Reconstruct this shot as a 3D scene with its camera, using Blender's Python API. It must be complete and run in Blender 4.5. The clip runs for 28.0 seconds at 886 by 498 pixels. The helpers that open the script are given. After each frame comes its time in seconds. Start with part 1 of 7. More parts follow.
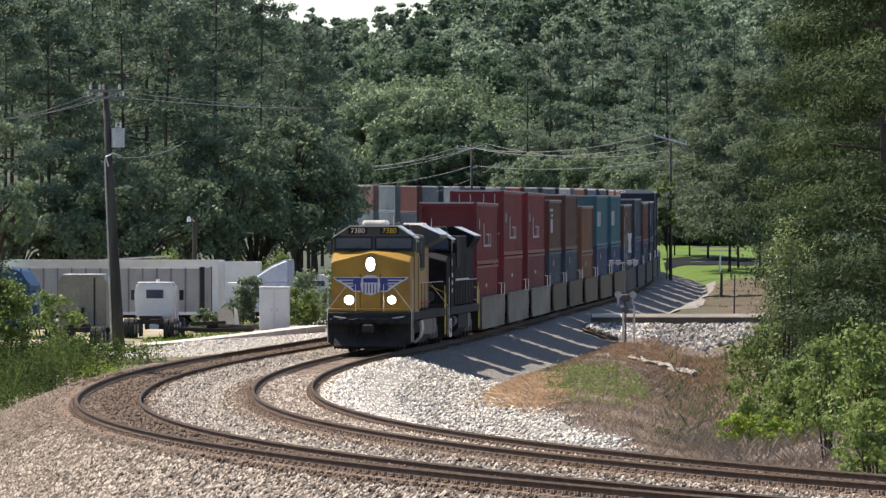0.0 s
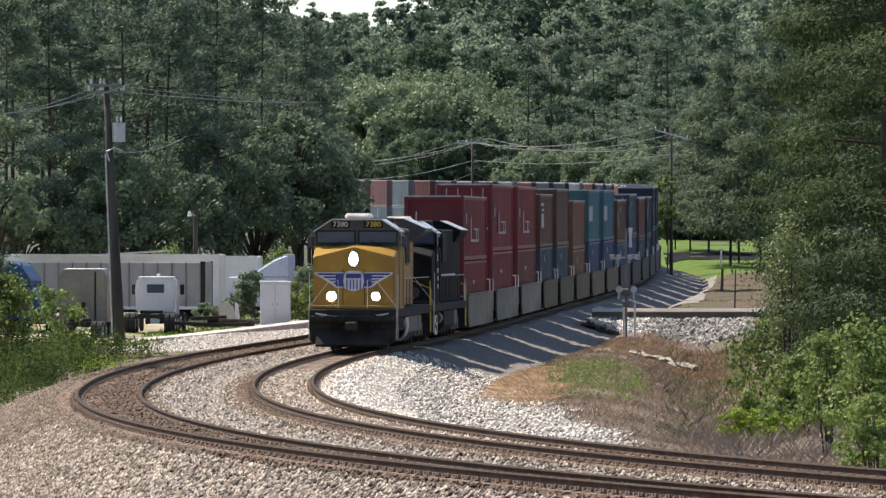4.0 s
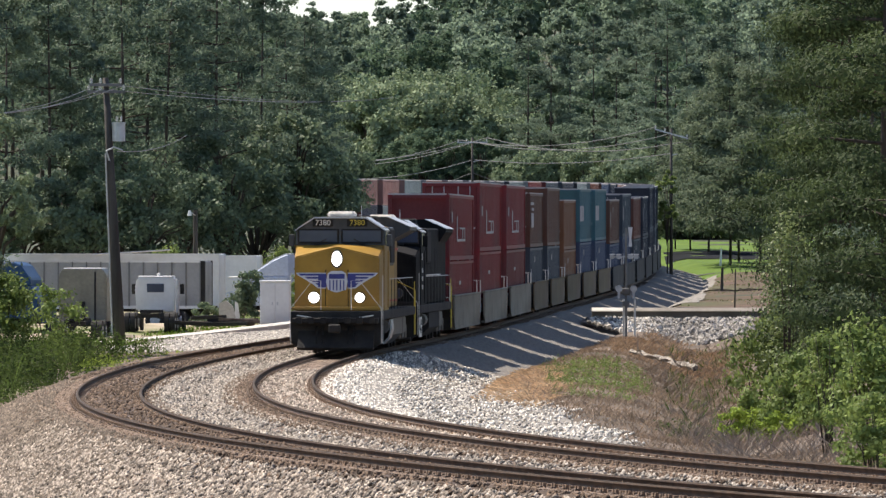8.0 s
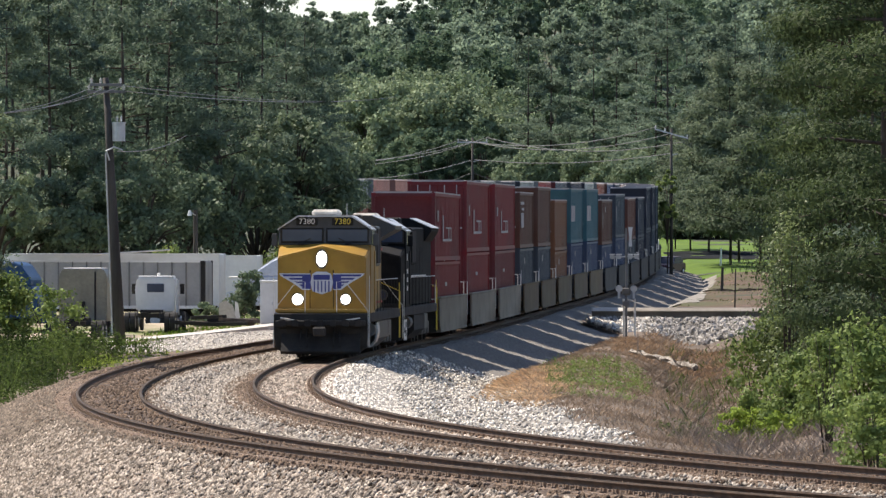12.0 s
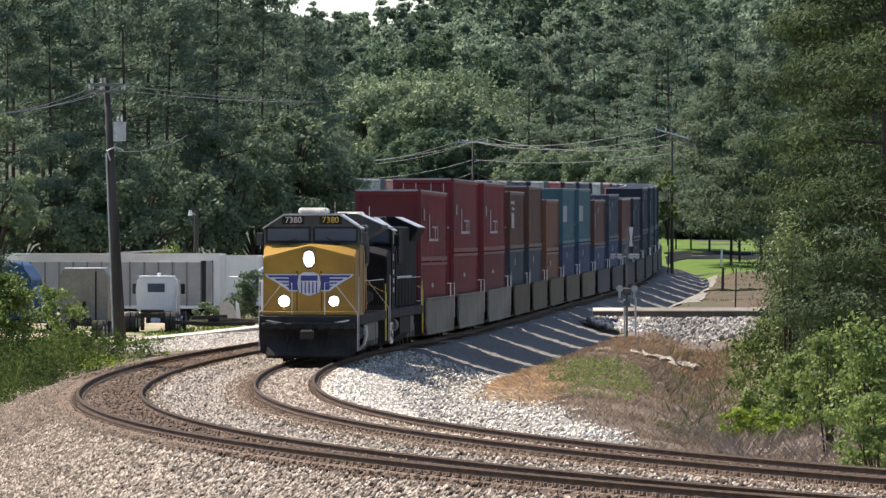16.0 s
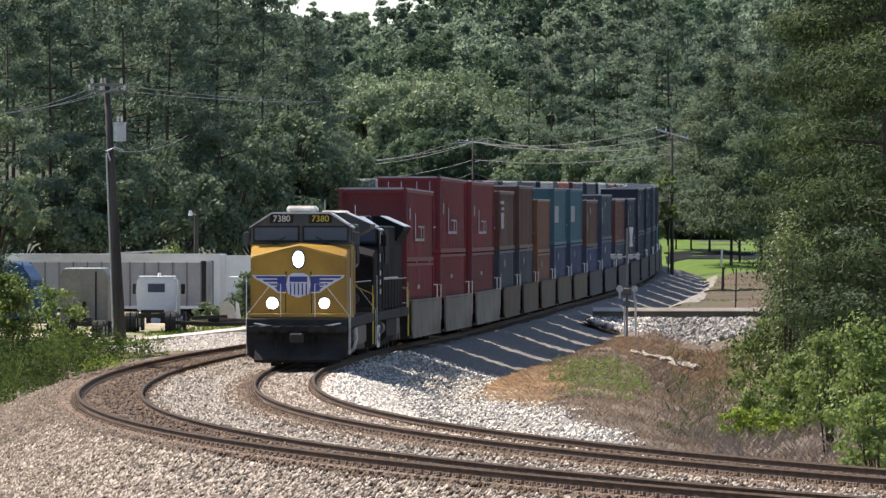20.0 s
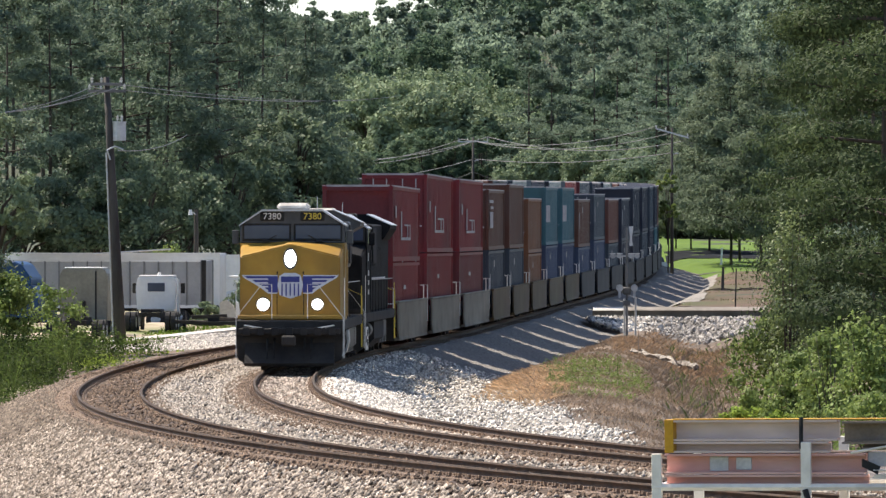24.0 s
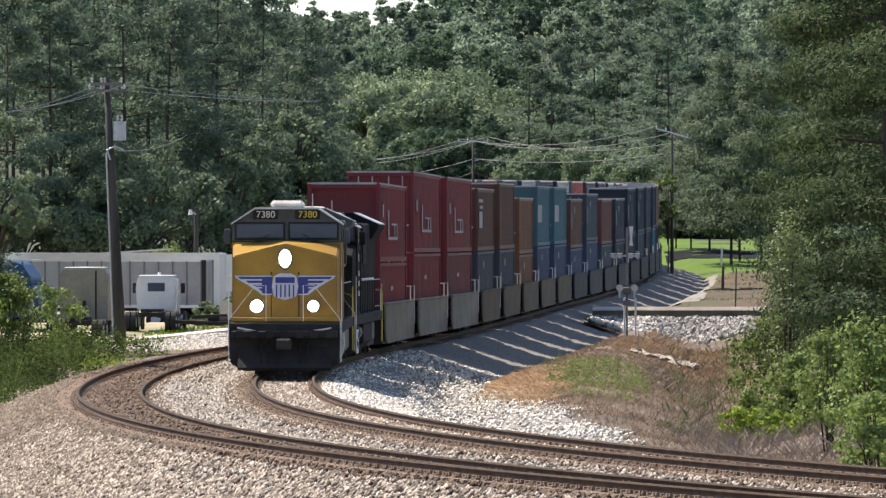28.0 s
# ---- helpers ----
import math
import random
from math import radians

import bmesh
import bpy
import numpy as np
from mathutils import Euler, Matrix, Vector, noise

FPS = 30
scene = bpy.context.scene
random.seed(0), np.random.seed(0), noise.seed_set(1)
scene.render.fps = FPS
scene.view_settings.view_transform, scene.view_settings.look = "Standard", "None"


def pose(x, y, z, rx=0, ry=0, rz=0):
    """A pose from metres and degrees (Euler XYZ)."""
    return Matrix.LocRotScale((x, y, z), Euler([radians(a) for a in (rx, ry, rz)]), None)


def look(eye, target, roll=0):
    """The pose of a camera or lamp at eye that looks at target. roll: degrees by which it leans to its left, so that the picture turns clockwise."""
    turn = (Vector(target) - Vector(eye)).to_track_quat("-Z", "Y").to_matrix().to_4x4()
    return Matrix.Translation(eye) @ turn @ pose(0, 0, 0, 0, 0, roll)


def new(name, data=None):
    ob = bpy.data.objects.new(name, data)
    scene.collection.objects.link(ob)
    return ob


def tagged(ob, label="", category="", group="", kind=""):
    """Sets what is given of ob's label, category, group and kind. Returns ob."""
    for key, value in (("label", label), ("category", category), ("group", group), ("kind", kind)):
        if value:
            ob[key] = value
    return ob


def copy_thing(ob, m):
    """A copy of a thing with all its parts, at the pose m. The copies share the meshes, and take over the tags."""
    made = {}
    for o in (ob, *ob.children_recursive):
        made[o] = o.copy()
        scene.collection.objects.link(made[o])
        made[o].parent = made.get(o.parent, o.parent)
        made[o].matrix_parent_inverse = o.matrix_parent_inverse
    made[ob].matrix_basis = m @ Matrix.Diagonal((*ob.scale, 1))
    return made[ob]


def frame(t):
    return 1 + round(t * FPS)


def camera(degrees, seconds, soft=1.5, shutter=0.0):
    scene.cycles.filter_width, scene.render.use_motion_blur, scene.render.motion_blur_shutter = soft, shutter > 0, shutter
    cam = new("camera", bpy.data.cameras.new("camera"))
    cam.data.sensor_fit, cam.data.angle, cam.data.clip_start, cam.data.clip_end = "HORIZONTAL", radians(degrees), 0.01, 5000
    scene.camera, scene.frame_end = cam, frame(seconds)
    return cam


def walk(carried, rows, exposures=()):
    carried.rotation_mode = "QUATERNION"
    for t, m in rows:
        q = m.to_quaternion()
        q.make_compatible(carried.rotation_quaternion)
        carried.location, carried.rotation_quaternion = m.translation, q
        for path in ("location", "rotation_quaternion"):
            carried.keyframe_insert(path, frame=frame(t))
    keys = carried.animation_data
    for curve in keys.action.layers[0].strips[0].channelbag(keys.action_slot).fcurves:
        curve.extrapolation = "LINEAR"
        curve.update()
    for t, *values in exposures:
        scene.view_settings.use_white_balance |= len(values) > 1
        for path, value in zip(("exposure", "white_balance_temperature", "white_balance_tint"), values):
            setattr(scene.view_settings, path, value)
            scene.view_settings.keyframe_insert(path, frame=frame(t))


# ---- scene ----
EYE = 3.88          # metres above the inner rail of the near track
FOCAL = 12500.0     # lens as a distance, for a picture 1568 wide
cam = camera(7.178, 28.0, soft=1.4)


def sight(right, down):
    """The camera's pose when it is nudged by a few hundredths of a degree."""
    return look((0, 0, EYE), (-right * 0.08, 1000.0, EYE - 3.28 + down * 0.08))


walk(cam, [(0.0, sight(-1.2, 10.7)), (0.25, sight(0.4, 12.0)), (0.5, sight(1.2, 12.3)), (1.0, sight(0.1, 8.0)),
           (1.5, sight(0.3, 5.8)), (2.0, sight(0.1, 2.9)), (2.5, sight(0, 0.3)), (3.0, sight(0.1, 1.5)),
           (3.5, sight(0.1, 1.4)), (5.5, sight(0, 0)), (6.0, sight(0, 0)), (6.5, sight(0, 0.9)), (7.0, sight(0, 0)),
           (10.5, sight(0, 0)), (11.0, sight(0, 1.4)), (11.5, sight(0.1, 0.1)), (12.5, sight(0.3, -0.2)),
           (14.5, sight(1.4, -0.2)), (15.0, sight(1.3, 0)), (15.5, sight(1.2, -1.3)), (16.0, sight(1.3, -0.3)),
           (21.5, sight(1.5, 0)), (23.5, sight(1.4, -0.2)), (24.0, sight(1.3, -1.3)), (24.5, sight(1.2, -1.2)),
           (25.0, sight(1.8, -1.5)), (25.5, sight(1.4, -1.5)), (26.0, sight(1.4, -1.5)), (26.5, sight(2.7, -1.6)),
           (27.0, sight(1.6, -2.8)), (27.5, sight(1.4, -1.5)), (28.0, sight(1.4, -1.5))],
     [(0.0, 0.73, 6800, 11.5), (2.0, 0.69, 6800, 11.5), (11.0, 0.69, 6800, 11.5), (15.0, 0.77, 6800, 11.5), (21.0, 0.78, 6800, 11.5), (24.0, 0.88, 6800, 11.5), (28.0, 0.89, 6800, 11.5)])

# ---- light: a high sun behind and to the left of the train, clear hazy sky ----
SUN_FROM = Vector((-0.409, 0.423, 0.809)).normalized()
sun = new("sun", bpy.data.lights.new("sun", "SUN"))
sun.data.energy, sun.data.angle, sun.data.color = 5.0, radians(0.53), (1.0, 0.925, 0.83)
sun.matrix_world = look(SUN_FROM * 100, (0, 0, 0))
world = bpy.data.worlds.new("sky")
scene.world = world
world.use_nodes = True
_n = world.node_tree.nodes
_sky = _n.new("ShaderNodeTexSky")
_sky.sky_type, _sky.sun_disc = "NISHITA", False
_sky.sun_elevation = math.asin(SUN_FROM.z)
_sky.sun_rotation = math.atan2(SUN_FROM.x, SUN_FROM.y)
_sky.dust_density, _sky.air_density, _sky.ozone_density = 0.8, 0.8, 2.5
world.node_tree.links.new(_sky.outputs[0], _n["Background"].inputs[0])
_n["Background"].inputs[1].default_value = 0.115


# ---- materials ----
def mat(name, c1, c2=None, scale=3.0, rough=0.8, metal=0.0, bump=0.0, bscale=40.0, fine=0.25, c3=None, spots=0.0, island=0.0, spec=0.3, stretch=(1, 1, 1), sub=0.0):
    """Two-scale procedural surface: colours mixed by broad and fine noise, with relief."""
    m = bpy.data.materials.new(name)
    m.use_nodes = True
    t = m.node_tree
    b = t.nodes["Principled BSDF"]
    ln = t.links.new
    c2 = c2 or c1
    tc = t.nodes.new("ShaderNodeTexCoord")
    mp = t.nodes.new("ShaderNodeMapping")
    mp.inputs["Scale"].default_value = stretch
    ln(tc.outputs["Object"], mp.inputs[0])
    n1 = t.nodes.new("ShaderNodeTexNoise")
    n1.inputs["Scale"].default_value, n1.inputs["Detail"].default_value = scale, 6
    ln(mp.outputs[0], n1.inputs["Vector"])
    r1 = t.nodes.new("ShaderNodeValToRGB")
    r1.color_ramp.elements[0].position, r1.color_ramp.elements[1].position = 0.33, 0.67
    r1.color_ramp.elements[0].color, r1.color_ramp.elements[1].color = (*c1, 1), (*c2, 1)
    ln(n1.outputs["Fac"], r1.inputs[0])
    out = r1.outputs[0]
    if c3:
        n3 = t.nodes.new("ShaderNodeTexNoise")
        n3.inputs["Scale"].default_value, n3.inputs["Detail"].default_value = scale * 0.23, 4
        ln(mp.outputs[0], n3.inputs["Vector"])
        r3 = t.nodes.new("ShaderNodeValToRGB")
        r3.color_ramp.elements[0].position, r3.color_ramp.elements[1].position = 0.5 - spots * 0.2, 0.62
        ln(n3.outputs["Fac"], r3.inputs[0])
        mx = t.nodes.new("ShaderNodeMix")
        mx.data_type = "RGBA"
        ln(r3.outputs[0], mx.inputs[0])
        ln(out, mx.inputs[6])
        mx.inputs[7].default_value = (*c3, 1)
        out = mx.outputs[2]
    n2 = t.nodes.new("ShaderNodeTexNoise")
    n2.inputs["Scale"].default_value, n2.inputs["Detail"].default_value = bscale, 3
    ln(mp.outputs[0], n2.inputs["Vector"])
    hs = t.nodes.new("ShaderNodeHueSaturation")
    ln(out, hs.inputs["Color"])
    ma = t.nodes.new("ShaderNodeMath")
    ma.operation, ma.inputs[1].default_value, ma.inputs[2].default_value = "MULTIPLY_ADD", 2 * fine, 1 - fine
    ln(n2.outputs["Fac"], ma.inputs[0])
    val = ma.outputs[0]
    if island:
        ge = t.nodes.new("ShaderNodeNewGeometry")
        oi = t.nodes.new("ShaderNodeObjectInfo")
        ad = t.nodes.new("ShaderNodeMath")
        ad.operation, ad.inputs[1].default_value, ad.inputs[2].default_value = "MULTIPLY_ADD", 2 * island, 1 - island
        ln(ge.outputs["Random Per Island"], ad.inputs[0])
        ad2 = t.nodes.new("ShaderNodeMath")
        ad2.operation, ad2.inputs[1].default_value, ad2.inputs[2].default_value = "MULTIPLY_ADD", 0.9 * island, 1 - 0.45 * island
        ln(oi.outputs["Random"], ad2.inputs[0])
        mu = t.nodes.new("ShaderNodeMath")
        mu.operation = "MULTIPLY"
        ln(ad.outputs[0], mu.inputs[0])
        ln(ad2.outputs[0], mu.inputs[1])
        m2 = t.nodes.new("ShaderNodeMath")
        m2.operation = "MULTIPLY"
        ln(mu.outputs[0], m2.inputs[0])
        ln(val, m2.inputs[1])
        val = m2.outputs[0]
    ln(val, hs.inputs["Value"])
    ln(hs.outputs[0], b.inputs["Base Color"])
    b.inputs["Roughness"].default_value, b.inputs["Metallic"].default_value = rough, metal
    b.inputs["Specular IOR Level"].default_value = spec
    if sub:
        # thin leaves let part of the light through
        tr = t.nodes.new("ShaderNodeBsdfTranslucent")
        ln(hs.outputs[0], tr.inputs[0])
        ms = t.nodes.new("ShaderNodeMixShader")
        ms.inputs[0].default_value = sub
        ln(b.outputs[0], ms.inputs[1])
        ln(tr.outputs[0], ms.inputs[2])
        ln(ms.outputs[0], t.nodes["Material Output"].inputs[0])
    if bump:
        bp = t.nodes.new("ShaderNodeBump")
        bp.inputs["Strength"].default_value, bp.inputs["Distance"].default_value = 1.0, bump
        ln(n2.outputs["Fac"], bp.inputs["Height"])
        ln(bp.outputs[0], b.inputs["Normal"])
    return m


def glow(name, col, strength):
    m = mat(name, col)
    b = m.node_tree.nodes["Principled BSDF"]
    b.inputs["Emission Color"].default_value, b.inputs["Emission Strength"].default_value = (*col, 1), strength
    return m


# dark base: the shade in the gaps between loose stones is put into it
BALLAST = mat("ballast", (0.055, 0.043, 0.034), (0.135, 0.108, 0.085), 9, 0.95, bump=0.05, bscale=11, fine=0.55, c3=(0.19, 0.135, 0.1), spots=0.2)
STONE = mat("stone", (0.14, 0.113, 0.09), (0.4, 0.345, 0.288), 4, 0.9, bscale=30, island=0.75)
RIPRAP = mat("riprap", (0.095, 0.088, 0.08), (0.3, 0.285, 0.265), 2, 0.9, bscale=14, island=0.75)
RUST = mat("rusty_rail", (0.042, 0.025, 0.016), (0.095, 0.057, 0.035), 5, 0.75, metal=0.1, bscale=60)
SHINE = mat("worn_railhead", (0.045, 0.033, 0.025), (0.085, 0.063, 0.048), 3, 0.75, metal=0.0, bscale=50, fine=0.2, spec=0.06)
STAINED = mat("rust_stained_stone", (0.06, 0.041, 0.028), (0.145, 0.10, 0.07), 4, 0.9, bscale=30, island=0.6)
TIE = mat("creosoted_tie", (0.07, 0.05, 0.04), (0.16, 0.12, 0.095), 4, 0.9, bscale=40, island=0.3, bump=0.01)
SOIL = mat("soil", (0.13, 0.10, 0.07), (0.22, 0.17, 0.12), 0.5, 0.95, bump=0.05, bscale=6, c3=(0.08, 0.12, 0.035), spots=0.5)
ASPHALT = mat("asphalt", (0.045, 0.045, 0.045), (0.075, 0.072, 0.07), 1, 0.9, bscale=50)
# near-black so that the tree shade over the lawn is in the colour
SHADETAR = mat("tree_shade_tar", (0.014, 0.016, 0.018), (0.026, 0.028, 0.03), 1, 1.0, bscale=50, spec=0.02)
CONCRETE = mat("pale_concrete", (0.42, 0.40, 0.36), (0.58, 0.55, 0.50), 0.8, 0.9, bscale=12)
STRAW2 = mat("rusty_dead_grass", (0.30, 0.19, 0.115), (0.5, 0.35, 0.22), 0.7, 0.9, bscale=20, island=0.4, sub=0.25)
STRAW = mat("dry_grass", (0.58, 0.38, 0.22), (0.78, 0.57, 0.36), 0.7, 0.9, bscale=20, island=0.35, sub=0.25)
GRASS = mat("green_weeds", (0.04, 0.062, 0.017), (0.088, 0.128, 0.034), 0.5, 0.85, bscale=20, island=0.4, sub=0.55)
LAWN = mat("lawn", (0.088, 0.165, 0.014), (0.122, 0.21, 0.022), 0.25, 0.9, bscale=6, fine=0.2, island=0.2, sub=0.2)
BARK = mat("bark", (0.045, 0.037, 0.03), (0.1, 0.083, 0.066), 3, 0.95, bscale=12, bump=0.03, stretch=(1, 1, 0.2))
PALESTRAW = mat("thin_bleached_straw", (0.24, 0.175, 0.12), (0.43, 0.325, 0.235), 0.7, 0.9, bscale=20, island=0.4, sub=0.25)
PINE = mat("pine_needles", (0.088, 0.13, 0.092), (0.176, 0.232, 0.155), 0.35, 0.6, bscale=2.2, island=0.16, sub=0.36, spec=0.12)
LEAF = mat("broad_leaves", (0.094, 0.138, 0.086), (0.186, 0.242, 0.144), 0.3, 0.6, bscale=2, island=0.2, sub=0.33, spec=0.12)
LEAF2 = mat("pale_leaves", (0.155, 0.21, 0.118), (0.26, 0.322, 0.188), 0.3, 0.7, bscale=2, island=0.22, sub=0.22, spec=0.12)
BUSHLEAF = mat("bush_leaves", (0.125, 0.178, 0.052), (0.235, 0.30, 0.092), 0.6, 0.6, bscale=5, island=0.3, sub=0.35, spec=0.12)
TWIG = mat("dry_twigs", (0.2, 0.155, 0.12), (0.34, 0.275, 0.215), 2, 0.95, island=0.3)
WOOD = mat("weathered_pole", (0.042, 0.038, 0.034), (0.09, 0.082, 0.074), 2, 0.9, bscale=25, stretch=(1, 1, 0.15))
GALV = mat("galvanised_steel", (0.42, 0.43, 0.44), (0.56, 0.57, 0.58), 4, 0.45, metal=0.6)
YELLOW = mat("yellow_enamel", (0.31, 0.172, 0.021), (0.43, 0.25, 0.038), 1.2, 0.42, bscale=6, fine=0.08, c3=(0.27, 0.155, 0.035), spots=0.1)
LOCOGREY = mat("grey_enamel", (0.055, 0.058, 0.06), (0.085, 0.088, 0.09), 1.5, 0.5, bscale=8)
BLACKP = mat("black_enamel", (0.008, 0.008, 0.009), (0.02, 0.02, 0.021), 1.3, 0.75, bscale=8, spec=0.1)
GRIME = mat("underframe_grime", (0.018, 0.017, 0.017), (0.042, 0.038, 0.034), 1.6, 0.85, bscale=12)
SILVER = mat("silver_truck_paint", (0.09, 0.088, 0.082), (0.17, 0.165, 0.155), 2, 0.6, metal=0.2, bscale=15)
WHITEP = mat("white_enamel", (0.72, 0.72, 0.70), (0.80, 0.80, 0.79), 0.8, 0.5, bscale=6, fine=0.08, c3=(0.55, 0.53, 0.50), spots=0.1)
HANDWHITE = mat("rail_white", (0.75, 0.74, 0.70), (0.62, 0.60, 0.55), 4, 0.5)
HANDYEL = mat("rail_yellow", (0.70, 0.55, 0.08), (0.60, 0.45, 0.08), 4, 0.5)
DARKGLASS = mat("tinted_glass", (0.045, 0.06, 0.095), (0.065, 0.082, 0.12), 1, 0.12, spec=0.35, fine=0.05)
BLUE = mat("emblem_blue", (0.035, 0.045, 0.19), (0.05, 0.06, 0.24), 4, 0.5)
REDP = mat("emblem_red", (0.45, 0.04, 0.05), (0.5, 0.06, 0.06), 4, 0.5)
EMBGREY = mat("emblem_silver", (0.55, 0.57, 0.62), (0.62, 0.64, 0.68), 4, 0.5)
RUBBER = mat("tyre_rubber", (0.02, 0.02, 0.02), (0.035, 0.034, 0.033), 4, 0.9)
LAMP = glow("headlight_beam", (1.0, 0.93, 0.85), 30.0)
WIRE = mat("cable", (0.10, 0.10, 0.10), (0.14, 0.14, 0.14), 4, 0.6)
LITTER = mat("leaf_litter", (0.035, 0.045, 0.026), (0.065, 0.075, 0.042), 0.2, 0.95, bscale=3, fine=0.4)
TRACKBED = mat("stained_track_bed", (0.055, 0.037, 0.026), (0.115, 0.08, 0.056), 7, 0.95, bump=0.04, bscale=13, fine=0.5, c3=(0.07, 0.05, 0.04), spots=0.2)
BANKEARTH = mat("bank_earth", (0.10, 0.076, 0.056), (0.205, 0.155, 0.115), 0.6, 0.95, bscale=5, fine=0.4, c3=(0.085, 0.068, 0.052), spots=0.2, bump=0.03)
PALELEAF = mat("pale_sapling_leaves", (0.13, 0.18, 0.065), (0.24, 0.30, 0.12), 0.4, 0.5, bscale=9, island=0.45, sub=0.3, spec=0.35)
DARKSTONE = mat("dark_brown_stone", (0.07, 0.054, 0.04), (0.215, 0.173, 0.135), 4, 0.9, bscale=30, island=0.7)
CREAM = mat("cream_ladder_paint", (0.80, 0.73, 0.62), (0.88, 0.82, 0.72), 2, 0.5, bscale=8, c3=(0.55, 0.48, 0.40), spots=0.15)
# ballast darkened in its colour to deepen the train's shadow
SHADYBED = mat("train_shade_ballast", (0.095, 0.087, 0.078), (0.26, 0.24, 0.215), 9, 0.95, bump=0.05, bscale=11, fine=0.55)
DITCHPINE = mat("deep_green_needles", (0.028, 0.048, 0.022), (0.082, 0.116, 0.047), 0.5, 0.7, bscale=1.6, island=0.12, sub=0.35, spec=0.12)
PINE2 = mat("olive_needles", (0.095, 0.13, 0.085), (0.175, 0.22, 0.138), 0.35, 0.7, bscale=2.5, island=0.18, sub=0.4, spec=0.12)
BALLAST2 = mat("fresh_ballast", (0.125, 0.116, 0.103), (0.33, 0.308, 0.277), 9, 0.95, bump=0.05, bscale=11, fine=0.55)
STONE3 = mat("clean_tan_stone", (0.26, 0.225, 0.185), (0.54, 0.48, 0.41), 4, 0.9, bscale=30, island=0.7)
STONE2 = mat("pale_stone", (0.37, 0.34, 0.295), (0.64, 0.595, 0.53), 4, 0.9, bscale=30, island=0.65)
SPIKE = mat("tie_plate_rust", (0.2, 0.135, 0.09), (0.34, 0.24, 0.165), 6, 0.8, bscale=60)
CHANNEL = mat("primed_channel", (0.62, 0.33, 0.28), (0.74, 0.46, 0.40), 2.2, 0.7, bscale=9, fine=0.2, c3=(0.62, 0.46, 0.4), spots=0.25, stretch=(0.4, 1, 1))
PINKGREY = mat("dusty_pink_channel", (0.64, 0.49, 0.43), (0.76, 0.62, 0.55), 2.2, 0.65, bscale=9, fine=0.2, c3=(0.44, 0.31, 0.26), spots=0.25, stretch=(0.4, 1, 1))
LADDER = mat("ladder_aluminium", (0.72, 0.63, 0.55), (0.82, 0.75, 0.67), 3, 0.5, metal=0.0, bscale=12, c3=(0.4, 0.34, 0.28), spots=0.15)
CLOTH = mat("pale_cloth", (0.66, 0.58, 0.50), (0.80, 0.74, 0.66), 8, 0.95, bscale=30, bump=0.01)


# ---- mesh helpers ----
def obj_of(name, bm, material, smooth=False):
    me = bpy.data.meshes.new(name)
    bm.to_mesh(me)
    bm.free()
    for mm in material if isinstance(material, (list, tuple)) else [material]:
        me.materials.append(mm)
    if smooth:
        for p in me.polygons:
            p.use_smooth = True
    return new(name, me)


def part(name, bm, material, parent, label="", smooth=False):
    """One mesh object under a thing or under a part."""
    ob = obj_of(name, bm, material, smooth)
    ob.parent = parent
    if label:
        ob["label"] = label
    return ob


def each(name, bm, material, parent, label=""):
    """One part for every separate piece in a bmesh."""
    bm.verts.index_update()
    left, made = set(bm.verts), []
    while left:
        seed = next(iter(sorted(left, key=lambda v: v.index)[:1]))
        group, todo = {seed}, [seed]
        while todo:
            v = todo.pop()
            for e in v.link_edges:
                o = e.other_vert(v)
                if o not in group:
                    group.add(o)
                    todo.append(o)
        left -= group
        order = sorted(group, key=lambda v: v.index)
        at = {v: i for i, v in enumerate(order)}
        faces = [[at[v] for v in f.verts] for f in bm.faces if f.verts[0] in group]
        me = bpy.data.meshes.new(name)
        me.from_pydata([v.co[:] for v in order], [], faces)
        me.materials.append(material)
        o = new(name, me)
        o.parent = parent
        if label:
            o["label"] = label
        made.append(o)
    bm.free()
    return made


def thing(name, label, category, group="", at=None):
    ob = new(name)
    ob.empty_display_size = 0.3
    tagged(ob, label, category, group)
    if at is not None:
        ob.matrix_world = at
    return ob


def box(bm, x0, x1, y0, y1, z0, z1, bevel=0.0):
    r = bmesh.ops.create_cube(bm, size=1.0)
    vs = r["verts"]
    for v in vs:
        v.co = Vector(((x0 + x1) / 2 + v.co.x * (x1 - x0), (y0 + y1) / 2 + v.co.y * (y1 - y0), (z0 + z1) / 2 + v.co.z * (z1 - z0)))
    if bevel:
        es = list({e for v in vs for e in v.link_edges})
        bmesh.ops.bevel(bm, geom=es, offset=bevel, segments=1, affect="EDGES")
    return vs


def prism(bm, outline, axis, a, b):
    """An outline (list of 2D points) pushed from a to b along an axis: 'x' takes (y, z), 'y' takes (x, z), 'z' takes (x, y)."""
    put = {"x": lambda p, d: (d, p[0], p[1]), "y": lambda p, d: (p[0], d, p[1]), "z": lambda p, d: (p[0], p[1], d)}[axis]
    lo = [bm.verts.new(put(p, a)) for p in outline]
    hi = [bm.verts.new(put(p, b)) for p in outline]
    bm.faces.new(lo[::-1])
    bm.faces.new(hi)
    for i in range(len(lo)):
        j = (i + 1) % len(lo)
        bm.faces.new((lo[i], lo[j], hi[j], hi[i]))
    bmesh.ops.recalc_face_normals(bm, faces=bm.faces[:])


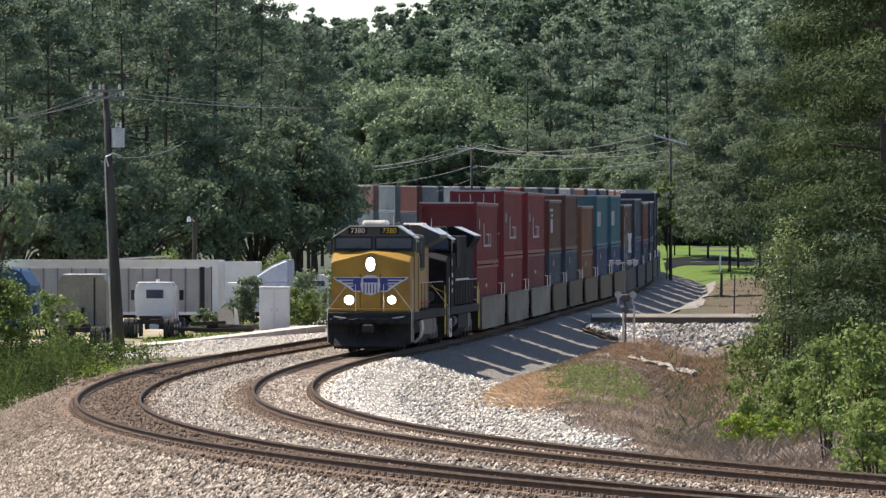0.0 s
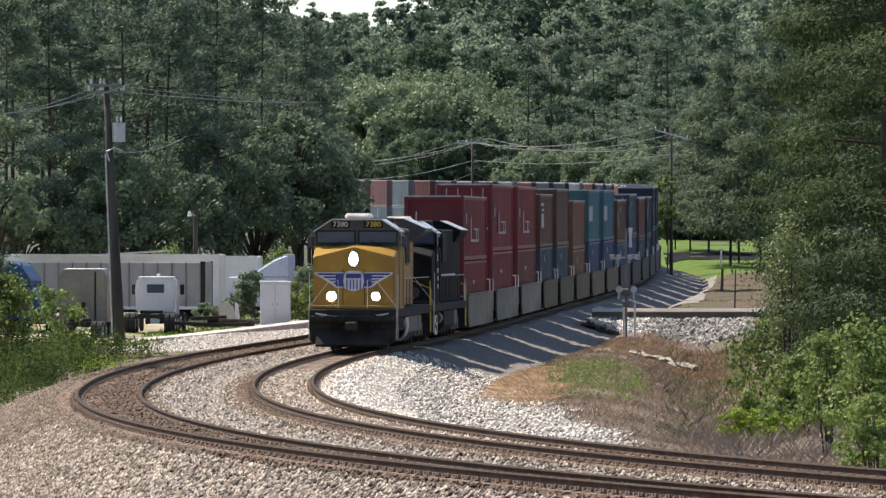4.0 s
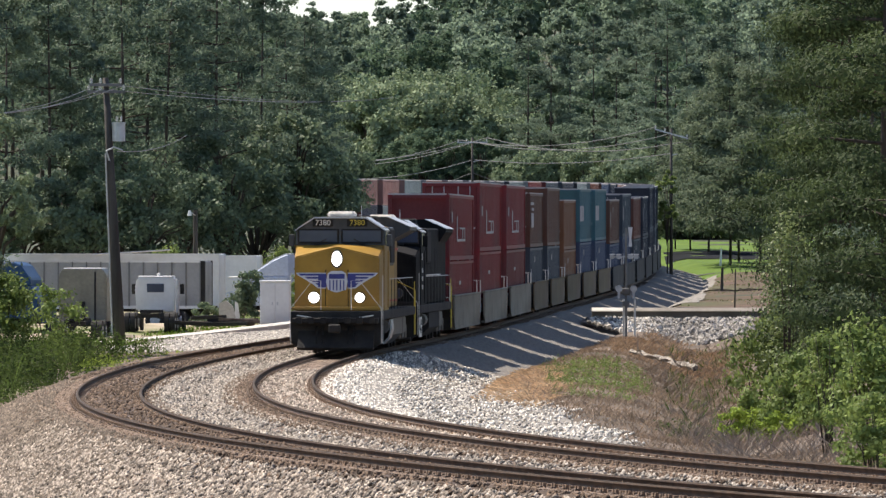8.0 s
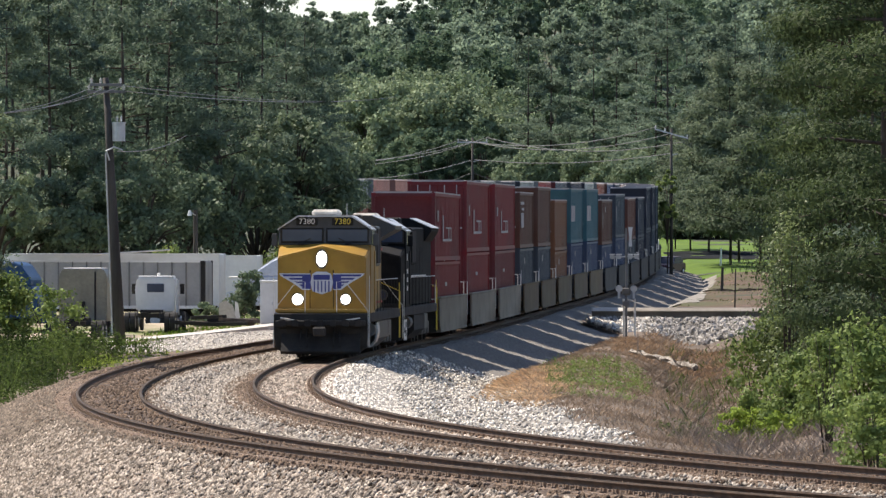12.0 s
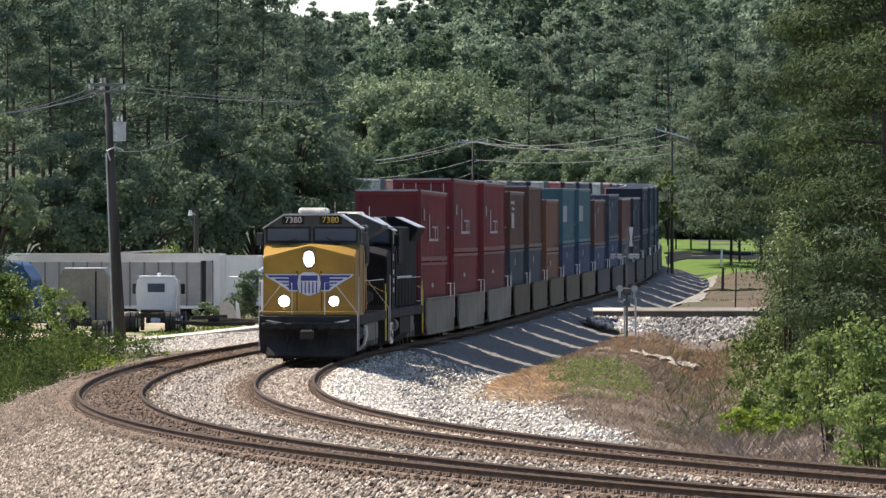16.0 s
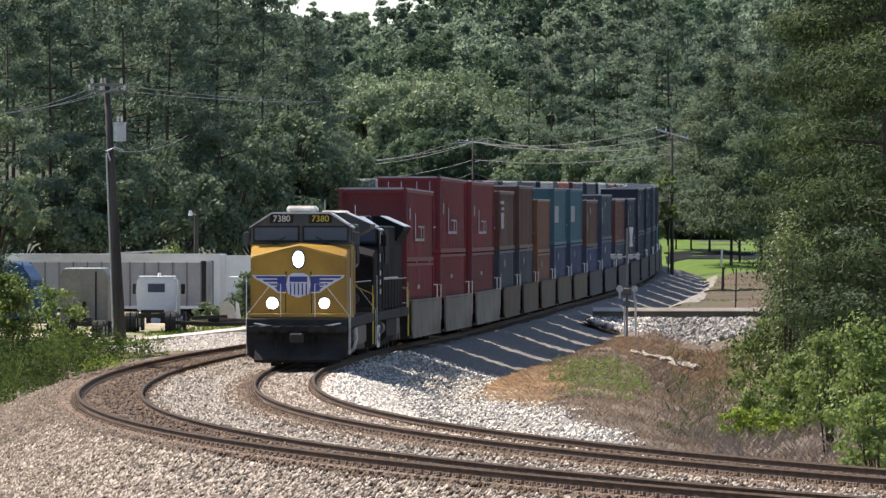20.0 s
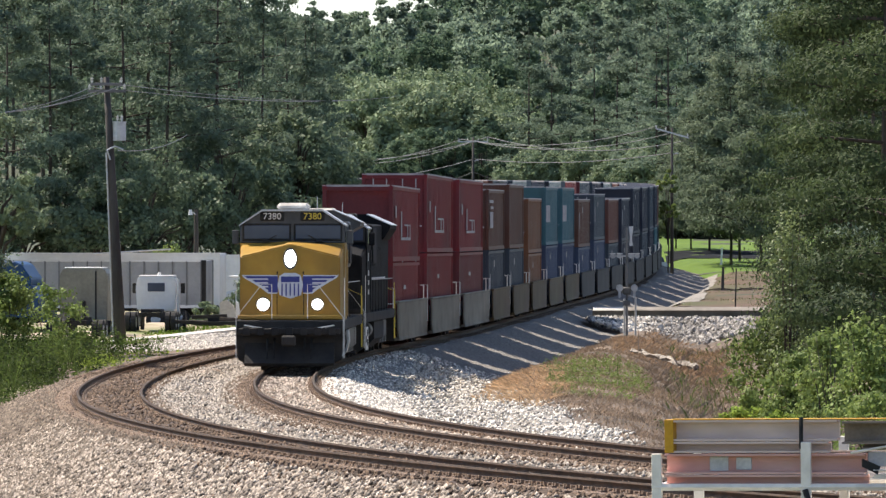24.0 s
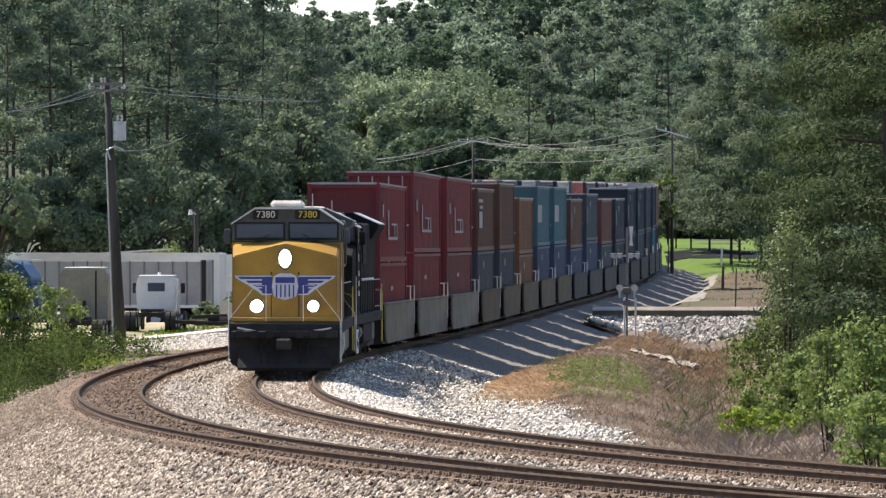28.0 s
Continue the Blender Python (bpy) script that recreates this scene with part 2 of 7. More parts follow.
def tube(bm, pts, r, n=6, r2=None):
    """A round bar through points, tapering from r to r2."""
    pts = [Vector(p) for p in pts]
    rings = []
    for i, p in enumerate(pts):
        d = (pts[min(i + 1, len(pts) - 1)] - pts[max(i - 1, 0)]).normalized()
        u = d.orthogonal().normalized() if abs(d.z) > 0.9 else Vector((-d.y, d.x, 0)).normalized()
        w = d.cross(u)
        rr = r if r2 is None else r + (r2 - r) * i / (len(pts) - 1)
        rings.append([bm.verts.new(p + (u * math.cos(2 * math.pi * k / n) + w * math.sin(2 * math.pi * k / n)) * rr) for k in range(n)])
    for a, b in zip(rings, rings[1:]):
        for k in range(n):
            bm.faces.new((a[k], a[(k + 1) % n], b[(k + 1) % n], b[k]))
    bm.faces.new(rings[0][::-1])
    bm.faces.new(rings[-1])


def disc(bm, c, axis, r, depth, n=16):
    c, ax = Vector(c), Vector(axis).normalized()
    tube(bm, [c - ax * depth / 2, c + ax * depth / 2], r, n)


def bulk(name, verts, faces, material, smooth=False):
    """A large mesh from arrays."""
    verts = np.asarray(verts, np.float32)
    faces = np.asarray(faces, np.int32)
    me = bpy.data.meshes.new(name)
    n, k = faces.shape
    me.vertices.add(len(verts))
    me.vertices.foreach_set("co", verts.ravel())
    me.loops.add(n * k)
    me.loops.foreach_set("vertex_index", faces.ravel())
    me.polygons.add(n)
    me.polygons.foreach_set("loop_start", np.arange(0, n * k, k, dtype=np.int32))
    if smooth:
        me.polygons.foreach_set("use_smooth", np.ones(n, bool))
    me.update(calc_edges=True)
    me.validate()
    for mm in material if isinstance(material, (list, tuple)) else [material]:
        me.materials.append(mm)
    return me


def leaf_arrays(rng, centres, size, flat=0.0, aspect=0.55, out=None, loose=0.42):
    """Folded four-cornered leaves at the centres, turned at random or, with out, mostly facing outwards."""
    n = len(centres)
    a = rng.normal(size=(n, 3))
    a[:, 2] *= 1 - flat
    a /= np.linalg.norm(a, axis=1)[:, None]
    if out is not None:
        nn = out / (np.linalg.norm(out, axis=1)[:, None] + 1e-6) + rng.normal(size=(n, 3)) * loose
        nn /= np.linalg.norm(nn, axis=1)[:, None]
        a = np.cross(nn, rng.normal(size=(n, 3)))
        a /= np.linalg.norm(a, axis=1)[:, None]
    b = np.cross(a, rng.normal(size=(n, 3)) if out is None else nn)
    b /= np.linalg.norm(b, axis=1)[:, None]
    c = np.cross(a, b)
    s = size * rng.uniform(0.6, 1.35, (n, 1))
    p = np.asarray(centres)
    v = np.stack([p - a * s * 0.5, p + b * s * aspect * 0.5 + c * s * 0.12, p + a * s * 0.5, p - b * s * aspect * 0.5 + c * s * 0.12], 1)
    return v.reshape(-1, 3), np.arange(4 * n).reshape(-1, 4)


# ---- the line of the two tracks: curvature along the way, from the near end to the far end ----
SPACING = 4.29
GAUGE = 1.435
CURVE_AT = [0, 40, 80, 120, 160, 200, 240, 280, 320, 360, 400, 450, 500, 600, 800]
CURVE = [-0.00784, -0.00576, -0.00366, -0.00145, -0.00112, -0.00029, 0.00001, -0.00005, -0.00025, 0.00011, 0.00033, 0.00054, 0.00075, 0.00085, 0.0002]
RISE_AT = [-60, 0, 80, 160, 230, 300, 370, 450, 800, 900]
RISE = [0.6, 0.337, 0.0, -0.37, -0.60, -0.50, -0.25, 0.41, 3.27, 4.1]
STEP = 0.5
ARC = np.arange(0, 900, STEP)
_k = np.interp(ARC, CURVE_AT, CURVE)
HEAD = 2.1546 + np.concatenate([[0], np.cumsum((_k[1:] + _k[:-1]) / 2 * STEP)])
_mid = (HEAD[1:] + HEAD[:-1]) / 2
LINE_X = 19.56 + np.concatenate([[0], np.cumsum(np.cos(_mid) * STEP)])
LINE_Y = 66.83 + np.concatenate([[0], np.cumsum(np.sin(_mid) * STEP)])
_z = np.interp(np.arange(-60, 960, STEP), RISE_AT, RISE)
_z = np.convolve(_z, np.ones(81) / 81, "same")
LINE_Z = _z[120:120 + len(ARC)]


def on_line(s, off):
    """x, y, z and heading at s metres along, off metres to the inner side of the near track."""
    th = np.interp(s, ARC, HEAD)
    return (np.interp(s, ARC, LINE_X) + np.sin(th) * off, np.interp(s, ARC, LINE_Y) - np.cos(th) * off, np.interp(s, ARC, LINE_Z), th)


CANT_A, CANT_B, LIFT_B = 0.055, 0.0, 0.06


def loft(name, s, outline, material, smooth=False, closed=True):
    """Push an outline of (off, up) points along the line."""
    x, y, z, th = on_line(s, 0)
    o = np.array(outline)
    px = x[:, None] + np.sin(th)[:, None] * o[None, :, 0]
    py = y[:, None] - np.cos(th)[:, None] * o[None, :, 0]
    pz = z[:, None] + o[None, :, 1]
    v = np.stack([px, py, pz], -1).reshape(-1, 3)
    n, k = len(s), len(o)
    i, j = np.meshgrid(np.arange(n - 1), np.arange(k if closed else k - 1), indexing="ij")
    jn = (j + 1) % k
    f = np.stack([i * k + j, i * k + jn, (i + 1) * k + jn, (i + 1) * k + j], -1).reshape(-1, 4)
    return new(name, bulk(name, v, f, material, smooth))


def lines():
    s = np.concatenate([np.arange(0, 260, 1.0), np.arange(260, 880, 4.0)])
    for nm, mid, cant, lift in (("near", 0.0, CANT_A, 0.0), ("inner", SPACING, CANT_B, LIFT_B)):
        tr = thing("railway_track", "curved railway track with rusty rails on pale ballast", "railway track")
        tagged(tr, kind="structure")
        for side in (-1, 1):
            up = lift + (cant if side < 0 else 0.0)
            c = mid + side * (GAUGE / 2 + 0.036)
            web = [(c - 0.07, up - 0.165), (c - 0.07, up - 0.150), (c - 0.012, up - 0.125), (c - 0.012, up - 0.045), (c - 0.036, up - 0.035), (c - 0.036, up - 0.008),
                   (c + 0.036, up - 0.008), (c + 0.036, up - 0.035), (c + 0.012, up - 0.045), (c + 0.012, up - 0.125), (c + 0.07, up - 0.150), (c + 0.07, up - 0.165)]
            r = loft("rail", s, web, RUST)
            r.parent = tr
            h = loft("railhead", s, [(c - 0.036, up - 0.008), (c - 0.028, up), (c + 0.028, up), (c + 0.036, up - 0.008)], SHINE)
            h.parent = r
        # ties
        bm = bmesh.new()
        box(bm, -1.3, 1.3, -0.115, 0.115, -0.18, 0.0, 0.012)
        wood = len(bm.faces)
        for sx in (-1, 1):
            c0 = sx * (GAUGE / 2 + 0.036)
            box(bm, c0 - 0.19, c0 + 0.19, -0.1, 0.1, 0.0, 0.022)
            for d in (-0.115, 0.115):
                for e in (-0.06, 0.06):
                    box(bm, c0 + d - 0.025, c0 + d + 0.025, e - 0.025, e + 0.025, 0.02, 0.065)
            # rail anchors gripping the foot on both sides of the tie
            for e in (-0.15, 0.15):
                box(bm, c0 - 0.1, c0 + 0.1, e - 0.022, e + 0.022, -0.03, 0.05)
        bm.faces.ensure_lookup_table()
        for fc in bm.faces[wood:]:
            fc.material_index = 1
        tie = bpy.data.meshes.new("tie")
        bm.to_mesh(tie)
        bm.free()
        tie.materials.append(TIE)
        tie.materials.append(SPIKE)
        pitch = 0.53
        first, count = 26.0, 300
        rng = np.random.default_rng(7)
        for i in range(count):
            si = first + i * pitch
            x, y, z, th = on_line(si, mid)
            o = new("tie", tie)
            o.parent = tr
            o.matrix_world = Matrix.Translation((x, y, z + lift - 0.168 + cant / 2)) @ Matrix.Rotation(th - math.pi / 2 + rng.normal() * 0.01, 4, "Z") @ Matrix.Rotation(math.atan2(cant, 1.5), 4, "Y")
        vs, fs = [], []
        si = np.concatenate([np.arange(2, first, pitch), np.arange(first + count * pitch, 420, pitch)])
        x, y, z, th = on_line(si, mid)
        ax, ay = np.sin(th), -np.cos(th)
        for k, (a, b, c) in enumerate([(-1.3, -.115, -.3), (1.3, -.115, -.3), (1.3, .115, -.3), (-1.3, .115, -.3), (-1.3, -.115, -.168), (1.3, -.115, -.168), (1.3, .115, -.168), (-1.3, .115, -.168)]):
            vs.append(np.stack([x + ax * a + np.cos(th) * b, y + ay * a + np.sin(th) * b, z + lift + c + cant / 2 * (1 - a / 1.3)], -1))
        v = np.stack(vs, 1).reshape(-1, 3)
        q = np.array([(0, 3, 2, 1), (4, 5, 6, 7), (0, 1, 5, 4), (2, 3, 7, 6), (1, 2, 6, 5), (3, 0, 4, 7)])
        f = (np.arange(len(si))[:, None, None] * 8 + q[None]).reshape(-1, 4)
        o = new("far_ties", bulk("far_ties", v, f, TIE))
        o.parent = tr
        o["kind"] = "stuff"


def bed_height(off, s=0.0):
    """Top of the ballast, below the rail top, by distance across; the outer bank is high only near the camera."""
    pts = [(-20, -1.75), (-9, -1.65), (-5.0, -1.5), (-3.1, -0.8), (-1.75, -0.16), (-1.3, -0.135), (-0.9, -0.14), (0.9, -0.145), (1.4, -0.14), (2.1, -0.24), (2.9, -0.16), (SPACING - 0.9, -0.13),
           (SPACING + 0.9, -0.13), (SPACING + 1.5, -0.14), (SPACING + 2.2, -0.34), (SPACING + 4.2, -0.95), (SPACING + 7, -1.5)]
    h = np.interp(off, [p[0] for p in pts], [p[1] for p in pts])
    k = np.interp(s, [110, 190], [1.0, 0.12])
    sink = 1.3 * np.clip((-np.asarray(off) - np.interp(s, [150, 215], [4.6, 7.5])) / 2.0, 0, 1) * np.interp(s, [100, 150], [0, 1])
    return np.where(np.asarray(off) < -1.75, -0.16 + (h + 0.16) * k - sink, h)


def ballast():
    s = np.concatenate([np.arange(0, 260, 0.5), np.arange(260, 880, 3.0)])
    off = np.unique(np.concatenate([np.arange(-18, -3, 0.6), np.arange(-3.2, SPACING + 4.4, 0.22), np.arange(SPACING + 4.5, SPACING + 7.1, 0.5)]))
    x, y, z, th = on_line(s, 0)
    rng = np.random.default_rng(3)
    P = np.stack([x[:, None] + np.sin(th)[:, None] * off, y[:, None] - np.cos(th)[:, None] * off,
                  z[:, None] + bed_height(off[None], s[:, None]) + rng.normal(size=(len(s), len(off))) * 0.022], -1)
    n, k = len(s), len(off)
    i, j = np.meshgrid(np.arange(n - 1), np.arange(k - 1), indexing="ij")
    f = np.stack([i * k + j, i * k + j + 1, (i + 1) * k + j + 1, (i + 1) * k + j], -1).reshape(-1, 4)
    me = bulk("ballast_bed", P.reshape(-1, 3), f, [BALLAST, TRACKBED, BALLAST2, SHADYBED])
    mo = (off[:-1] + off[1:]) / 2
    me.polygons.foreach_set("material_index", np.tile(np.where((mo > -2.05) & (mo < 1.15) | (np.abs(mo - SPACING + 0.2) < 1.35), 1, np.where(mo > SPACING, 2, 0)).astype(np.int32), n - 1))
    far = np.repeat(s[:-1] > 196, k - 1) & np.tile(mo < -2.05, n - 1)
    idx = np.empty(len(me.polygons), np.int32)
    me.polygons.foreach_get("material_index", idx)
    # index 3 on the far inner shoulder: the train's shadow put into the bed colour
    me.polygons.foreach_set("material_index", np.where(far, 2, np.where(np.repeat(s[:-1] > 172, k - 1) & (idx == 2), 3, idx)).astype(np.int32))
    o = new("ballast_bed", me)
    tagged(o, "pale crushed-stone ballast under two railway tracks", "ballast", kind="stuff")
    # loose stones
    for n, lo, hi, s0, s1, pw, stone, txt in ((27000, -4.8, -1.75, 28, 84, 1.15, STONE, "loose tan crushed stones on the outer ballast bank"), (9000, -4.8, -1.3, 60, 84, 0.7, DARKSTONE, "darker brown stones on the outer ballast bank"), (21000, -4.8, -1.3, 82, 132, 1.0, DARKSTONE, "darker brown stones on the outer ballast bank"), (14000, 0.95, SPACING - 1.2, 28, 215, 1.3, STONE3, "loose crushed stones between the two tracks"),
                                              (16000, SPACING + 0.95, SPACING + 5.6, 34, 190, 1.3, STONE2, "pale fresh crushed stones inside the curve"), (7000, -7.5, -1.6, 196, 262, 0.9, STONE2, "pale stones on the shoulder of the outer track"), (15000, -2.1, 1.2, 28, 235, 1.3, STAINED, "rust-stained stones between the rails of the outer track"), (7000, SPACING - 1.55, SPACING - 0.75, 28, 150, 1.4, STAINED, "rust-stained stones beside the inner track"), (7000, SPACING - 0.72, SPACING + 0.72, 28, 150, 1.4, STONE, "crushed stones between the rails of the inner track")):
        loose_stones(rng, n, lo, hi, s0, s1, pw, stone, txt)


def gravel_edge(y):
    """How far past the inner track the pale gravel reaches."""
    return np.interp(y, [140, 166, 195, 215, 230, 242, 260], [7.8, 7.8, 6.8, 5.6, 4.9, 4.0, 3.6])


def gravel_apron():
    rng = np.random.default_rng(13)
    s = np.arange(66, 178, 0.6)
    t = np.linspace(0, 1, 22)
    x0, y0, z0, th = on_line(s, 0)
    e = gravel_edge(y0) + bumpy(s, s * 0.3, 0.9, 0.5)
    off = SPACING + 2.0 + (e - 2.0)[:, None] * t
    x = x0[:, None] + np.sin(th)[:, None] * off
    y = y0[:, None] - np.cos(th)[:, None] * off
    top = np.maximum(land(x.ravel(), y.ravel()).reshape(x.shape), z0[:, None] + bed_height(off)) + 0.03 + rng.normal(size=x.shape) * 0.012
    n, k = x.shape
    i, j = np.meshgrid(np.arange(n - 1), np.arange(k - 1), indexing="ij")
    f = np.stack([i * k + j, i * k + j + 1, (i + 1) * k + j + 1, (i + 1) * k + j], -1).reshape(-1, 4)
    tagged(new("gravel_apron", bulk("gravel_apron", np.stack([x, y, top], -1).reshape(-1, 3), f, BALLAST2)), "white fresh gravel spilled down the inner bank", "gravel", kind="stuff")
    m = 15000
    a, b = rng.integers(0, n, m), rng.integers(4, k, m)
    c = np.stack([x[a, b], y[a, b], top[a, b] + 0.01], -1) + rng.normal(size=(m, 3)) * np.array([0.25, 0.25, 0.008])
    stones_at("ballast_stones", c, rng, STONE2, "loose white stones spilled down the inner bank")


def loose_stones(rng, n, lo, hi, s0, s1, pw, stone, txt):
    ss = s0 + (s1 - s0) * rng.random(n) ** pw
    oo = rng.uniform(lo, hi, n)
    x, y, z, th = on_line(ss, oo)
    c = np.stack([x, y, z + bed_height(oo, ss) + 0.01], -1)
    stones_at("ballast_stones", c, rng, stone, txt)


def stones_at(name, c, rng, stone, txt):
    n = len(c)
    base = np.array([(1, 0, 0), (-1, 0, 0), (0, 1, 0), (0, -1, 0), (0, 0, 1), (0, 0, -1.0)])
    v = c[:, None] + base[None] * rng.uniform(0.022, 0.066, (n, 6, 1)) + rng.normal(size=(n, 6, 3)) * 0.008
    q = np.array([(0, 2, 4), (2, 1, 4), (1, 3, 4), (3, 0, 4), (2, 0, 5), (1, 2, 5), (3, 1, 5), (0, 3, 5)])
    f = (np.arange(n)[:, None, None] * 6 + q[None]).reshape(-1, 3)
    o = new(name, bulk(name, v.reshape(-1, 3), f, stone))
    tagged(o, txt, "gravel", kind="stuff")


# ---- terrain ----
def bumpy(x, y, f, a):
    return a * (np.sin(x * f + 1.3 * np.sin(y * f * 0.7)) + np.sin(y * f * 1.1 + 0.8 * np.cos(x * f * 0.9))) * 0.5


def nearest(x, y):
    """Arc and inner-side distance of points from the line (coarse)."""
    c = slice(0, None, 8)
    lx, ly, lh, la, lz = LINE_X[c], LINE_Y[c], HEAD[c], ARC[c], LINE_Z[c]
    off = np.empty(len(x))
    zz = np.empty(len(x))
    for a in range(0, len(x), 20000):
        b = slice(a, a + 20000)
        d = (x[b, None] - lx) ** 2 + (y[b, None] - ly) ** 2
        i = d.argmin(1)
        off[b] = (x[b] - lx[i]) * np.sin(lh[i]) - (y[b] - ly[i]) * np.cos(lh[i])
        far = np.sqrt(d.min(1))
        off[b] = np.where(far > np.abs(off[b]) + 3, np.sign(off[b]) * far, off[b])
        zz[b] = lz[i]
    return off, zz


def smooth01(t):
    t = np.clip(t, 0, 1)
    return t * t * (3 - 2 * t)


DITCH_Y = [120, 150, 200, 266, 345, 366, 372]
DITCH_X = [3.0, 6.2, 8.6, 10.4, 12.4, 12.7, 12.7]
DITCH_D = [0.0, 0.3, 1.1, 1.5, 1.15, 1.15, 0.0]


def land(x, y):
    x, y = np.asarray(x, float), np.asarray(y, float)
    off, lz = nearest(x, y)
    inner = off > SPACING / 2
    d = np.where(inner, off - SPACING, -off)
    # general fall of the ground
    g = np.interp(y, [-80, 0, 12, 24, 40, 60, 80, 95, 130, 200, 290, 340, 420, 500, 600, 680, 900, 1500, 4000], [2.4, 2.2, 1.6, 0.85, 0.4, 0.0, -1.1, -1.75, -1.75, -1.1, -1.0, -1.5, -0.9, 0.2, 1.6, 2.6, 6.5, 46, 80])
    g_in = np.interp(y, [-80, 0, 12, 24, 40, 60, 90, 120, 200, 330, 375, 400, 430, 530, 550, 565, 585, 600, 740, 800, 900, 1500, 4000], [2.4, 2.2, 1.6, 0.85, 0.4, 0.0, -1.2, -0.9, -1.1, -1.3, -0.6, -0.35, -0.1, 0.3, 0.25, -0.1, -0.1, 0.4, 2.6, 3.5, 6.5, 46, 80])
    g = np.where(inner, g_in, g)
    hd = np.interp(y, DITCH_Y, DITCH_D)
    dx = np.interp(y, DITCH_Y, DITCH_X)
    g = g - np.where(inner, hd * np.exp(-((x - dx) / 2.6) ** 2), 0)
    g = g + bumpy(x, y, 0.35, 0.14) + bumpy(x, y, 1.1, 0.05)
    g = g + 9.0 * smooth01((x + 12) / 45) * smooth01((y - 860) / 240)
    # under the ballast
    bed = lz - np.where(inner, 1.35, np.interp(y, [150, 220], [1.1, 0.62]))
    w = 1 - smooth01((d - 3.6) / 3.5)
    return g * (1 - w) + np.minimum(bed, bed) * w


def ground_kind(c):
    off, _ = nearest(c[:, 0], c[:, 1])
    return np.where(c[:, 1] > 408, 1, np.where((off > SPACING + 2) & (c[:, 1] > 105), 2, 0)).astype(np.int32)


def terrain():
    ys = np.concatenate([np.linspace(-120, 60, 14), np.arange(64, 140, 1.2), np.arange(140, 460, 2.0), np.arange(460, 640, 6.0), np.arange(650, 1500, 30.0), np.geomspace(1550, 4500, 12)])
    t = np.concatenate([-np.geomspace(3, 400, 26)[::-1] / 3, np.linspace(-0.95, 0.95, 121), np.geomspace(3, 400, 26) / 3])
    half = np.clip(np.abs(ys) * 0.085, 9, 400)
    Y, T = np.meshgrid(ys, t, indexing="ij")
    X = T * half[:, None]
    v = np.stack([X, Y, land(X.ravel(), Y.ravel()).reshape(X.shape)], -1).reshape(-1, 3)
    n, k = X.shape
    i, j = np.meshgrid(np.arange(n - 1), np.arange(k - 1), indexing="ij")
    f = np.stack([i * k + j, i * k + j + 1, (i + 1) * k + j + 1, (i + 1) * k + j], -1).reshape(-1, 4)
    me = bulk("ground", v, f, [SOIL, LITTER, BANKEARTH], True)
    me.polygons.foreach_set("material_index", ground_kind(v[f].mean(1)))
    o = new("ground", me)
    tagged(o, "rough earth ground with thin grass", "ground", kind="structure")


def height(x, y):
    return float(land([x], [y])[0])


# ---- trees and growth ----
def limb_mesh(paths, n=5):
    """Tapered round limbs: paths of (points, r0, r1)."""
    bm = bmesh.new()
    for pts, r0, r1 in paths:
        tube(bm, pts, r0, n, r1)
    return bm


def as_tree(name, limbs, leaf_v, leaf_f, leafmat, label, group=""):
    t = thing(name, label, "tree", group)
    bm = limb_mesh(limbs)
    part("trunk", bm, BARK, t, "", True)
    o = new("crown", bulk("crown", leaf_v, leaf_f, leafmat))
    o.parent = t
    return t


def pine_arrays(rng, H, spread, base, leaf, count, gaps=0.25, flat=0.42, power=0.65, tuft=1.0, per=1.5, step=1.0):
    """A tall conifer: straight trunk, whorls of limbs, each with separate flat needle tufts towards its end."""
    limbs = [([(0, 0, -0.4), (rng.normal() * 0.1, rng.normal() * 0.1, H * 0.5), (rng.normal() * 0.15, rng.normal() * 0.15, H)], 0.007 * H + 0.03, 0.02)]
    at, rad = [], []
    z = base
    while z < H - 0.3:
        u = (z - base) / (H - base)
        if rng.random() > gaps:
            for k in range(rng.integers(2, 5)):
                ln = spread * (1 - u) ** power * rng.uniform(0.5, 1.15) + 0.35
                a = rng.uniform(0, 2 * math.pi)
                d = np.array([math.cos(a), math.sin(a), 0])
                side = np.array([-d[1], d[0], 0])
                up = rng.uniform(-0.15, 0.3)
                tip = d * ln + np.array([0, 0, z + ln * up])
                mid = d * ln * 0.55 + np.array([0, 0, z + ln * (up * 0.4 + 0.04)])
                limbs.append(([(0, 0, z), tuple(mid), tuple(tip)], 0.012 * ln + 0.015, 0.008))
                for j in range(2 + int(ln * per)):
                    w = rng.uniform(0.3 if gaps else 0.05, 1.05) ** 0.7
                    p = mid * (w / 0.55) + np.array([0, 0, z]) * (1 - w / 0.55) if w < 0.55 else mid + (tip - mid) * ((w - 0.55) / 0.45)
                    at.append(p + side * rng.normal() * 0.17 * ln * w + np.array([0, 0, rng.normal() * 0.12]))
                    rad.append(tuft * (rng.uniform(0.16, 0.30) + 0.06 * spread))
        z += rng.uniform(0.35, 0.75) * (0.6 + 0.03 * H) * step
    at, rad = np.array(at), np.array(rad)
    m = max(3, count // len(at))
    q = rng.normal(size=(len(at), m, 3)) * np.array([0.75, 0.75, 0.75 * flat])
    face = q * np.array([1, 1, 1.6]) + np.array([0, 0, 0.35]) + 0.5 * at[:, None] * np.array([1, 1, 0]) / spread
    return limbs, (at[:, None] + q * rad[:, None, None]).reshape(-1, 3), face.reshape(-1, 3)


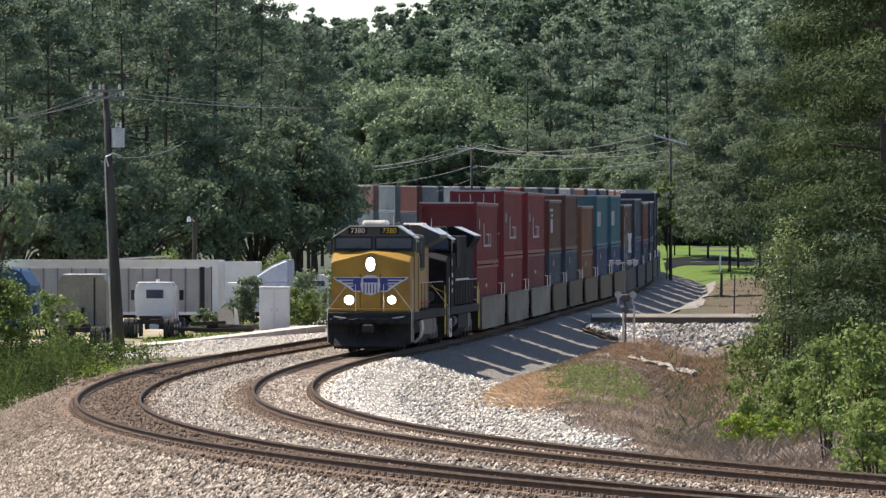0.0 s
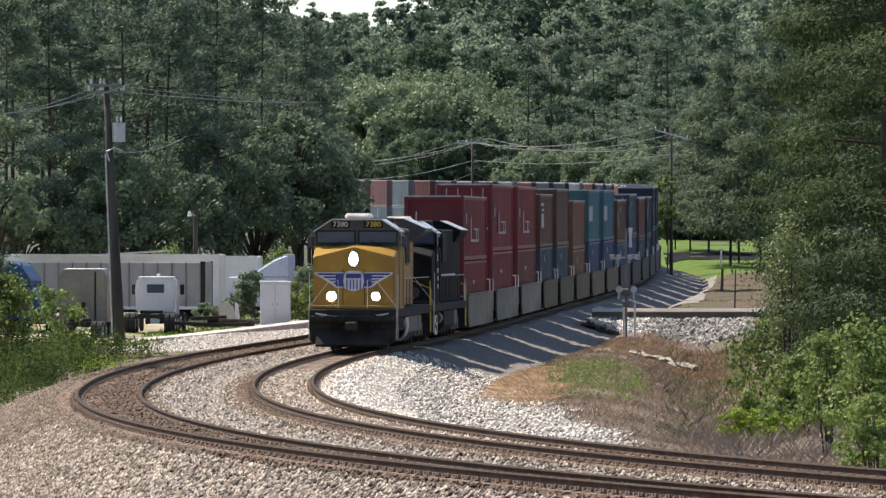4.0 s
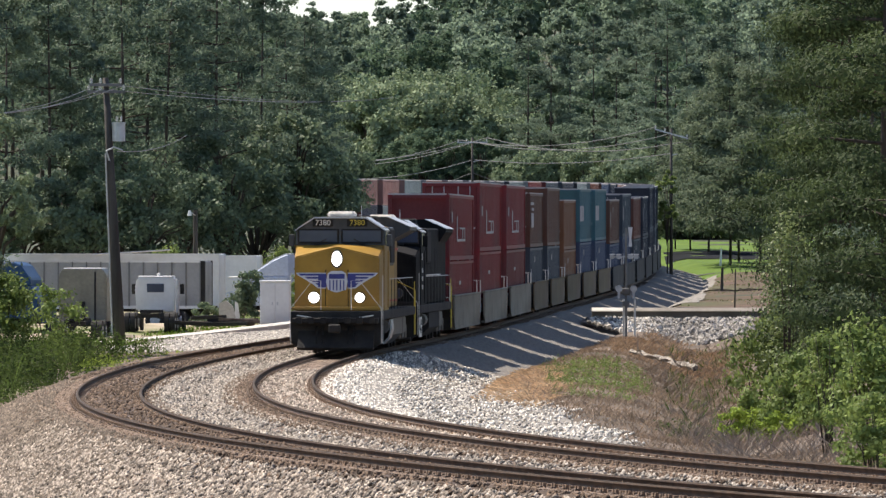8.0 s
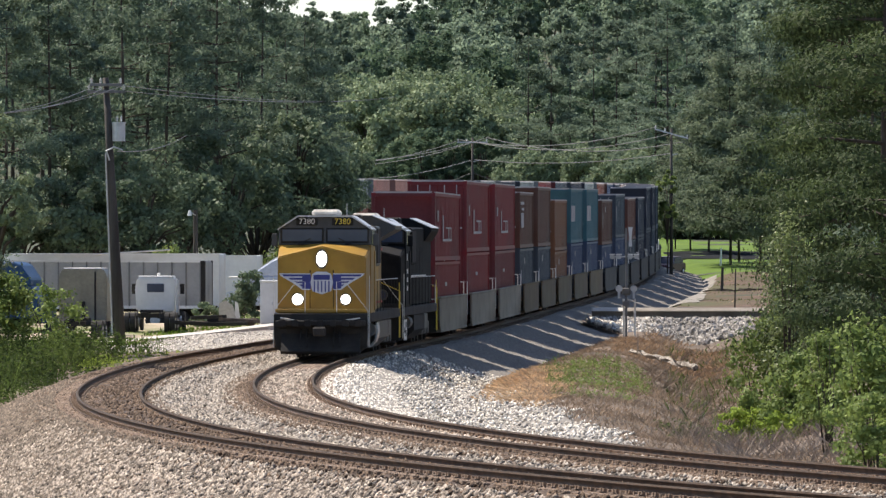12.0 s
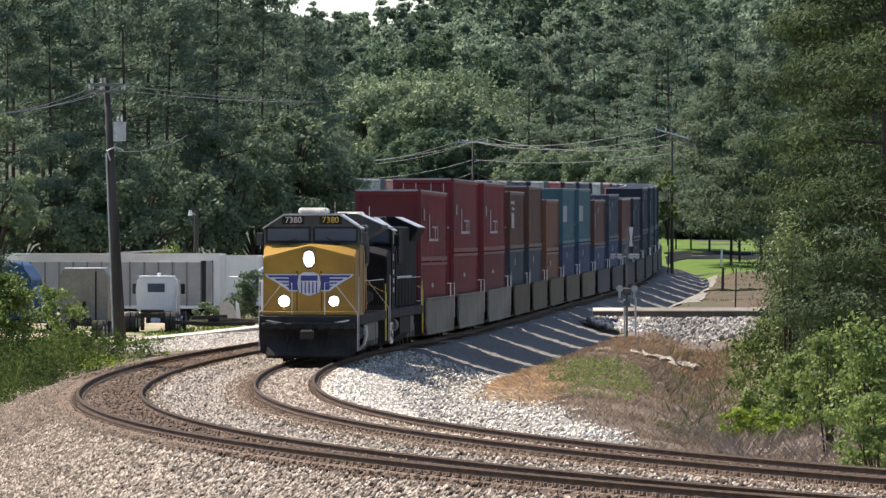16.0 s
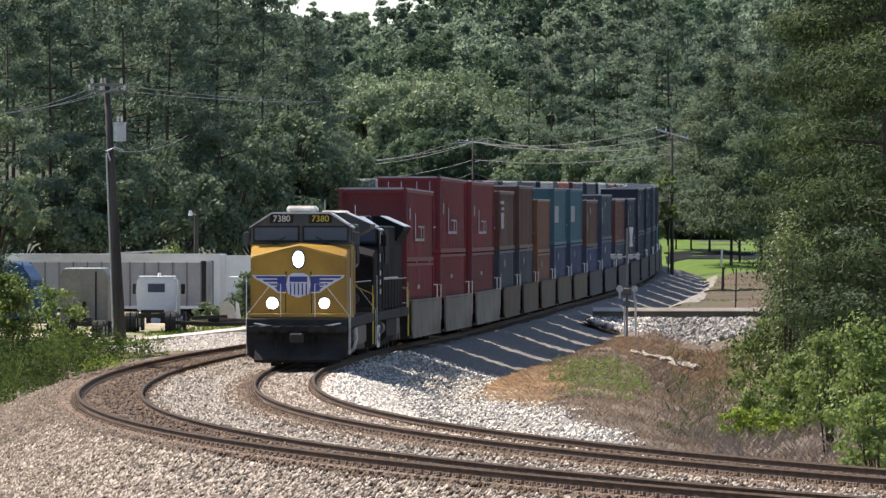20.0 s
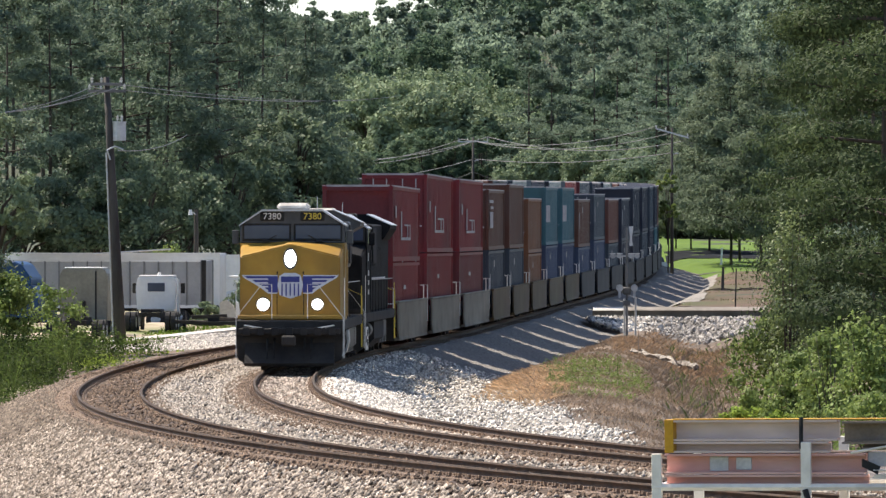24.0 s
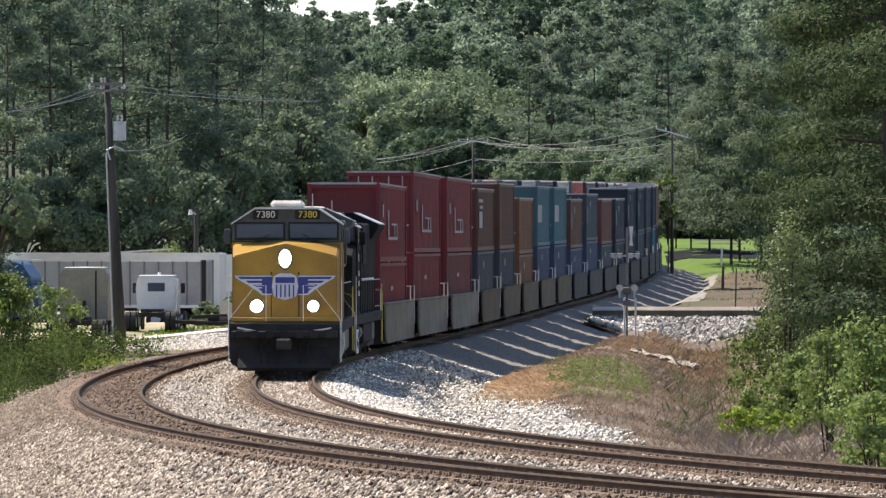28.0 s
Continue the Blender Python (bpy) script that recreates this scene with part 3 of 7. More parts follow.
def broad_arrays(rng, H, R, base, count, clumps=46):
    """A rounded broadleaf: forked trunk and many leaf clumps on an uneven dome."""
    limbs = [([(0, 0, -0.4), (0.1, 0, base), (0.0, 0.1, H * 0.75)], 0.02 * H + 0.06, 0.05)]
    cs, ns = [], []
    hz = (H - base) / 2
    for i in range(clumps):
        d = rng.normal(size=3)
        d[2] = abs(d[2]) * 1.1 - 0.35
        d /= np.linalg.norm(d)
        k = rng.uniform(0.62, 1.08)
        c = np.array([d[0] * R * k, d[1] * R * k, base + hz * 0.9 + d[2] * hz * 1.05 * k])
        if i % 3 == 0:
            limbs.append(([(0, 0, base + 0.3 * hz * rng.random()), tuple(c * np.array([0.5, 0.5, 0.9])), tuple(c)], 0.06 + 0.004 * H, 0.02))
        m = count // clumps
        q = rng.normal(size=(m, 3))
        q /= np.linalg.norm(q, axis=1)[:, None]
        rr = R * rng.uniform(0.16, 0.30)
        cs.append(c + q * rr * rng.random((m, 1)) ** 0.4 * np.array([1, 1, 0.75]))
        ns.append(q + d * 0.7)
    return limbs, np.concatenate(cs), np.concatenate(ns)


def make_tree(kind, seed, H, R, base, leaf, count, leafmat, label, group=""):
    rng = np.random.default_rng(seed)
    limbs, cs, ns = (pine_arrays(rng, H, R, base, leaf, count) if kind == "pine" else broad_arrays(rng, H, R, base, count, max(20, int(count / 110))))
    v, f = leaf_arrays(rng, cs, leaf, 0.3 if kind == "pine" else 0.1, 0.42 if kind == "pine" else 0.7, ns, 0.8 if kind == "pine" else 0.6)
    return as_tree("pine_tree" if kind == "pine" else "broadleaf_tree", limbs, v, f, leafmat, label, group)


def set_tree(src, x, y, turn=0.0, k=1.0, dz=0.0, first=False):
    m = Matrix.Translation((x, y, height(x, y) - 0.1 + dz)) @ Matrix.Rotation(turn, 4, "Z")
    o = src if first else copy_thing(src, m)
    if first:
        o.matrix_basis = m
    o.scale = (k, k, k)
    return o


def blades(name, label, category, rng, x, y, h, w, material, lean=0.35, lift=0.0, patchy=0.0, bend=0.5):
    """Upright bent blades of growth standing on the ground; kind stuff."""
    n = len(x)
    z = land(x, y) + lift
    a = rng.uniform(0, 2 * math.pi, n)
    hh = h * rng.uniform(0.45, 1.25, n)
    hh = hh * (1 - patchy + patchy * 1.6 * (0.5 + bumpy(x * 1.7, y * 0.6, 1.1, 0.5)))
    ww = w * rng.uniform(0.6, 1.4, n)
    lx, ly = rng.normal(size=n) * lean * hh, rng.normal(size=n) * lean * hh
    c, s = np.cos(a) * ww / 2, np.sin(a) * ww / 2
    v = np.stack([np.stack([x - c, y - s, z - 0.05], -1), np.stack([x + c, y + s, z - 0.05], -1), np.stack([x + c * 0.8 + lx * bend, y + s * 0.8 + ly * bend, z + hh * 0.6], -1),
                  np.stack([x + lx, y + ly, z + hh], -1)], 1).reshape(-1, 3)
    f = np.arange(4 * n).reshape(-1, 4)
    o = new(name, bulk(name, v, f, material))
    return tagged(o, label, category, kind="stuff")


def leafy(name, label, rng, x, y, h, leaf, per, material):
    """Leafy weeds: small leaves up unseen stems, thinner towards the top; kind stuff."""
    n = len(x)
    hh = h * rng.uniform(0.5, 1.2, n) * (0.55 + 0.9 * (0.5 + bumpy(x * 1.7, y * 0.6, 1.1, 0.5)))
    t = rng.random((n, per))
    r = (0.05 + 0.16 * h) * (1.1 - 0.7 * t)
    a = rng.uniform(0, 6.28, (n, per))
    z = land(x, y)
    c = np.stack([x[:, None] + r * np.cos(a), y[:, None] + r * np.sin(a), z[:, None] + 0.03 + t * hh[:, None]], -1).reshape(-1, 3)
    v, f = leaf_arrays(rng, c, leaf, 0.35, 0.5)
    o = new(name, bulk(name, v, f, material))
    return tagged(o, label, "weeds", kind="stuff")


def shrub(seed, R, H, leaf, count, leafmat, label, x, y, dz=0.0, stems=7, group="", low=0.12):
    """A many-stemmed bush."""
    rng = np.random.default_rng(seed)
    limbs, cs, ns = [], [], []
    for i in range(stems):
        a, r = rng.uniform(0, 6.28), R * rng.uniform(0.2, 0.9)
        tip = (math.cos(a) * r, math.sin(a) * r, H * rng.uniform(0.6, 1.0))
        limbs.append(([(0.25 * r * math.cos(a), 0.25 * r * math.sin(a), -0.2), (tip[0] * 0.5, tip[1] * 0.5, tip[2] * 0.5), tip], 0.012 + 0.005 * H, 0.006))
    k = max(10, count // 60)
    for i in range(k):
        a, r, z = rng.uniform(0, 6.28), R * rng.random() ** 0.5, H * rng.uniform(low, 0.98)
        r *= math.sqrt(max(0.08, 1 - (z / H * 0.95) ** 2.4))
        c = np.array([math.cos(a) * r, math.sin(a) * r, z])
        m = count // k
        q = rng.normal(size=(m, 3))
        cs.append(c + q * np.array([0.16, 0.16, 0.12]) * (R + H) / 2 * 0.55)
        ns.append(q + c * np.array([1, 1, 0]) / R + np.array([0, 0, 0.4]))
    cs, ns = np.concatenate(cs), np.concatenate(ns)
    cs[:, 2] = np.abs(cs[:, 2])
    v, f = leaf_arrays(rng, cs, leaf, 0.15, 0.7, ns)
    t = thing("bush", label, "bush", group)
    part("stem", limb_mesh(limbs), BARK, t, "", True)
    o = new("foliage", bulk("foliage", v, f, leafmat))
    o.parent = t
    t.matrix_world = Matrix.Translation((x, y, height(x, y) + dz))
    return t


def forest():
    rng = random.Random(11)
    # far woods on the hill: one mass of many crowns
    g = np.random.default_rng(21)
    tv, tf, tn = [], [], 0
    crowns = {HAZELEAF: [], HAZEPINE: [], FARDARK: []}
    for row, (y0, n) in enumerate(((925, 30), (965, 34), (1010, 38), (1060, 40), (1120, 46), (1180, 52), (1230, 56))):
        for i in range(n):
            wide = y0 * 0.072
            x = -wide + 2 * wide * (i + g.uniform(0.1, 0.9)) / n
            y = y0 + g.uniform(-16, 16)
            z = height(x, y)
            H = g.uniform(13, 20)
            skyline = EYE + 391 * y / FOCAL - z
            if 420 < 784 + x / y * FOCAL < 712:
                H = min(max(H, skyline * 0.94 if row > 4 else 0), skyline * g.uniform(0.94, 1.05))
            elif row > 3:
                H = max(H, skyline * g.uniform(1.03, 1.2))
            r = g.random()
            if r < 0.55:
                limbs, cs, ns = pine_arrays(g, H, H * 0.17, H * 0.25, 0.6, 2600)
                kind = HAZEPINE
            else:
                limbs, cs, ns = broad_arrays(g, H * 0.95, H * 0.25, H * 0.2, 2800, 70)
                kind = HAZELEAF if r < 0.8 else FARDARK
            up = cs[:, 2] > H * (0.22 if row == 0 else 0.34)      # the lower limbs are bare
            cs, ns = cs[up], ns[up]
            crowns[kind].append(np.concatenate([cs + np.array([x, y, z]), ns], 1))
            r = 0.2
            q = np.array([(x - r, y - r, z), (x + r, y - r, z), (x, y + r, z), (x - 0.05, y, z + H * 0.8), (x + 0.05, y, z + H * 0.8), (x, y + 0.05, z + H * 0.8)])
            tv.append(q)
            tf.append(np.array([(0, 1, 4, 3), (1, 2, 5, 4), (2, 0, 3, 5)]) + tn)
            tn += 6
    for kind, txt in ((HAZELEAF, "hardwood crowns covering the hill, haze put into their pale green"), (HAZEPINE, "pine crowns covering the hill, haze put into their grey-green"), (FARDARK, "darker green hardwood crowns on the hill")):
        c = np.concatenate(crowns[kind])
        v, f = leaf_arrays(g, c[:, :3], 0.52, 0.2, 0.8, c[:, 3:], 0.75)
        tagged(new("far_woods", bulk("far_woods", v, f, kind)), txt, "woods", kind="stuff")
    o = new("far_trunks", bulk("far_trunks", np.concatenate(tv), np.concatenate(tf), BARK))
    tagged(o, "bare tree trunks inside the hill forest", "woods", kind="stuff")

    # tall pines along the yard
    pines = [make_tree("pine", 100 + i, H, R, b, 0.29, 7500, PINE, "tall dark green pine at the edge of the woods", "pines of the wood edge") for i, (H, R, b) in
             enumerate(((21, 3.6, 6.0), (24, 3.9, 9.0), (19, 3.4, 4.0)))]
    broads = [make_tree("broad", 200 + i, H, R, b, 0.34, 7000, LEAF, "broad green hardwood tree at the edge of the woods", "hardwoods of the wood edge") for i, (H, R, b) in
              enumerate(((12, 4.2, 2.5), (9.5, 3.8, 1.6), (14, 4.6, 3.0)))]
    broads += [make_tree("broad", 210 + i, H, R, b, 0.40, 11000, LEAF2, "rounded pale green hardwood standing behind the railway", "hardwoods behind the train") for i, (H, R, b) in
               enumerate(((12, 4.6, 1.0), (9.5, 4.2, 0.8), (15, 5.4, 1.0)))]
    # far-slope pines: distance haze is put into paler needles
    pines += [make_tree("pine", 110 + i, H, R, b, 0.32, 9500, HAZEPINE, "tall pine on the far slope, haze put into its light green", "pines of the far slope") for i, (H, R, b) in
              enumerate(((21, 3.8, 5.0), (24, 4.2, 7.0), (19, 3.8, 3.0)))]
    broads += [make_tree("broad", 221, 18.5, 4.5, 3.0, 0.45, 9000, FARDARK, "dark green rounded hardwood, low copies coloured for the wood's shade", "dark hardwoods of the hill")]
    used = set()

    def plant(kind, i, x, y, k=1.0, turn=None):
        src = (pines if kind == "p" else broads)[i]
        first = (kind, i) not in used
        used.add((kind, i))
        return set_tree(src, x, y, rng.uniform(0, 6.28) if turn is None else turn, k, 0, first)
    # left wood edge behind the yard
    for u, Y, i, k in ((20, 425, 0, 1.05), (75, 440, 1, 1.0), (120, 420, 2, 1.1), (165, 450, 1, 1.0), (215, 430, 0, 1.1), (262, 445, 1, 1.05), (300, 425, 2, 1.1), (345, 450, 0, 1.05), (385, 440, 1, 0.98),
                       (425, 465, 2, 1.1), (465, 455, 0, 1.0), (505, 480, 1, 0.82), (535, 470, 2, 0.96), (555, 500, 0, 0.86), (40, 480, 1, 1.1), (140, 490, 0, 1.15), (240, 500, 2, 1.3), (330, 505, 1, 1.12), (420, 520, 0, 1.2),
                       (490, 530, 1, 0.85), (548, 540, 2, 1.0), (572, 560, 0, 0.88)):
        plant("p", i, (u - 784) * Y / FOCAL, Y, k)
    for u, Y, i, k in ((30, 412, 1, 0.8), (110, 415, 0, 0.75), (180, 408, 1, 0.8), (250, 412, 2, 0.7), (320, 420, 1, 0.85), (400, 425, 0, 0.85), (455, 440, 1, 0.9), (520, 450, 0, 0.95), (530, 465, 2, 0.8), (560, 520, 0, 0.9),
                       (470, 450, 2, 0.8), (525, 455, 0, 0.85)):
        plant("b", i, (u - 784) * Y / FOCAL, Y, k)
    # rounded hardwoods behind the train
    for u, Y, i, k in ((600, 905, 5, 1.05), (645, 902, 5, 1.15), (700, 898, 5, 1.2), (755, 888, 5, 1.2), (810, 885, 5, 1.17), (862, 880, 5, 1.05), (900, 872, 5, 0.9), (670, 888, 3, 1.35), (730, 878, 4, 1.5), (790, 868, 3, 1.3), (845, 866, 4, 1.4)):
        plant("b", i, (u - 784) * Y / FOCAL, Y, k)
    for u, Y, i, k in ((752, 958, 6, 1.03), (868, 926, 6, 0.98), (712, 966, 6, 0.9), (905, 932, 6, 0.82), (800, 985, 6, 0.95)):
        plant("b", i, (u - 784) * Y / FOCAL, Y, k)
    # pines and hardwoods to the right of the train
    for u, Y, i, k in ((935, 830, 4, 0.95), (975, 840, 3, 1.05), (1010, 845, 5, 1.2), (1050, 830, 4, 1.0), (1090, 820, 3, 1.15), (1125, 800, 4, 1.0), (1160, 760, 4, 1.05), (1182, 740, 4, 1.1), (1215, 800, 3, 1.15),
                       (1255, 810, 5, 1.25), (1300, 800, 4, 1.05), (1345, 790, 3, 1.1), (1390, 780, 5, 1.2), (1440, 770, 4, 1.05), (1490, 760, 3, 1.1), (1540, 750, 5, 1.2)):
        plant("p", i, (u - 784) * Y / FOCAL, Y, k)
    for u, Y, i, k in ((920, 815, 4, 0.8), (955, 815, 3, 0.75), (1000, 815, 4, 0.85), (1045, 800, 3, 0.8), (1090, 780, 4, 0.85), (1140, 750, 3, 0.8), (1190, 790, 4, 0.9), (1240, 800, 3, 0.95), (1320, 790, 4, 1.0), (1400, 780, 3, 0.95)):
        plant("b", i, (u - 784) * Y / FOCAL, Y, k)
    # dense low growth closing the wood behind the track and the lawn
    # the dark crowns (kind 6) put the shade under tall trees into leaf colour
    for u, Y, i, k in ((905, 842, 4, 0.7), (935, 846, 4, 0.85), (975, 866, 6, 0.6), (1010, 870, 6, 0.66), (1045, 866, 6, 0.6), (1080, 862, 6, 0.62), (1112, 856, 6, 0.6), (1145, 850, 6, 0.6), (985, 900, 6, 0.85), (1075, 905, 6, 0.9), (1140, 900, 6, 0.85), (920, 905, 6, 0.85), (650, 850, 6, 0.62), (700, 846, 6, 0.6), (750, 842, 6, 0.62), (800, 840, 6, 0.6), (850, 838, 6, 0.62), (610, 848, 6, 0.6),
                       (1186, 728, 1, 0.75), (1199, 730, 2, 0.5), (1226, 730, 1, 0.7), (1254, 732, 0, 0.6), (1282, 730, 1, 0.75), (1314, 730, 0, 0.6), (1212, 728, 0, 0.7), (1240, 728, 1, 0.8), (1268, 728, 2, 0.6), (1298, 728, 1, 0.8), (1328, 728, 0, 0.7), (1360, 728, 1, 0.85), (1395, 728, 2, 0.65), (1430, 728, 1, 0.8)):
        o = plant("b", i, (u - 784) * Y / FOCAL, Y, k)
        o.location.z -= 2.1 if i < 3 else 0.6


def lawn_trees():
    # spreading conifers over the lawn
    rng = np.random.default_rng(301)
    limbs, cs, ns = pine_arrays(rng, 18.5, 5.4, 3.0, 0.3, 24000, 0.0, 0.6, 0.5)
    limbs[0] = (limbs[0][0], 0.14, 0.02)
    v, f = leaf_arrays(rng, cs, 0.36, 0.2, 0.4, ns)
    a = as_tree("pine_tree", limbs, v, f, PINE2, "spreading dense conifer standing on a mown lawn", "lawn conifers")
    set_tree(a, 24.47, 602, 0.4, 1.0, 0, True)
    for u, Y, k, t in ((1254, 655, 0.85, 2.0), (1222, 668, 0.7, 5.0), (1195, 674, 0.6, 3.0), (1308, 612, 0.9, 4.4), (1345, 580, 0.95, 1.1)):
        set_tree(a, (u - 784) * Y / FOCAL, Y, t, k)
    rng = np.random.default_rng(305)
    limbs, cs, ns = broad_arrays(rng, 9.8, 0.75, 3.2, 2600, 34)
    limbs = [(limbs[0][0], 0.07, 0.02)] + [(q, 0.03, 0.01) for q, _, _ in limbs[1:]]
    v, f = leaf_arrays(rng, cs, 0.2, 0.1, 0.7, ns, 0.6)
    b = as_tree("broadleaf_tree", limbs, v, f, BUSHLEAF, "slender vine-grown young tree beside the far pole")
    set_tree(b, 16.79, 530, 0, 1.0, 0, True)


def right_growth():
    # close dark pines beyond the ditch
    trees = []
    for seed, paint in ((401, DITCHPINE), (402, DITCHPINE)):
        rng = np.random.default_rng(seed)
        limbs, cs, ns = pine_arrays(rng, 19, 4.6, 0.6, 0.2, 42000, 0.25, 0.38, 0.5, 1.5, 0.8, 1.2)
        v, f = leaf_arrays(rng, cs, 0.2, 0.3, 0.36, ns, 0.25)
        trees.append(as_tree("pine_tree", limbs, v, f, paint, "dense layered pine beside the drainage ditch", "pines by the ditch"))
    set_tree(trees[0], 14.74, 235, 0.0, 1.0, 0, True)
    set_tree(trees[1], 15.75, 275, 2.1, 0.95, 0, True)
    for k, u, Y, sc, t in ((0, 1640, 215, 1.0, 3.0), (1, 1455, 330, 0.8, 5.2), (1, 1540, 300, 1.0, 1.0), (1, 1600, 262, 1.0, 4.1)):
        set_tree(trees[k], (u - 784) * Y / FOCAL, Y, t, sc)
    shrub(411, 0.62, 6.3, 0.11, 3000, PALELEAF, "tall pale-leaved sapling clump beside the ditch", 10.85, 222, stems=9)
    shrub(422, 2.3, 5.0, 0.18, 4200, PINE, "dark shaded undergrowth beneath the big pines", 15.47, 270, group="undergrowth")
    shrub(423, 2.2, 4.6, 0.18, 3800, PINE, "dark shaded undergrowth beneath the big pines", 15.19, 240, group="undergrowth")
    shrub(412, 1.4, 3.6, 0.16, 3000, DITCHPINE, "leafy dark green undergrowth below the pines", 12.57, 255, group="undergrowth")
    shrub(413, 1.5, 3.0, 0.15, 3000, BUSHLEAF, "leafy green undergrowth below the pines", 10.64, 235, group="undergrowth")
    shrub(414, 0.9, 3.0, 0.105, 3900, BUSHLEAF, "bright green leafy bush beside the inner rail", 8.40, 138, group="bushes by the rail", low=0.18)
    shrub(415, 0.75, 2.5, 0.105, 3200, BUSHLEAF, "bright green leafy bush beside the inner rail", 8.35, 152, group="bushes by the rail", low=0.24)
    shrub(416, 0.9, 1.7, 0.10, 2800, BUSHLEAF, "bright green leafy bush beside the inner rail", 8.2, 132, group="bushes by the rail", low=0.15)
    shrub(417, 1.0, 1.5, 0.11, 2600, BUSHLEAF, "low rounded bush on the ditch bank", 8.95, 197, group="bushes by the rail")
    shrub(418, 0.9, 1.35, 0.11, 2200, BUSHLEAF, "low rounded bush on the ditch bank", 9.5, 190, group="bushes by the rail")
    shrub(419, 1.3, 2.3, 0.13, 3000, BUSHLEAF, "low rounded bush on the ditch bank", 9.67, 190, group="bushes by the rail")
    shrub(420, 0.95, 0.95, 0.10, 2600, LIMELEAF, "low bright green bramble patch on the bank", 8.25, 192, group="brambles")
    shrub(421, 0.8, 0.8, 0.10, 2000, LIMELEAF, "low bright green bramble patch on the bank", 8.95, 188, group="brambles")


def left_growth():
    a = make_tree("pine", 501, 17, 3.2, 4.4, 0.24, 15000, PINE, "dark pine standing before the truck yard", "pines before the yard")
    set_tree(a, -17.52, 255, 0.0, 1.0, 0, True)
    set_tree(a, -25.39, 410, 2.2, 1.1)
    set_tree(a, -23.21, 415, 4.0, 1.15)
    b = make_tree("broad", 505, 9.5, 1.7, 2.0, 0.17, 4200, LEAF2, "leafy young hardwood with sunlit branches before the yard", "")
    set_tree(b, -14.96, 232, 0, 1.0, 0, True)
    # pine with its trunk left of the view, added to throw shade on the weeds
    set_tree(a, -15.97, 222, 1.2, 0.95)
    shrub(511, 1.1, 3.0, 0.15, 3600, BUSHLEAF, "light green leafy branches in front of the trucks", -16.2, 262, group="yard bushes")
    shrub(512, 1.4, 2.6, 0.15, 1700, BUSHLEAF, "light green leafy branches in front of the trucks", -14.9, 268, group="yard bushes")
    for i, (u, v, Y, R, H, lm) in enumerate(((295, 455, 402, 1.3, 3.9, BUSHLEAF), (490, 475, 412, 1.2, 3.6, BUSHLEAF), (425, 535, 372, 0.95, 2.3, LEAF), (535, 570, 345, 1.2, 2.5, BUSHLEAF), (365, 560, 360, 0.8, 1.2, LEAF2), (590, 560, 360, 1.4, 3.2, LEAF2),
                                             (540, 520, 375, 1.2, 3.0, LEAF2), (440, 540, 385, 1.0, 2.4, LEAF))):
        shrub(520 + i, R, H, 0.2, 1500, lm, "green shrub at the edge of the truck yard", (u - 784) * Y / FOCAL, Y, group="yard bushes")


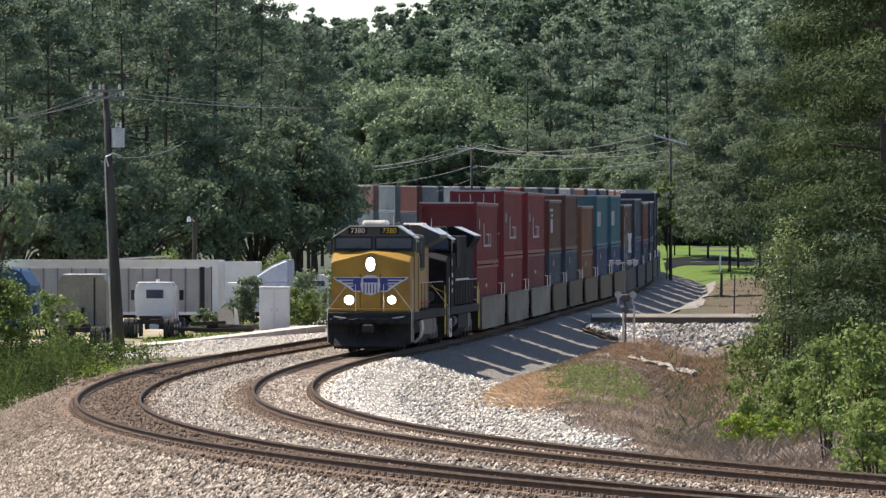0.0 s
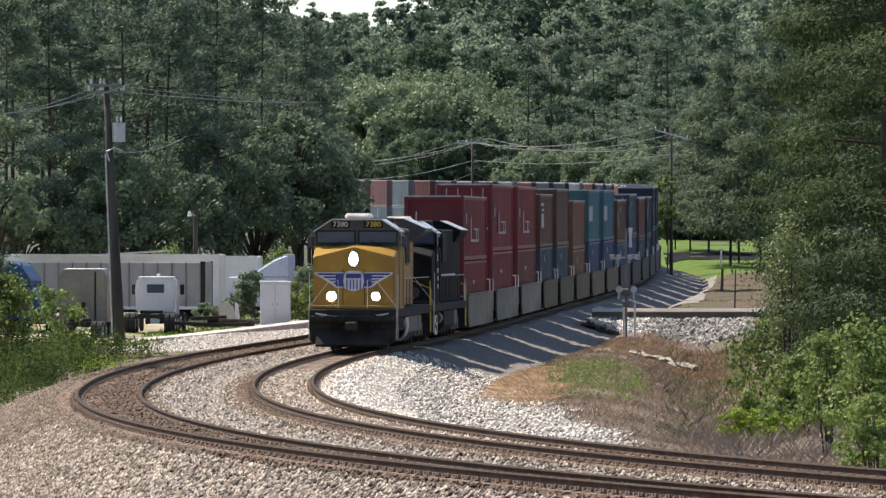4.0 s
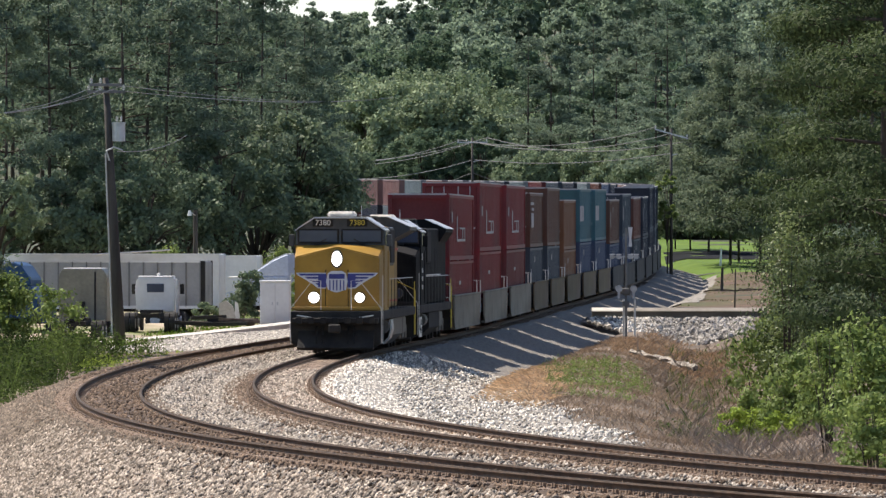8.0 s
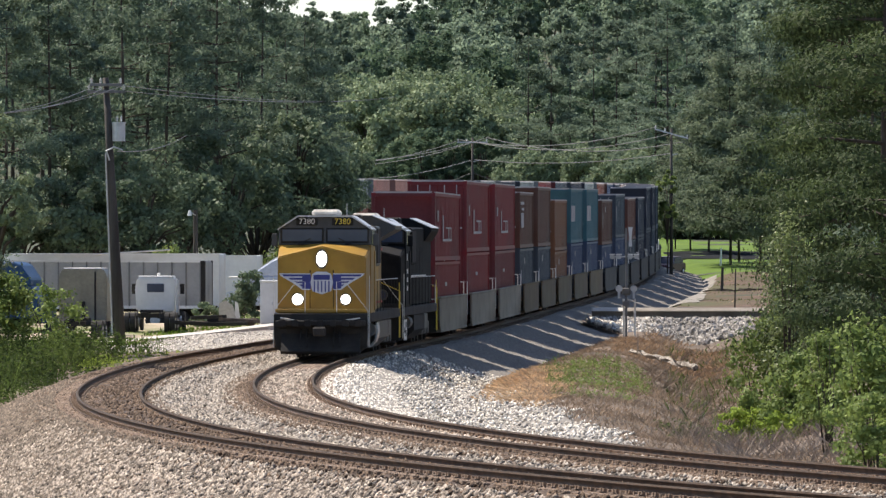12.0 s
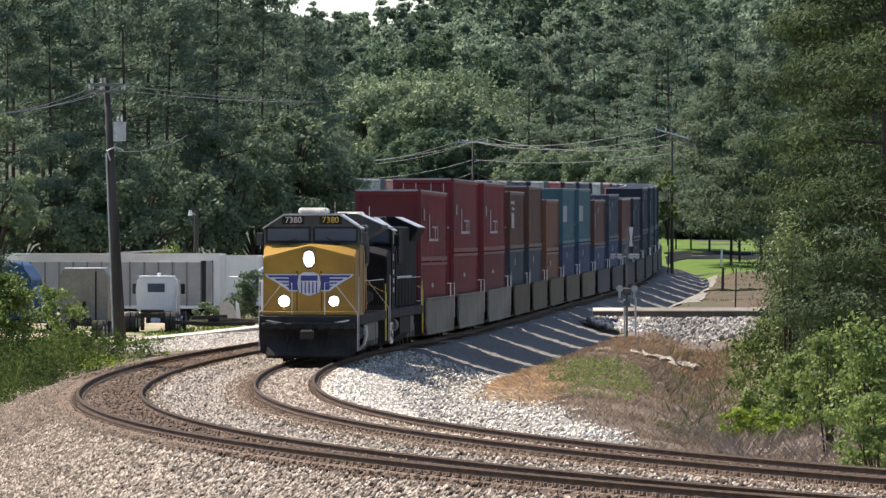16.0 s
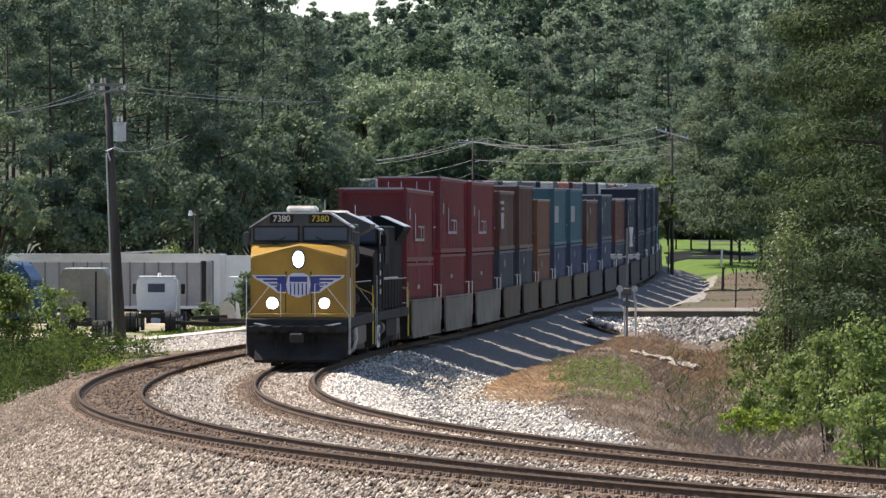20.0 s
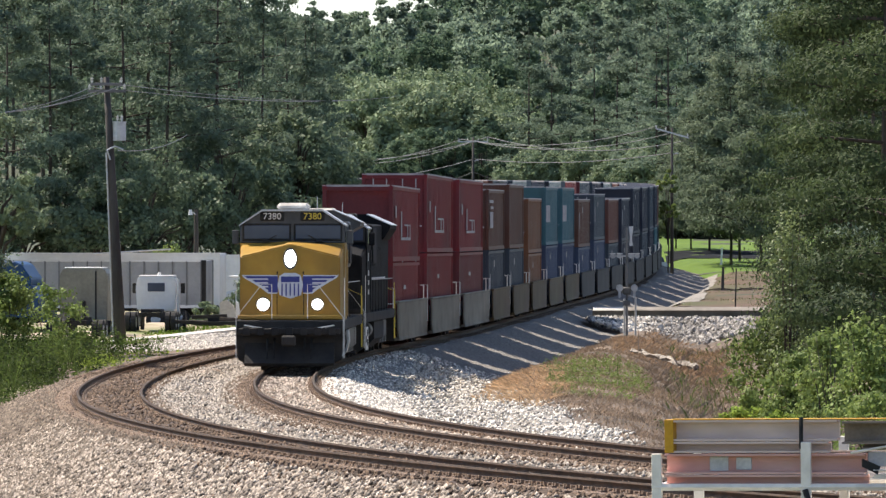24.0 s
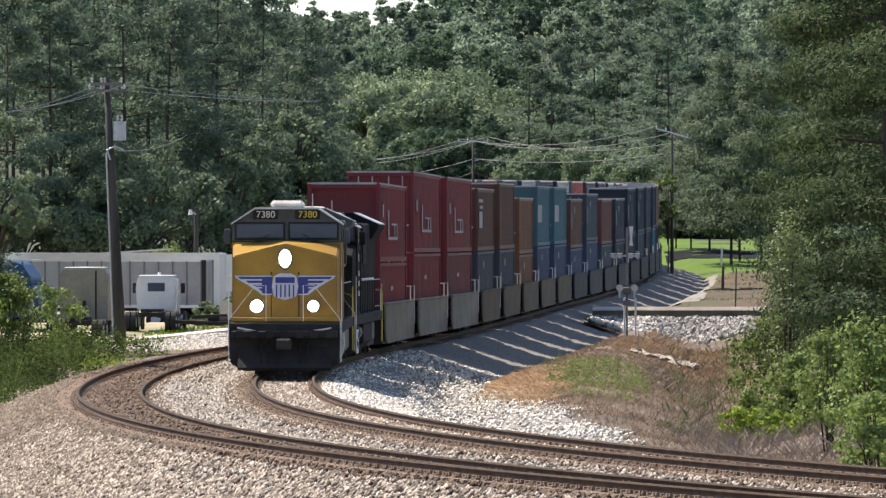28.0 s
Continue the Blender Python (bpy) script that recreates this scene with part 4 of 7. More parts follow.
def undergrowth():
    g = np.random.default_rng(5)

    def scatter(n, x0, x1, y0, y1, test=None):
        x, y = g.uniform(x0, x1, n), g.uniform(y0, y1, n)
        off, _ = nearest(x, y)
        ok = np.ones(n, bool) if test is None else test(x, y, off)
        return x[ok], y[ok]
    px = lambda x, y: 784 + x / y * FOCAL
    def clumps(n, per, r, x0, x1, y0, y1, test):
        """Plants in loose groups, with bare ground between."""
        cx, cy = scatter(n, x0, x1, y0, y1, test)
        k = g.integers(per // 3, per * 2, len(cx))
        x, y = np.repeat(cx, k), np.repeat(cy, k)
        return x + g.normal(size=len(x)) * r, y + g.normal(size=len(x)) * r * 1.5
    # tall green weeds outside the curve
    out = lambda x, y, o: (o < -3.8) & (px(x, y) < 300 + 14 * np.sin(y)) & (px(x, y) > -60)
    x, y = clumps(420, 14, 0.45, -26, -7, 150, 262, out)
    blades("tall_weeds", "tall green grass stalks among leafy weeds beside the outer track", "weeds", g, x, y, 1.1, 0.028, GRASS, 0.16, bend=0.57)
    x, y = clumps(520, 7, 0.45, -26, -7, 150, 262, out)
    leafy("leafy_weeds", "dense leafy dark green weeds beside the outer track", g, x, y, 0.95, 0.11, 30, GRASS)
    x, y = scatter(6000, -26, -7, 140, 262, lambda x, y, o: (o < -2.7) & (px(x, y) < 300) & (px(x, y) > -60))
    leafy("ground_weeds", "low green weeds covering the outer bank", g, x, y, 0.35, 0.09, 16, GRASS)
    # lit zone by the path: its sunlight is put into lime leaf colour
    x, y = clumps(700, 8, 0.4, -20, -6, 175, 258, lambda x, y, o: (o < -2.9) & (px(x, y) < 330) & (px(x, y) > 150) & (y > 205))
    leafy("low_weeds", "low yellow-green weeds by the path, sunlight put into their colour", g, x, y, 0.42, 0.09, 16, LIMELEAF)
    x, y = scatter(9000, -22, -8, 262, 300, lambda x, y, o: (o < -5.5) & (px(x, y) < 325) & (px(x, y) > -40))
    blades("short_weeds", "short yellowish green grass by the path", "weeds", g, x, y, 0.16, 0.03, LAWN, 0.5)
    # dry grass inside the curve
    straw = lambda x, y: np.hypot((px(x, y) - 895 - 0.4 * (y - 225)) / 95, (y - 222) / 38) + bumpy(x * 3, y, 0.5, 0.25) < 1
    x, y = scatter(230000, -2, 8, 150, 280, lambda x, y, o: (o > SPACING + gravel_edge(y) - 0.2 + g.normal(size=len(x)) * 0.25) & straw(x, y))
    blades("dry_grass", "orange-tan dead grass on the inner bank", "dry grass", g, x, y, 0.11, 0.014, STRAW, 1.6)
    x, y = scatter(100000, -3, 14, 112, 340, lambda x, y, o: (o > SPACING + gravel_edge(y) + g.normal(size=len(x)) * 0.3) & (px(x, y) < np.where(y < 165, 1600, 1330)) & ~straw(x, y))
    blades("thin_straw", "thin bleached straw scattered over pinkish earth", "dry grass", g, x, y, 0.13, 0.014, PALESTRAW, 0.8)
    x, y = scatter(3400, -2, 9, 190, 285, lambda x, y, o: (o > SPACING + 5.8) & (np.hypot((px(x, y) - 1055) / 85, (y - 232) / 28) + bumpy(x * 3, y, 0.6, 0.3) < 1))
    leafy("green_patch", "patch of fresh green weeds in the dry grass", g, x, y, 0.34, 0.075, 14, BUSHLEAF)
    x, y = scatter(1400, 3, 12, 160, 210, lambda x, y, o: (o > SPACING + 5.5) & (np.hypot((px(x, y) - 1225) / 60, (y - 186) / 12) + bumpy(x * 3, y, 0.6, 0.3) < 1))
    leafy("green_patch", "small patch of low green weeds on the bank", g, x, y, 0.2, 0.07, 10, GRASS)
    x, y = clumps(420, 12, 0.35, 1, 13, 122, 235, lambda x, y, o: (o > SPACING + gravel_edge(y) - 0.3) & (px(x, y) < 1560) & (px(x, y) > 900))
    blades("dry_brush", "bare pale brown twiggy brush along the ballast", "brush", g, x, y, 0.32, 0.008, PALESTRAW, 0.55, bend=0.585)
    x, y = scatter(26000, 5, 15, 284, 350, lambda x, y, o: (o > SPACING + 5) & (np.hypot((px(x, y) - 1190) / 105, (y - 318) / 32) + bumpy(x * 3, y, 0.5, 0.25) < 1))
    blades("dry_grass", "rust-brown dead grass round the fallen log", "dry grass", g, x, y, 0.16, 0.018, STRAW2, 1.1)
    x, y = clumps(170, 22, 0.4, 4, 12, 122, 215, lambda x, y, o: (o > SPACING + gravel_edge(y) + 0.4) & (px(x, y) > 1210) & (px(x, y) < 1568))
    blades("dead_brambles", "grey-brown tangle of bare dead stems", "brush", g, x, y, 0.5, 0.009, TWIG, 0.7, bend=0.585)
    x, y = scatter(120, 0, 12, 150, 260, lambda x, y, o: (o > SPACING + 5) & (px(x, y) > 900) & (px(x, y) < 1330))
    blades("dead_stalks", "tall dark dead weed stalks on the bank", "brush", g, x, y, 0.7, 0.014, BARK, 0.12, bend=0.58)
    x, y = clumps(260, 18, 0.5, 5, 15, 225, 350, lambda x, y, o: (o > SPACING + 6) & (px(x, y) > 1150) & (px(x, y) < 1340))
    blades("ditch_brush", "grey-brown dead brush along the ditch", "brush", g, x, y, 0.4, 0.014, TWIG, 0.8, bend=0.58)
    x, y = scatter(1600, 6, 15, 200, 345, lambda x, y, o: (px(x, y) > 1180) & (px(x, y) < 1420))
    blades("ditch_weeds", "mixed weeds in the ditch", "weeds", g, x, y, 0.4, 0.05, GRASS, 0.4)
    x, y = clumps(130, 30, 0.8, 8, 24, 375, 540, lambda x, y, o: (o > SPACING + 8.5))
    blades("far_dry_grass", "thin dry grass on the bare earth beyond the crossing", "dry grass", g, x, y, 0.09, 0.02, STRAW2, 0.9)
    x, y = clumps(90, 40, 0.9, 8, 24, 375, 540, lambda x, y, o: (o > SPACING + 6.5))
    blades("far_green_grass", "sparse green grass tufts on the bare earth", "grass", g, x, y, 0.16, 0.03, GRASS, 0.6)
    x, y = scatter(5000, -14, -5, 330, 385, lambda x, y, o: (o < -5) & (px(x, y) < 640))
    blades("yard_weeds", "scattered weeds along the truck yard", "weeds", g, x, y, 0.22, 0.05, LAWN, 0.5)


LIMELEAF = mat("lime_green_leaves", (0.16, 0.23, 0.035), (0.27, 0.35, 0.07), 0.6, 0.8, bscale=9, island=0.4, sub=0.45, spec=0.12)
# distance haze put into the next two leaf colours, paler than LEAF and PINE
HAZELEAF = mat("hazy_far_foliage", (0.16, 0.222, 0.155), (0.238, 0.308, 0.215), 0.06, 0.7, bscale=0.4, island=0.12, sub=0.6, spec=0.08)
HAZEPINE = mat("hazy_pine_needles", (0.122, 0.17, 0.122), (0.188, 0.245, 0.177), 0.06, 0.7, bscale=0.4, island=0.12, sub=0.6, spec=0.08)
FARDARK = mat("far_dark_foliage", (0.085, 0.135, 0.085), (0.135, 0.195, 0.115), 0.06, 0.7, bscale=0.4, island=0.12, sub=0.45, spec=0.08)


# ---- the train ----
MOVING = []     # thing, distance of its middle behind the nose, half the distance between its trucks


def nose_at(t):
    u = (t - 14.0) / 14.0
    return ((0.228 * u + 1.69) * u - 31.328) * u + 156.516


def ride(s, half):
    """Pose of a vehicle whose middle is at s: x to its front (towards the camera), z up, origin on the rail top."""
    a, b = on_line(s - half, SPACING), on_line(s + half, SPACING)
    pa, pb = Vector((a[0], a[1], a[2])), Vector((b[0], b[1], b[2]))
    m = (pa + pb) / 2 + Vector((0, 0, LIFT_B))
    x = (pa - pb).normalized()
    y = Vector((0, 0, 1)).cross(x).normalized()
    z = x.cross(y)
    return Matrix(((x.x, y.x, z.x, m.x), (x.y, y.y, z.y, m.y), (x.z, y.z, z.z, m.z), (0, 0, 0, 1)))


def words(text, size, material, parent, m, label=""):
    cu = bpy.data.curves.new("writing", "FONT")
    cu.body, cu.size, cu.extrude, cu.align_x, cu.align_y = text, size, 0.008, "CENTER", "CENTER"
    tmp = bpy.data.objects.new("writing", cu)
    scene.collection.objects.link(tmp)
    me = bpy.data.meshes.new_from_object(tmp.evaluated_get(bpy.context.evaluated_depsgraph_get()))
    bpy.data.objects.remove(tmp)
    me.materials.clear()
    me.materials.append(material)
    ob = new("number", me)
    ob.parent = parent
    ob.matrix_local = m
    if label:
        ob["label"] = label
    return ob


FACE = Matrix(((0, 0, 1, 0), (1, 0, 0, 0), (0, 1, 0, 0), (0, 0, 0, 1)))    # writing turned to face forward


ROLLING = []


def wheelset(parent, x, r=0.53, roll=True):
    bm = bmesh.new()
    for side in (-1, 1):
        disc(bm, (0, side * 0.78, 0), (0, 1, 0), r, 0.13, 20)
        disc(bm, (0, side * 0.85, 0), (0, 1, 0), r * 0.55, 0.06, 12)
    tube(bm, [(0, -1.05, 0), (0, 1.05, 0)], 0.09, 8)
    w = part("wheelset", bm, GRIME, parent)
    w.location = (x, 0, r)
    if roll:
        ROLLING.append((w, x, r))


def loco_truck(lo, cx, paint):
    """Three-axle truck: side frames with axle boxes and springs over the wheels."""
    bm = bmesh.new()
    for side in (-1, 1):
        y0, y1 = (1.02, 1.2) if side > 0 else (-1.2, -1.02)
        prism(bm, [(cx - 2.4, 0.62), (cx - 2.25, 0.98), (cx + 2.25, 0.98), (cx + 2.4, 0.62), (cx + 2.0, 0.5), (cx - 2.0, 0.5)], "y", y0, y1)
        for k in (-1.9, 0, 1.9):
            box(bm, cx + k - 0.24, cx + k + 0.24, y0 - 0.03, y1 + 0.05, 0.3, 0.78, 0.03)
            for d in (-0.38, 0.38):
                tube(bm, [(cx + k + d, (y0 + y1) / 2, 0.45), (cx + k + d, (y0 + y1) / 2, 0.95)], 0.09, 8)
    tr = part("truck", bm, paint, lo, "three-axle truck frame")
    for k in (-1.9, 0, 1.9):
        wheelset(tr, cx + k)


def loco(lead):
    L = 22.3
    f = L / 2
    lo = thing("locomotive", "yellow and grey diesel freight locomotive with three lit headlights" if lead else "black diesel freight locomotive coupled behind the yellow one", "locomotive", "locomotives")
    paint, upper = (YELLOW, LOCOGREY) if lead else (BLACKP, BLACKP)
    # underframe and pilot
    bm = bmesh.new()
    box(bm, -f + 0.7, f - 1.1, -1.5, 1.5, 1.12, 1.42, 0.02)
    part("deck", bm, GRIME, lo)
    bm = bmesh.new()
    prism(bm, [(-1.5, 1.42), (1.5, 1.42), (1.52, 0.95), (1.45, 0.32), (1.1, 0.12), (-1.1, 0.12), (-1.45, 0.32), (-1.52, 0.95)], "x", f - 1.1, f - 0.72)
    bmesh.ops.bevel(bm, geom=bm.edges[:], offset=0.03, segments=1, affect="EDGES")
    pilot = part("pilot", bm, GRIME, lo, "dark grimy pilot plate")
    bm = bmesh.new()
    prism(bm, [(f - 0.72, 0.78), (f - 0.22, 0.22), (f - 0.3, 0.14), (f - 0.74, 0.14)], "y", -1.25, 1.25)
    part("snow_plough", bm, GRIME, pilot)
    bm = bmesh.new()
    box(bm, f - 0.75, f - 0.28, -1.42, 1.42, 1.02, 1.2, 0.03)
    for k in range(7):
        box(bm, f - 0.28, f - 0.22, -1.3 + k * 0.4, -1.1 + k * 0.4, 1.0, 1.22, 0.01)
    part("anticlimber", bm, GRIME, pilot)
    bm = bmesh.new()
    box(bm, f - 0.75, f + 0.1, -0.13, 0.13, 0.78, 0.98, 0.03)
    box(bm, f + 0.02, f + 0.3, -0.2, 0.2, 0.7, 1.0, 0.05)
    part("coupler", bm, GRIME, pilot)
    bm = bmesh.new()
    for y in (-0.62, -0.42, 0.42, 0.62):
        tube(bm, [(f - 0.7, y, 0.9), (f - 0.35, y, 0.62), (f - 0.28, y, 0.35)], 0.03, 6)
    each("air_hose", bm, RUBBER, pilot)
    bm = bmesh.new()
    for side in (-1, 1):
        for k in range(4):
            box(bm, f - 1.05, f - 0.68, side * 1.28 - 0.2, side * 1.28 + 0.2, 0.36 + k * 0.27, 0.40 + k * 0.27)
    each("corner_step", bm, GRIME, pilot)
    # nose: flat front, top falling from the windscreen to a shallow peaked edge
    bm = bmesh.new()
    xf, xb = f - 1.15, f - 2.75
    fr = [(-1.40, 1.42), (1.40, 1.42), (1.40, 3.20), (0, 3.55), (-1.40, 3.20)]
    bk = [(-1.45, 1.42), (1.45, 1.42), (1.45, 3.54), (0, 3.64), (-1.45, 3.54)]
    a = [bm.verts.new((xf, p[0], p[1])) for p in fr]
    b = [bm.verts.new((xb, p[0], p[1])) for p in bk]
    bm.faces.new(a)
    bm.faces.new(b[::-1])
    for i in range(5):
        j = (i + 1) % 5
        bm.faces.new((a[j], a[i], b[i], b[j]))
    bmesh.ops.recalc_face_normals(bm, faces=bm.faces[:])
    bmesh.ops.bevel(bm, geom=bm.edges[:], offset=0.035, segments=2, affect="EDGES")
    nose = part("nose", bm, paint, lo, "broad flat yellow nose" if lead else "black nose", smooth=False)
    bm = bmesh.new()
    box(bm, xf, xf + 0.022, -0.36, 0.36, 1.5, 2.72, 0.008)
    part("nose_door", bm, paint, nose)
    bm = bmesh.new()
    for y in (-0.365, 0.365):
        box(bm, xf + 0.001, xf + 0.012, y - 0.018, y + 0.018, 1.46, 2.78)
    each("door_seal", bm, BLACKP, nose)
    bm = bmesh.new()
    box(bm, xf - 0.02, xf + 0.3, -1.46, 1.46, 1.44, 1.56, 0.02)
    part("front_step", bm, paint if lead else GRIME, nose, "worn step edge under the nose")
    # headlight in the nose and ditch lights
    for y, z, r, tall in ((0.0, 3.14, 0.15, 1.55), (-0.76, 1.86, 0.16, 1.0), (0.76, 1.86, 0.14, 1.0)):
        bm = bmesh.new()
        disc(bm, (xf + 0.02, y, z), (1, 0, 0), r + 0.05, 0.09, 20)
        for v in bm.verts:
            v.co.z = z + (v.co.z - z) * tall
        h = part("lamp_housing", bm, LOCOGREY, nose)
        bm = bmesh.new()
        disc(bm, (xf + 0.055, y, z), (1, 0, 0), r, 0.06, 20)
        for v in bm.verts:
            v.co.z = z + (v.co.z - z) * tall
        part("headlight", bm, LAMP if lead else DARKGLASS, h, "glowing white headlight lens" if lead else "")
    # emblem: striped shield with wings
    if lead:
        bm = bmesh.new()
        prism(bm, [(-0.3, 2.66), (-0.16, 2.74), (0.16, 2.74), (0.3, 2.66), (0.36, 2.40), (0.3, 2.12), (0, 2.02), (-0.3, 2.12), (-0.36, 2.40)], "x", xf + 0.022, xf + 0.034)
        part("shield", bm, EMBGREY, nose, "silver shield emblem")
        bm = bmesh.new()
        box(bm, xf + 0.03, xf + 0.042, -0.26, 0.26, 2.48, 2.64)
        for k in range(5):
            box(bm, xf + 0.03, xf + 0.042, -0.25 + k * 0.115, -0.21 + k * 0.115, 2.1, 2.44)
        each("shield_stripe", bm, BLUE, nose)
        for side in (-1, 1):
            bm = bmesh.new()
            prism(bm, [(side * 0.3, 2.68), (side * 1.36, 2.68), (side * 1.3, 2.6), (side * 1.02, 2.44), (side * 0.8, 2.3), (side * 0.62, 2.16), (side * 0.36, 2.16)], "x", xf + 0.004, xf + 0.014)
            w = part("wing", bm, EMBGREY, nose, "silver-edged blue wing emblem")
            bm = bmesh.new()
            for z0, z1, y1 in ((2.585, 2.65, 1.28), (2.48, 2.545, 1.06), (2.375, 2.44, 0.88), (2.27, 2.335, 0.72), (2.19, 2.24, 0.6)):
                prism(bm, [(side * 0.34, z0), (side * 0.34, z1), (side * y1, z1), (side * (y1 - 0.08), z0)], "x", xf + 0.012, xf + 0.02)
            box(bm, xf + 0.014, xf + 0.022, min(side * 0.34, side * 0.62), max(side * 0.34, side * 0.62), 2.2, 2.62)
            each("feather", bm, BLUE, w)
    # cab
    bm = bmesh.new()
    prism(bm, [(-1.48, 1.42), (1.48, 1.42), (1.48, 3.58), (-1.48, 3.58)], "x", f - 5.3, f - 2.74)
    part("cab_base", bm, paint, lo)
    bm = bmesh.new()
    prism(bm, [(-1.48, 3.58), (1.48, 3.58), (1.46, 4.14), (0.84, 4.50), (-0.84, 4.50), (-1.46, 4.14)], "x", f - 5.3, f - 2.8)
    bmesh.ops.bevel(bm, geom=bm.edges[:], offset=0.03, segments=1, affect="EDGES")
    cab = part("cab_top", bm, upper, lo, "grey cab top with chamfered roof" if lead else "black cab top")
    # pale edge: the sun's highlight along the chamfer is put into its colour
    bm = bmesh.new()
    prism(bm, [(-1.51, 4.10), (-0.86, 4.53), (0.86, 4.53), (1.51, 4.10), (1.51, 4.06), (0.85, 4.48), (-0.85, 4.48), (-1.51, 4.06)], "x", f - 5.4, f - 2.7)
    part("roof_edge", bm, GALV, cab)
    for y0, y1 in ((-1.36, -0.09), (0.09, 1.36)):
        bm = bmesh.new()
        box(bm, f - 2.83, f - 2.775, y0 - 0.05, y1 + 0.05, 3.64, 4.13, 0.02)
        fr = part("window_frame", bm, RUBBER, cab)
        bm = bmesh.new()
        box(bm, f - 2.80, f - 2.765, y0, y1, 3.70, 4.08, 0.01)
        part("windscreen", bm, DARKGLASS, fr, "tinted windscreen pane")
    bm = bmesh.new()
    for y, d in ((-0.75, 0.3), (0.75, -0.3)):
        tube(bm, [(f - 2.72, y, 3.64), (f - 2.74, y + d, 3.8)], 0.015, 5)
        box(bm, f - 2.75, f - 2.6, y - 0.1, y + 0.1, 3.58, 3.66, 0.02)
    each("wiper", bm, RUBBER, cab)
    for y in (-0.57, 0.57):
        bm = bmesh.new()
        box(bm, f - 2.84, f - 2.765, y - 0.34, y + 0.34, 4.21, 4.45, 0.02)
        nb = part("number_board", bm, RUBBER, cab)
        if lead:
            words("7380", 0.26, HANDWHITE if y < 0 else HANDYEL, nb, Matrix.Translation((f - 2.755, y, 4.33)) @ FACE)
    for side in (-1, 1):
        bm = bmesh.new()
        for x0 in (f - 4.9, f - 3.9):
            box(bm, x0, x0 + 0.8, side * 1.475 - 0.02, side * 1.475 + 0.02, 3.6, 4.08, 0.01)
        part("side_window", bm, DARKGLASS, cab)
        bm = bmesh.new()
        box(bm, f - 3.2, f - 2.95, side * 1.62 - 0.09, side * 1.62 + 0.09, 3.55, 3.95, 0.02)
        part("mirror", bm, upper, cab)
        bm = bmesh.new()
        box(bm, f - 5.25, f - 4.6, side * 1.49 - 0.02, side * 1.49 + 0.02, 1.5, 3.4, 0.01)
        part("cab_door", bm, paint, lo)
    bm = bmesh.new()
    box(bm, f - 4.7, f - 3.2, -0.45, 0.45, 4.50, 4.72, 0.08)
    part("air_conditioner", bm, CREAM, cab, "cream roof air conditioner")
    bm = bmesh.new()
    for k, y in enumerate((-0.1, 0.02, 0.14)):
        tube(bm, [(f - 5.2, y, 4.52), (f - 4.9, y, 4.52)], 0.05, 8, 0.08)
    tube(bm, [(f - 3.0, 0.7, 4.42), (f - 3.0, 0.7, 4.9)], 0.012, 5)
    part("horn_and_aerial", bm, GALV, cab)
    hw = 0.86 if lead else 1.28
    # long hood with doors, roof gear and flared radiator
    bm = bmesh.new()
    box(bm, -f + 1.0, f - 5.3, -hw, hw, 1.42, 4.25, 0.05)
    hood = part("hood", bm, paint if not lead else YELLOW, lo, "long engine hood with doors")
    for side in (-1, 1):
        for k in range(13):
            bm = bmesh.new()
            x0 = -f + 6.2 + k * 0.82
            box(bm, x0, x0 + 0.74, side * (hw + 0.01) - 0.02, side * (hw + 0.01) + 0.02, 1.6, 3.5, 0.01)
            part("hood_door", bm, paint, hood)
    bm = bmesh.new()
    for x0, x1, h in ((f - 7.4, f - 5.6, 0.30), (f - 10.2, f - 8.2, 0.22), (f - 13.6, f - 11.2, 0.16)):
        box(bm, x0, x1, -0.72, 0.72, 4.25, 4.25 + h, 0.04)
    each("roof_hatch", bm, LOCOGREY if lead else BLACKP, hood)
    for side in (-1, 1):
        bm = bmesh.new()
        box(bm, f - 7.6, f - 5.4, side * 1.2 - 0.32, side * 1.2 + 0.32, 2.9, 4.2, 0.04)
        part("blower_duct", bm, LOCOGREY if lead else BLACKP, hood)
        bm = bmesh.new()
        box(bm, f - 7.55, f - 5.45, side * 1.53 - 0.02, side * 1.53 + 0.02, 3.0, 4.1)
        part("intake_grille", bm, GRIME, hood)
    bm = bmesh.new()
    prism(bm, [(-hw - 0.04, 3.75), (hw + 0.04, 3.75), (1.56, 4.12), (1.56, 4.24), (0.75, 4.60), (-0.75, 4.60), (-1.56, 4.24), (-1.56, 4.12)], "x", -f + 0.9, -f + 5.6)
    part("radiator_roof", bm, upper, hood, "flared radiator roof")
    # pale lines put the sun's highlight on the radiator edges into colour
    bm = bmesh.new()
    prism(bm, [(0.77, 4.615), (1.59, 4.255), (1.59, 4.225), (0.77, 4.585)], "x", -f + 0.85, -f + 5.65)
    prism(bm, [(-0.77, 4.615), (-1.59, 4.255), (-1.59, 4.225), (-0.77, 4.585)], "x", -f + 0.85, -f + 5.65)
    each("radiator_edge", bm, GALV, hood)
    bm = bmesh.new()
    box(bm, -f + 6.1, -f + 7.4, -0.5, 0.5, 4.25, 4.62, 0.05)
    part("exhaust_duct", bm, GRIME, hood)
    if lead:
        bm = bmesh.new()
        for z in (1.62, 3.42):
            for side in (-1, 1):
                box(bm, -f + 1.0, f - 5.3, side * 0.885 - 0.008, side * 0.885 + 0.008, z, z + 0.07)
        each("hood_stripe", bm, REDP, hood)
    else:
        bm = bmesh.new()
        for side in (-1, 1):
            for k in range(3):
                box(bm, f - 3.4, f - 2.9, side * 1.515 - 0.006, side * 1.515 + 0.006, 2.0 + k * 0.3, 2.16 + k * 0.3)
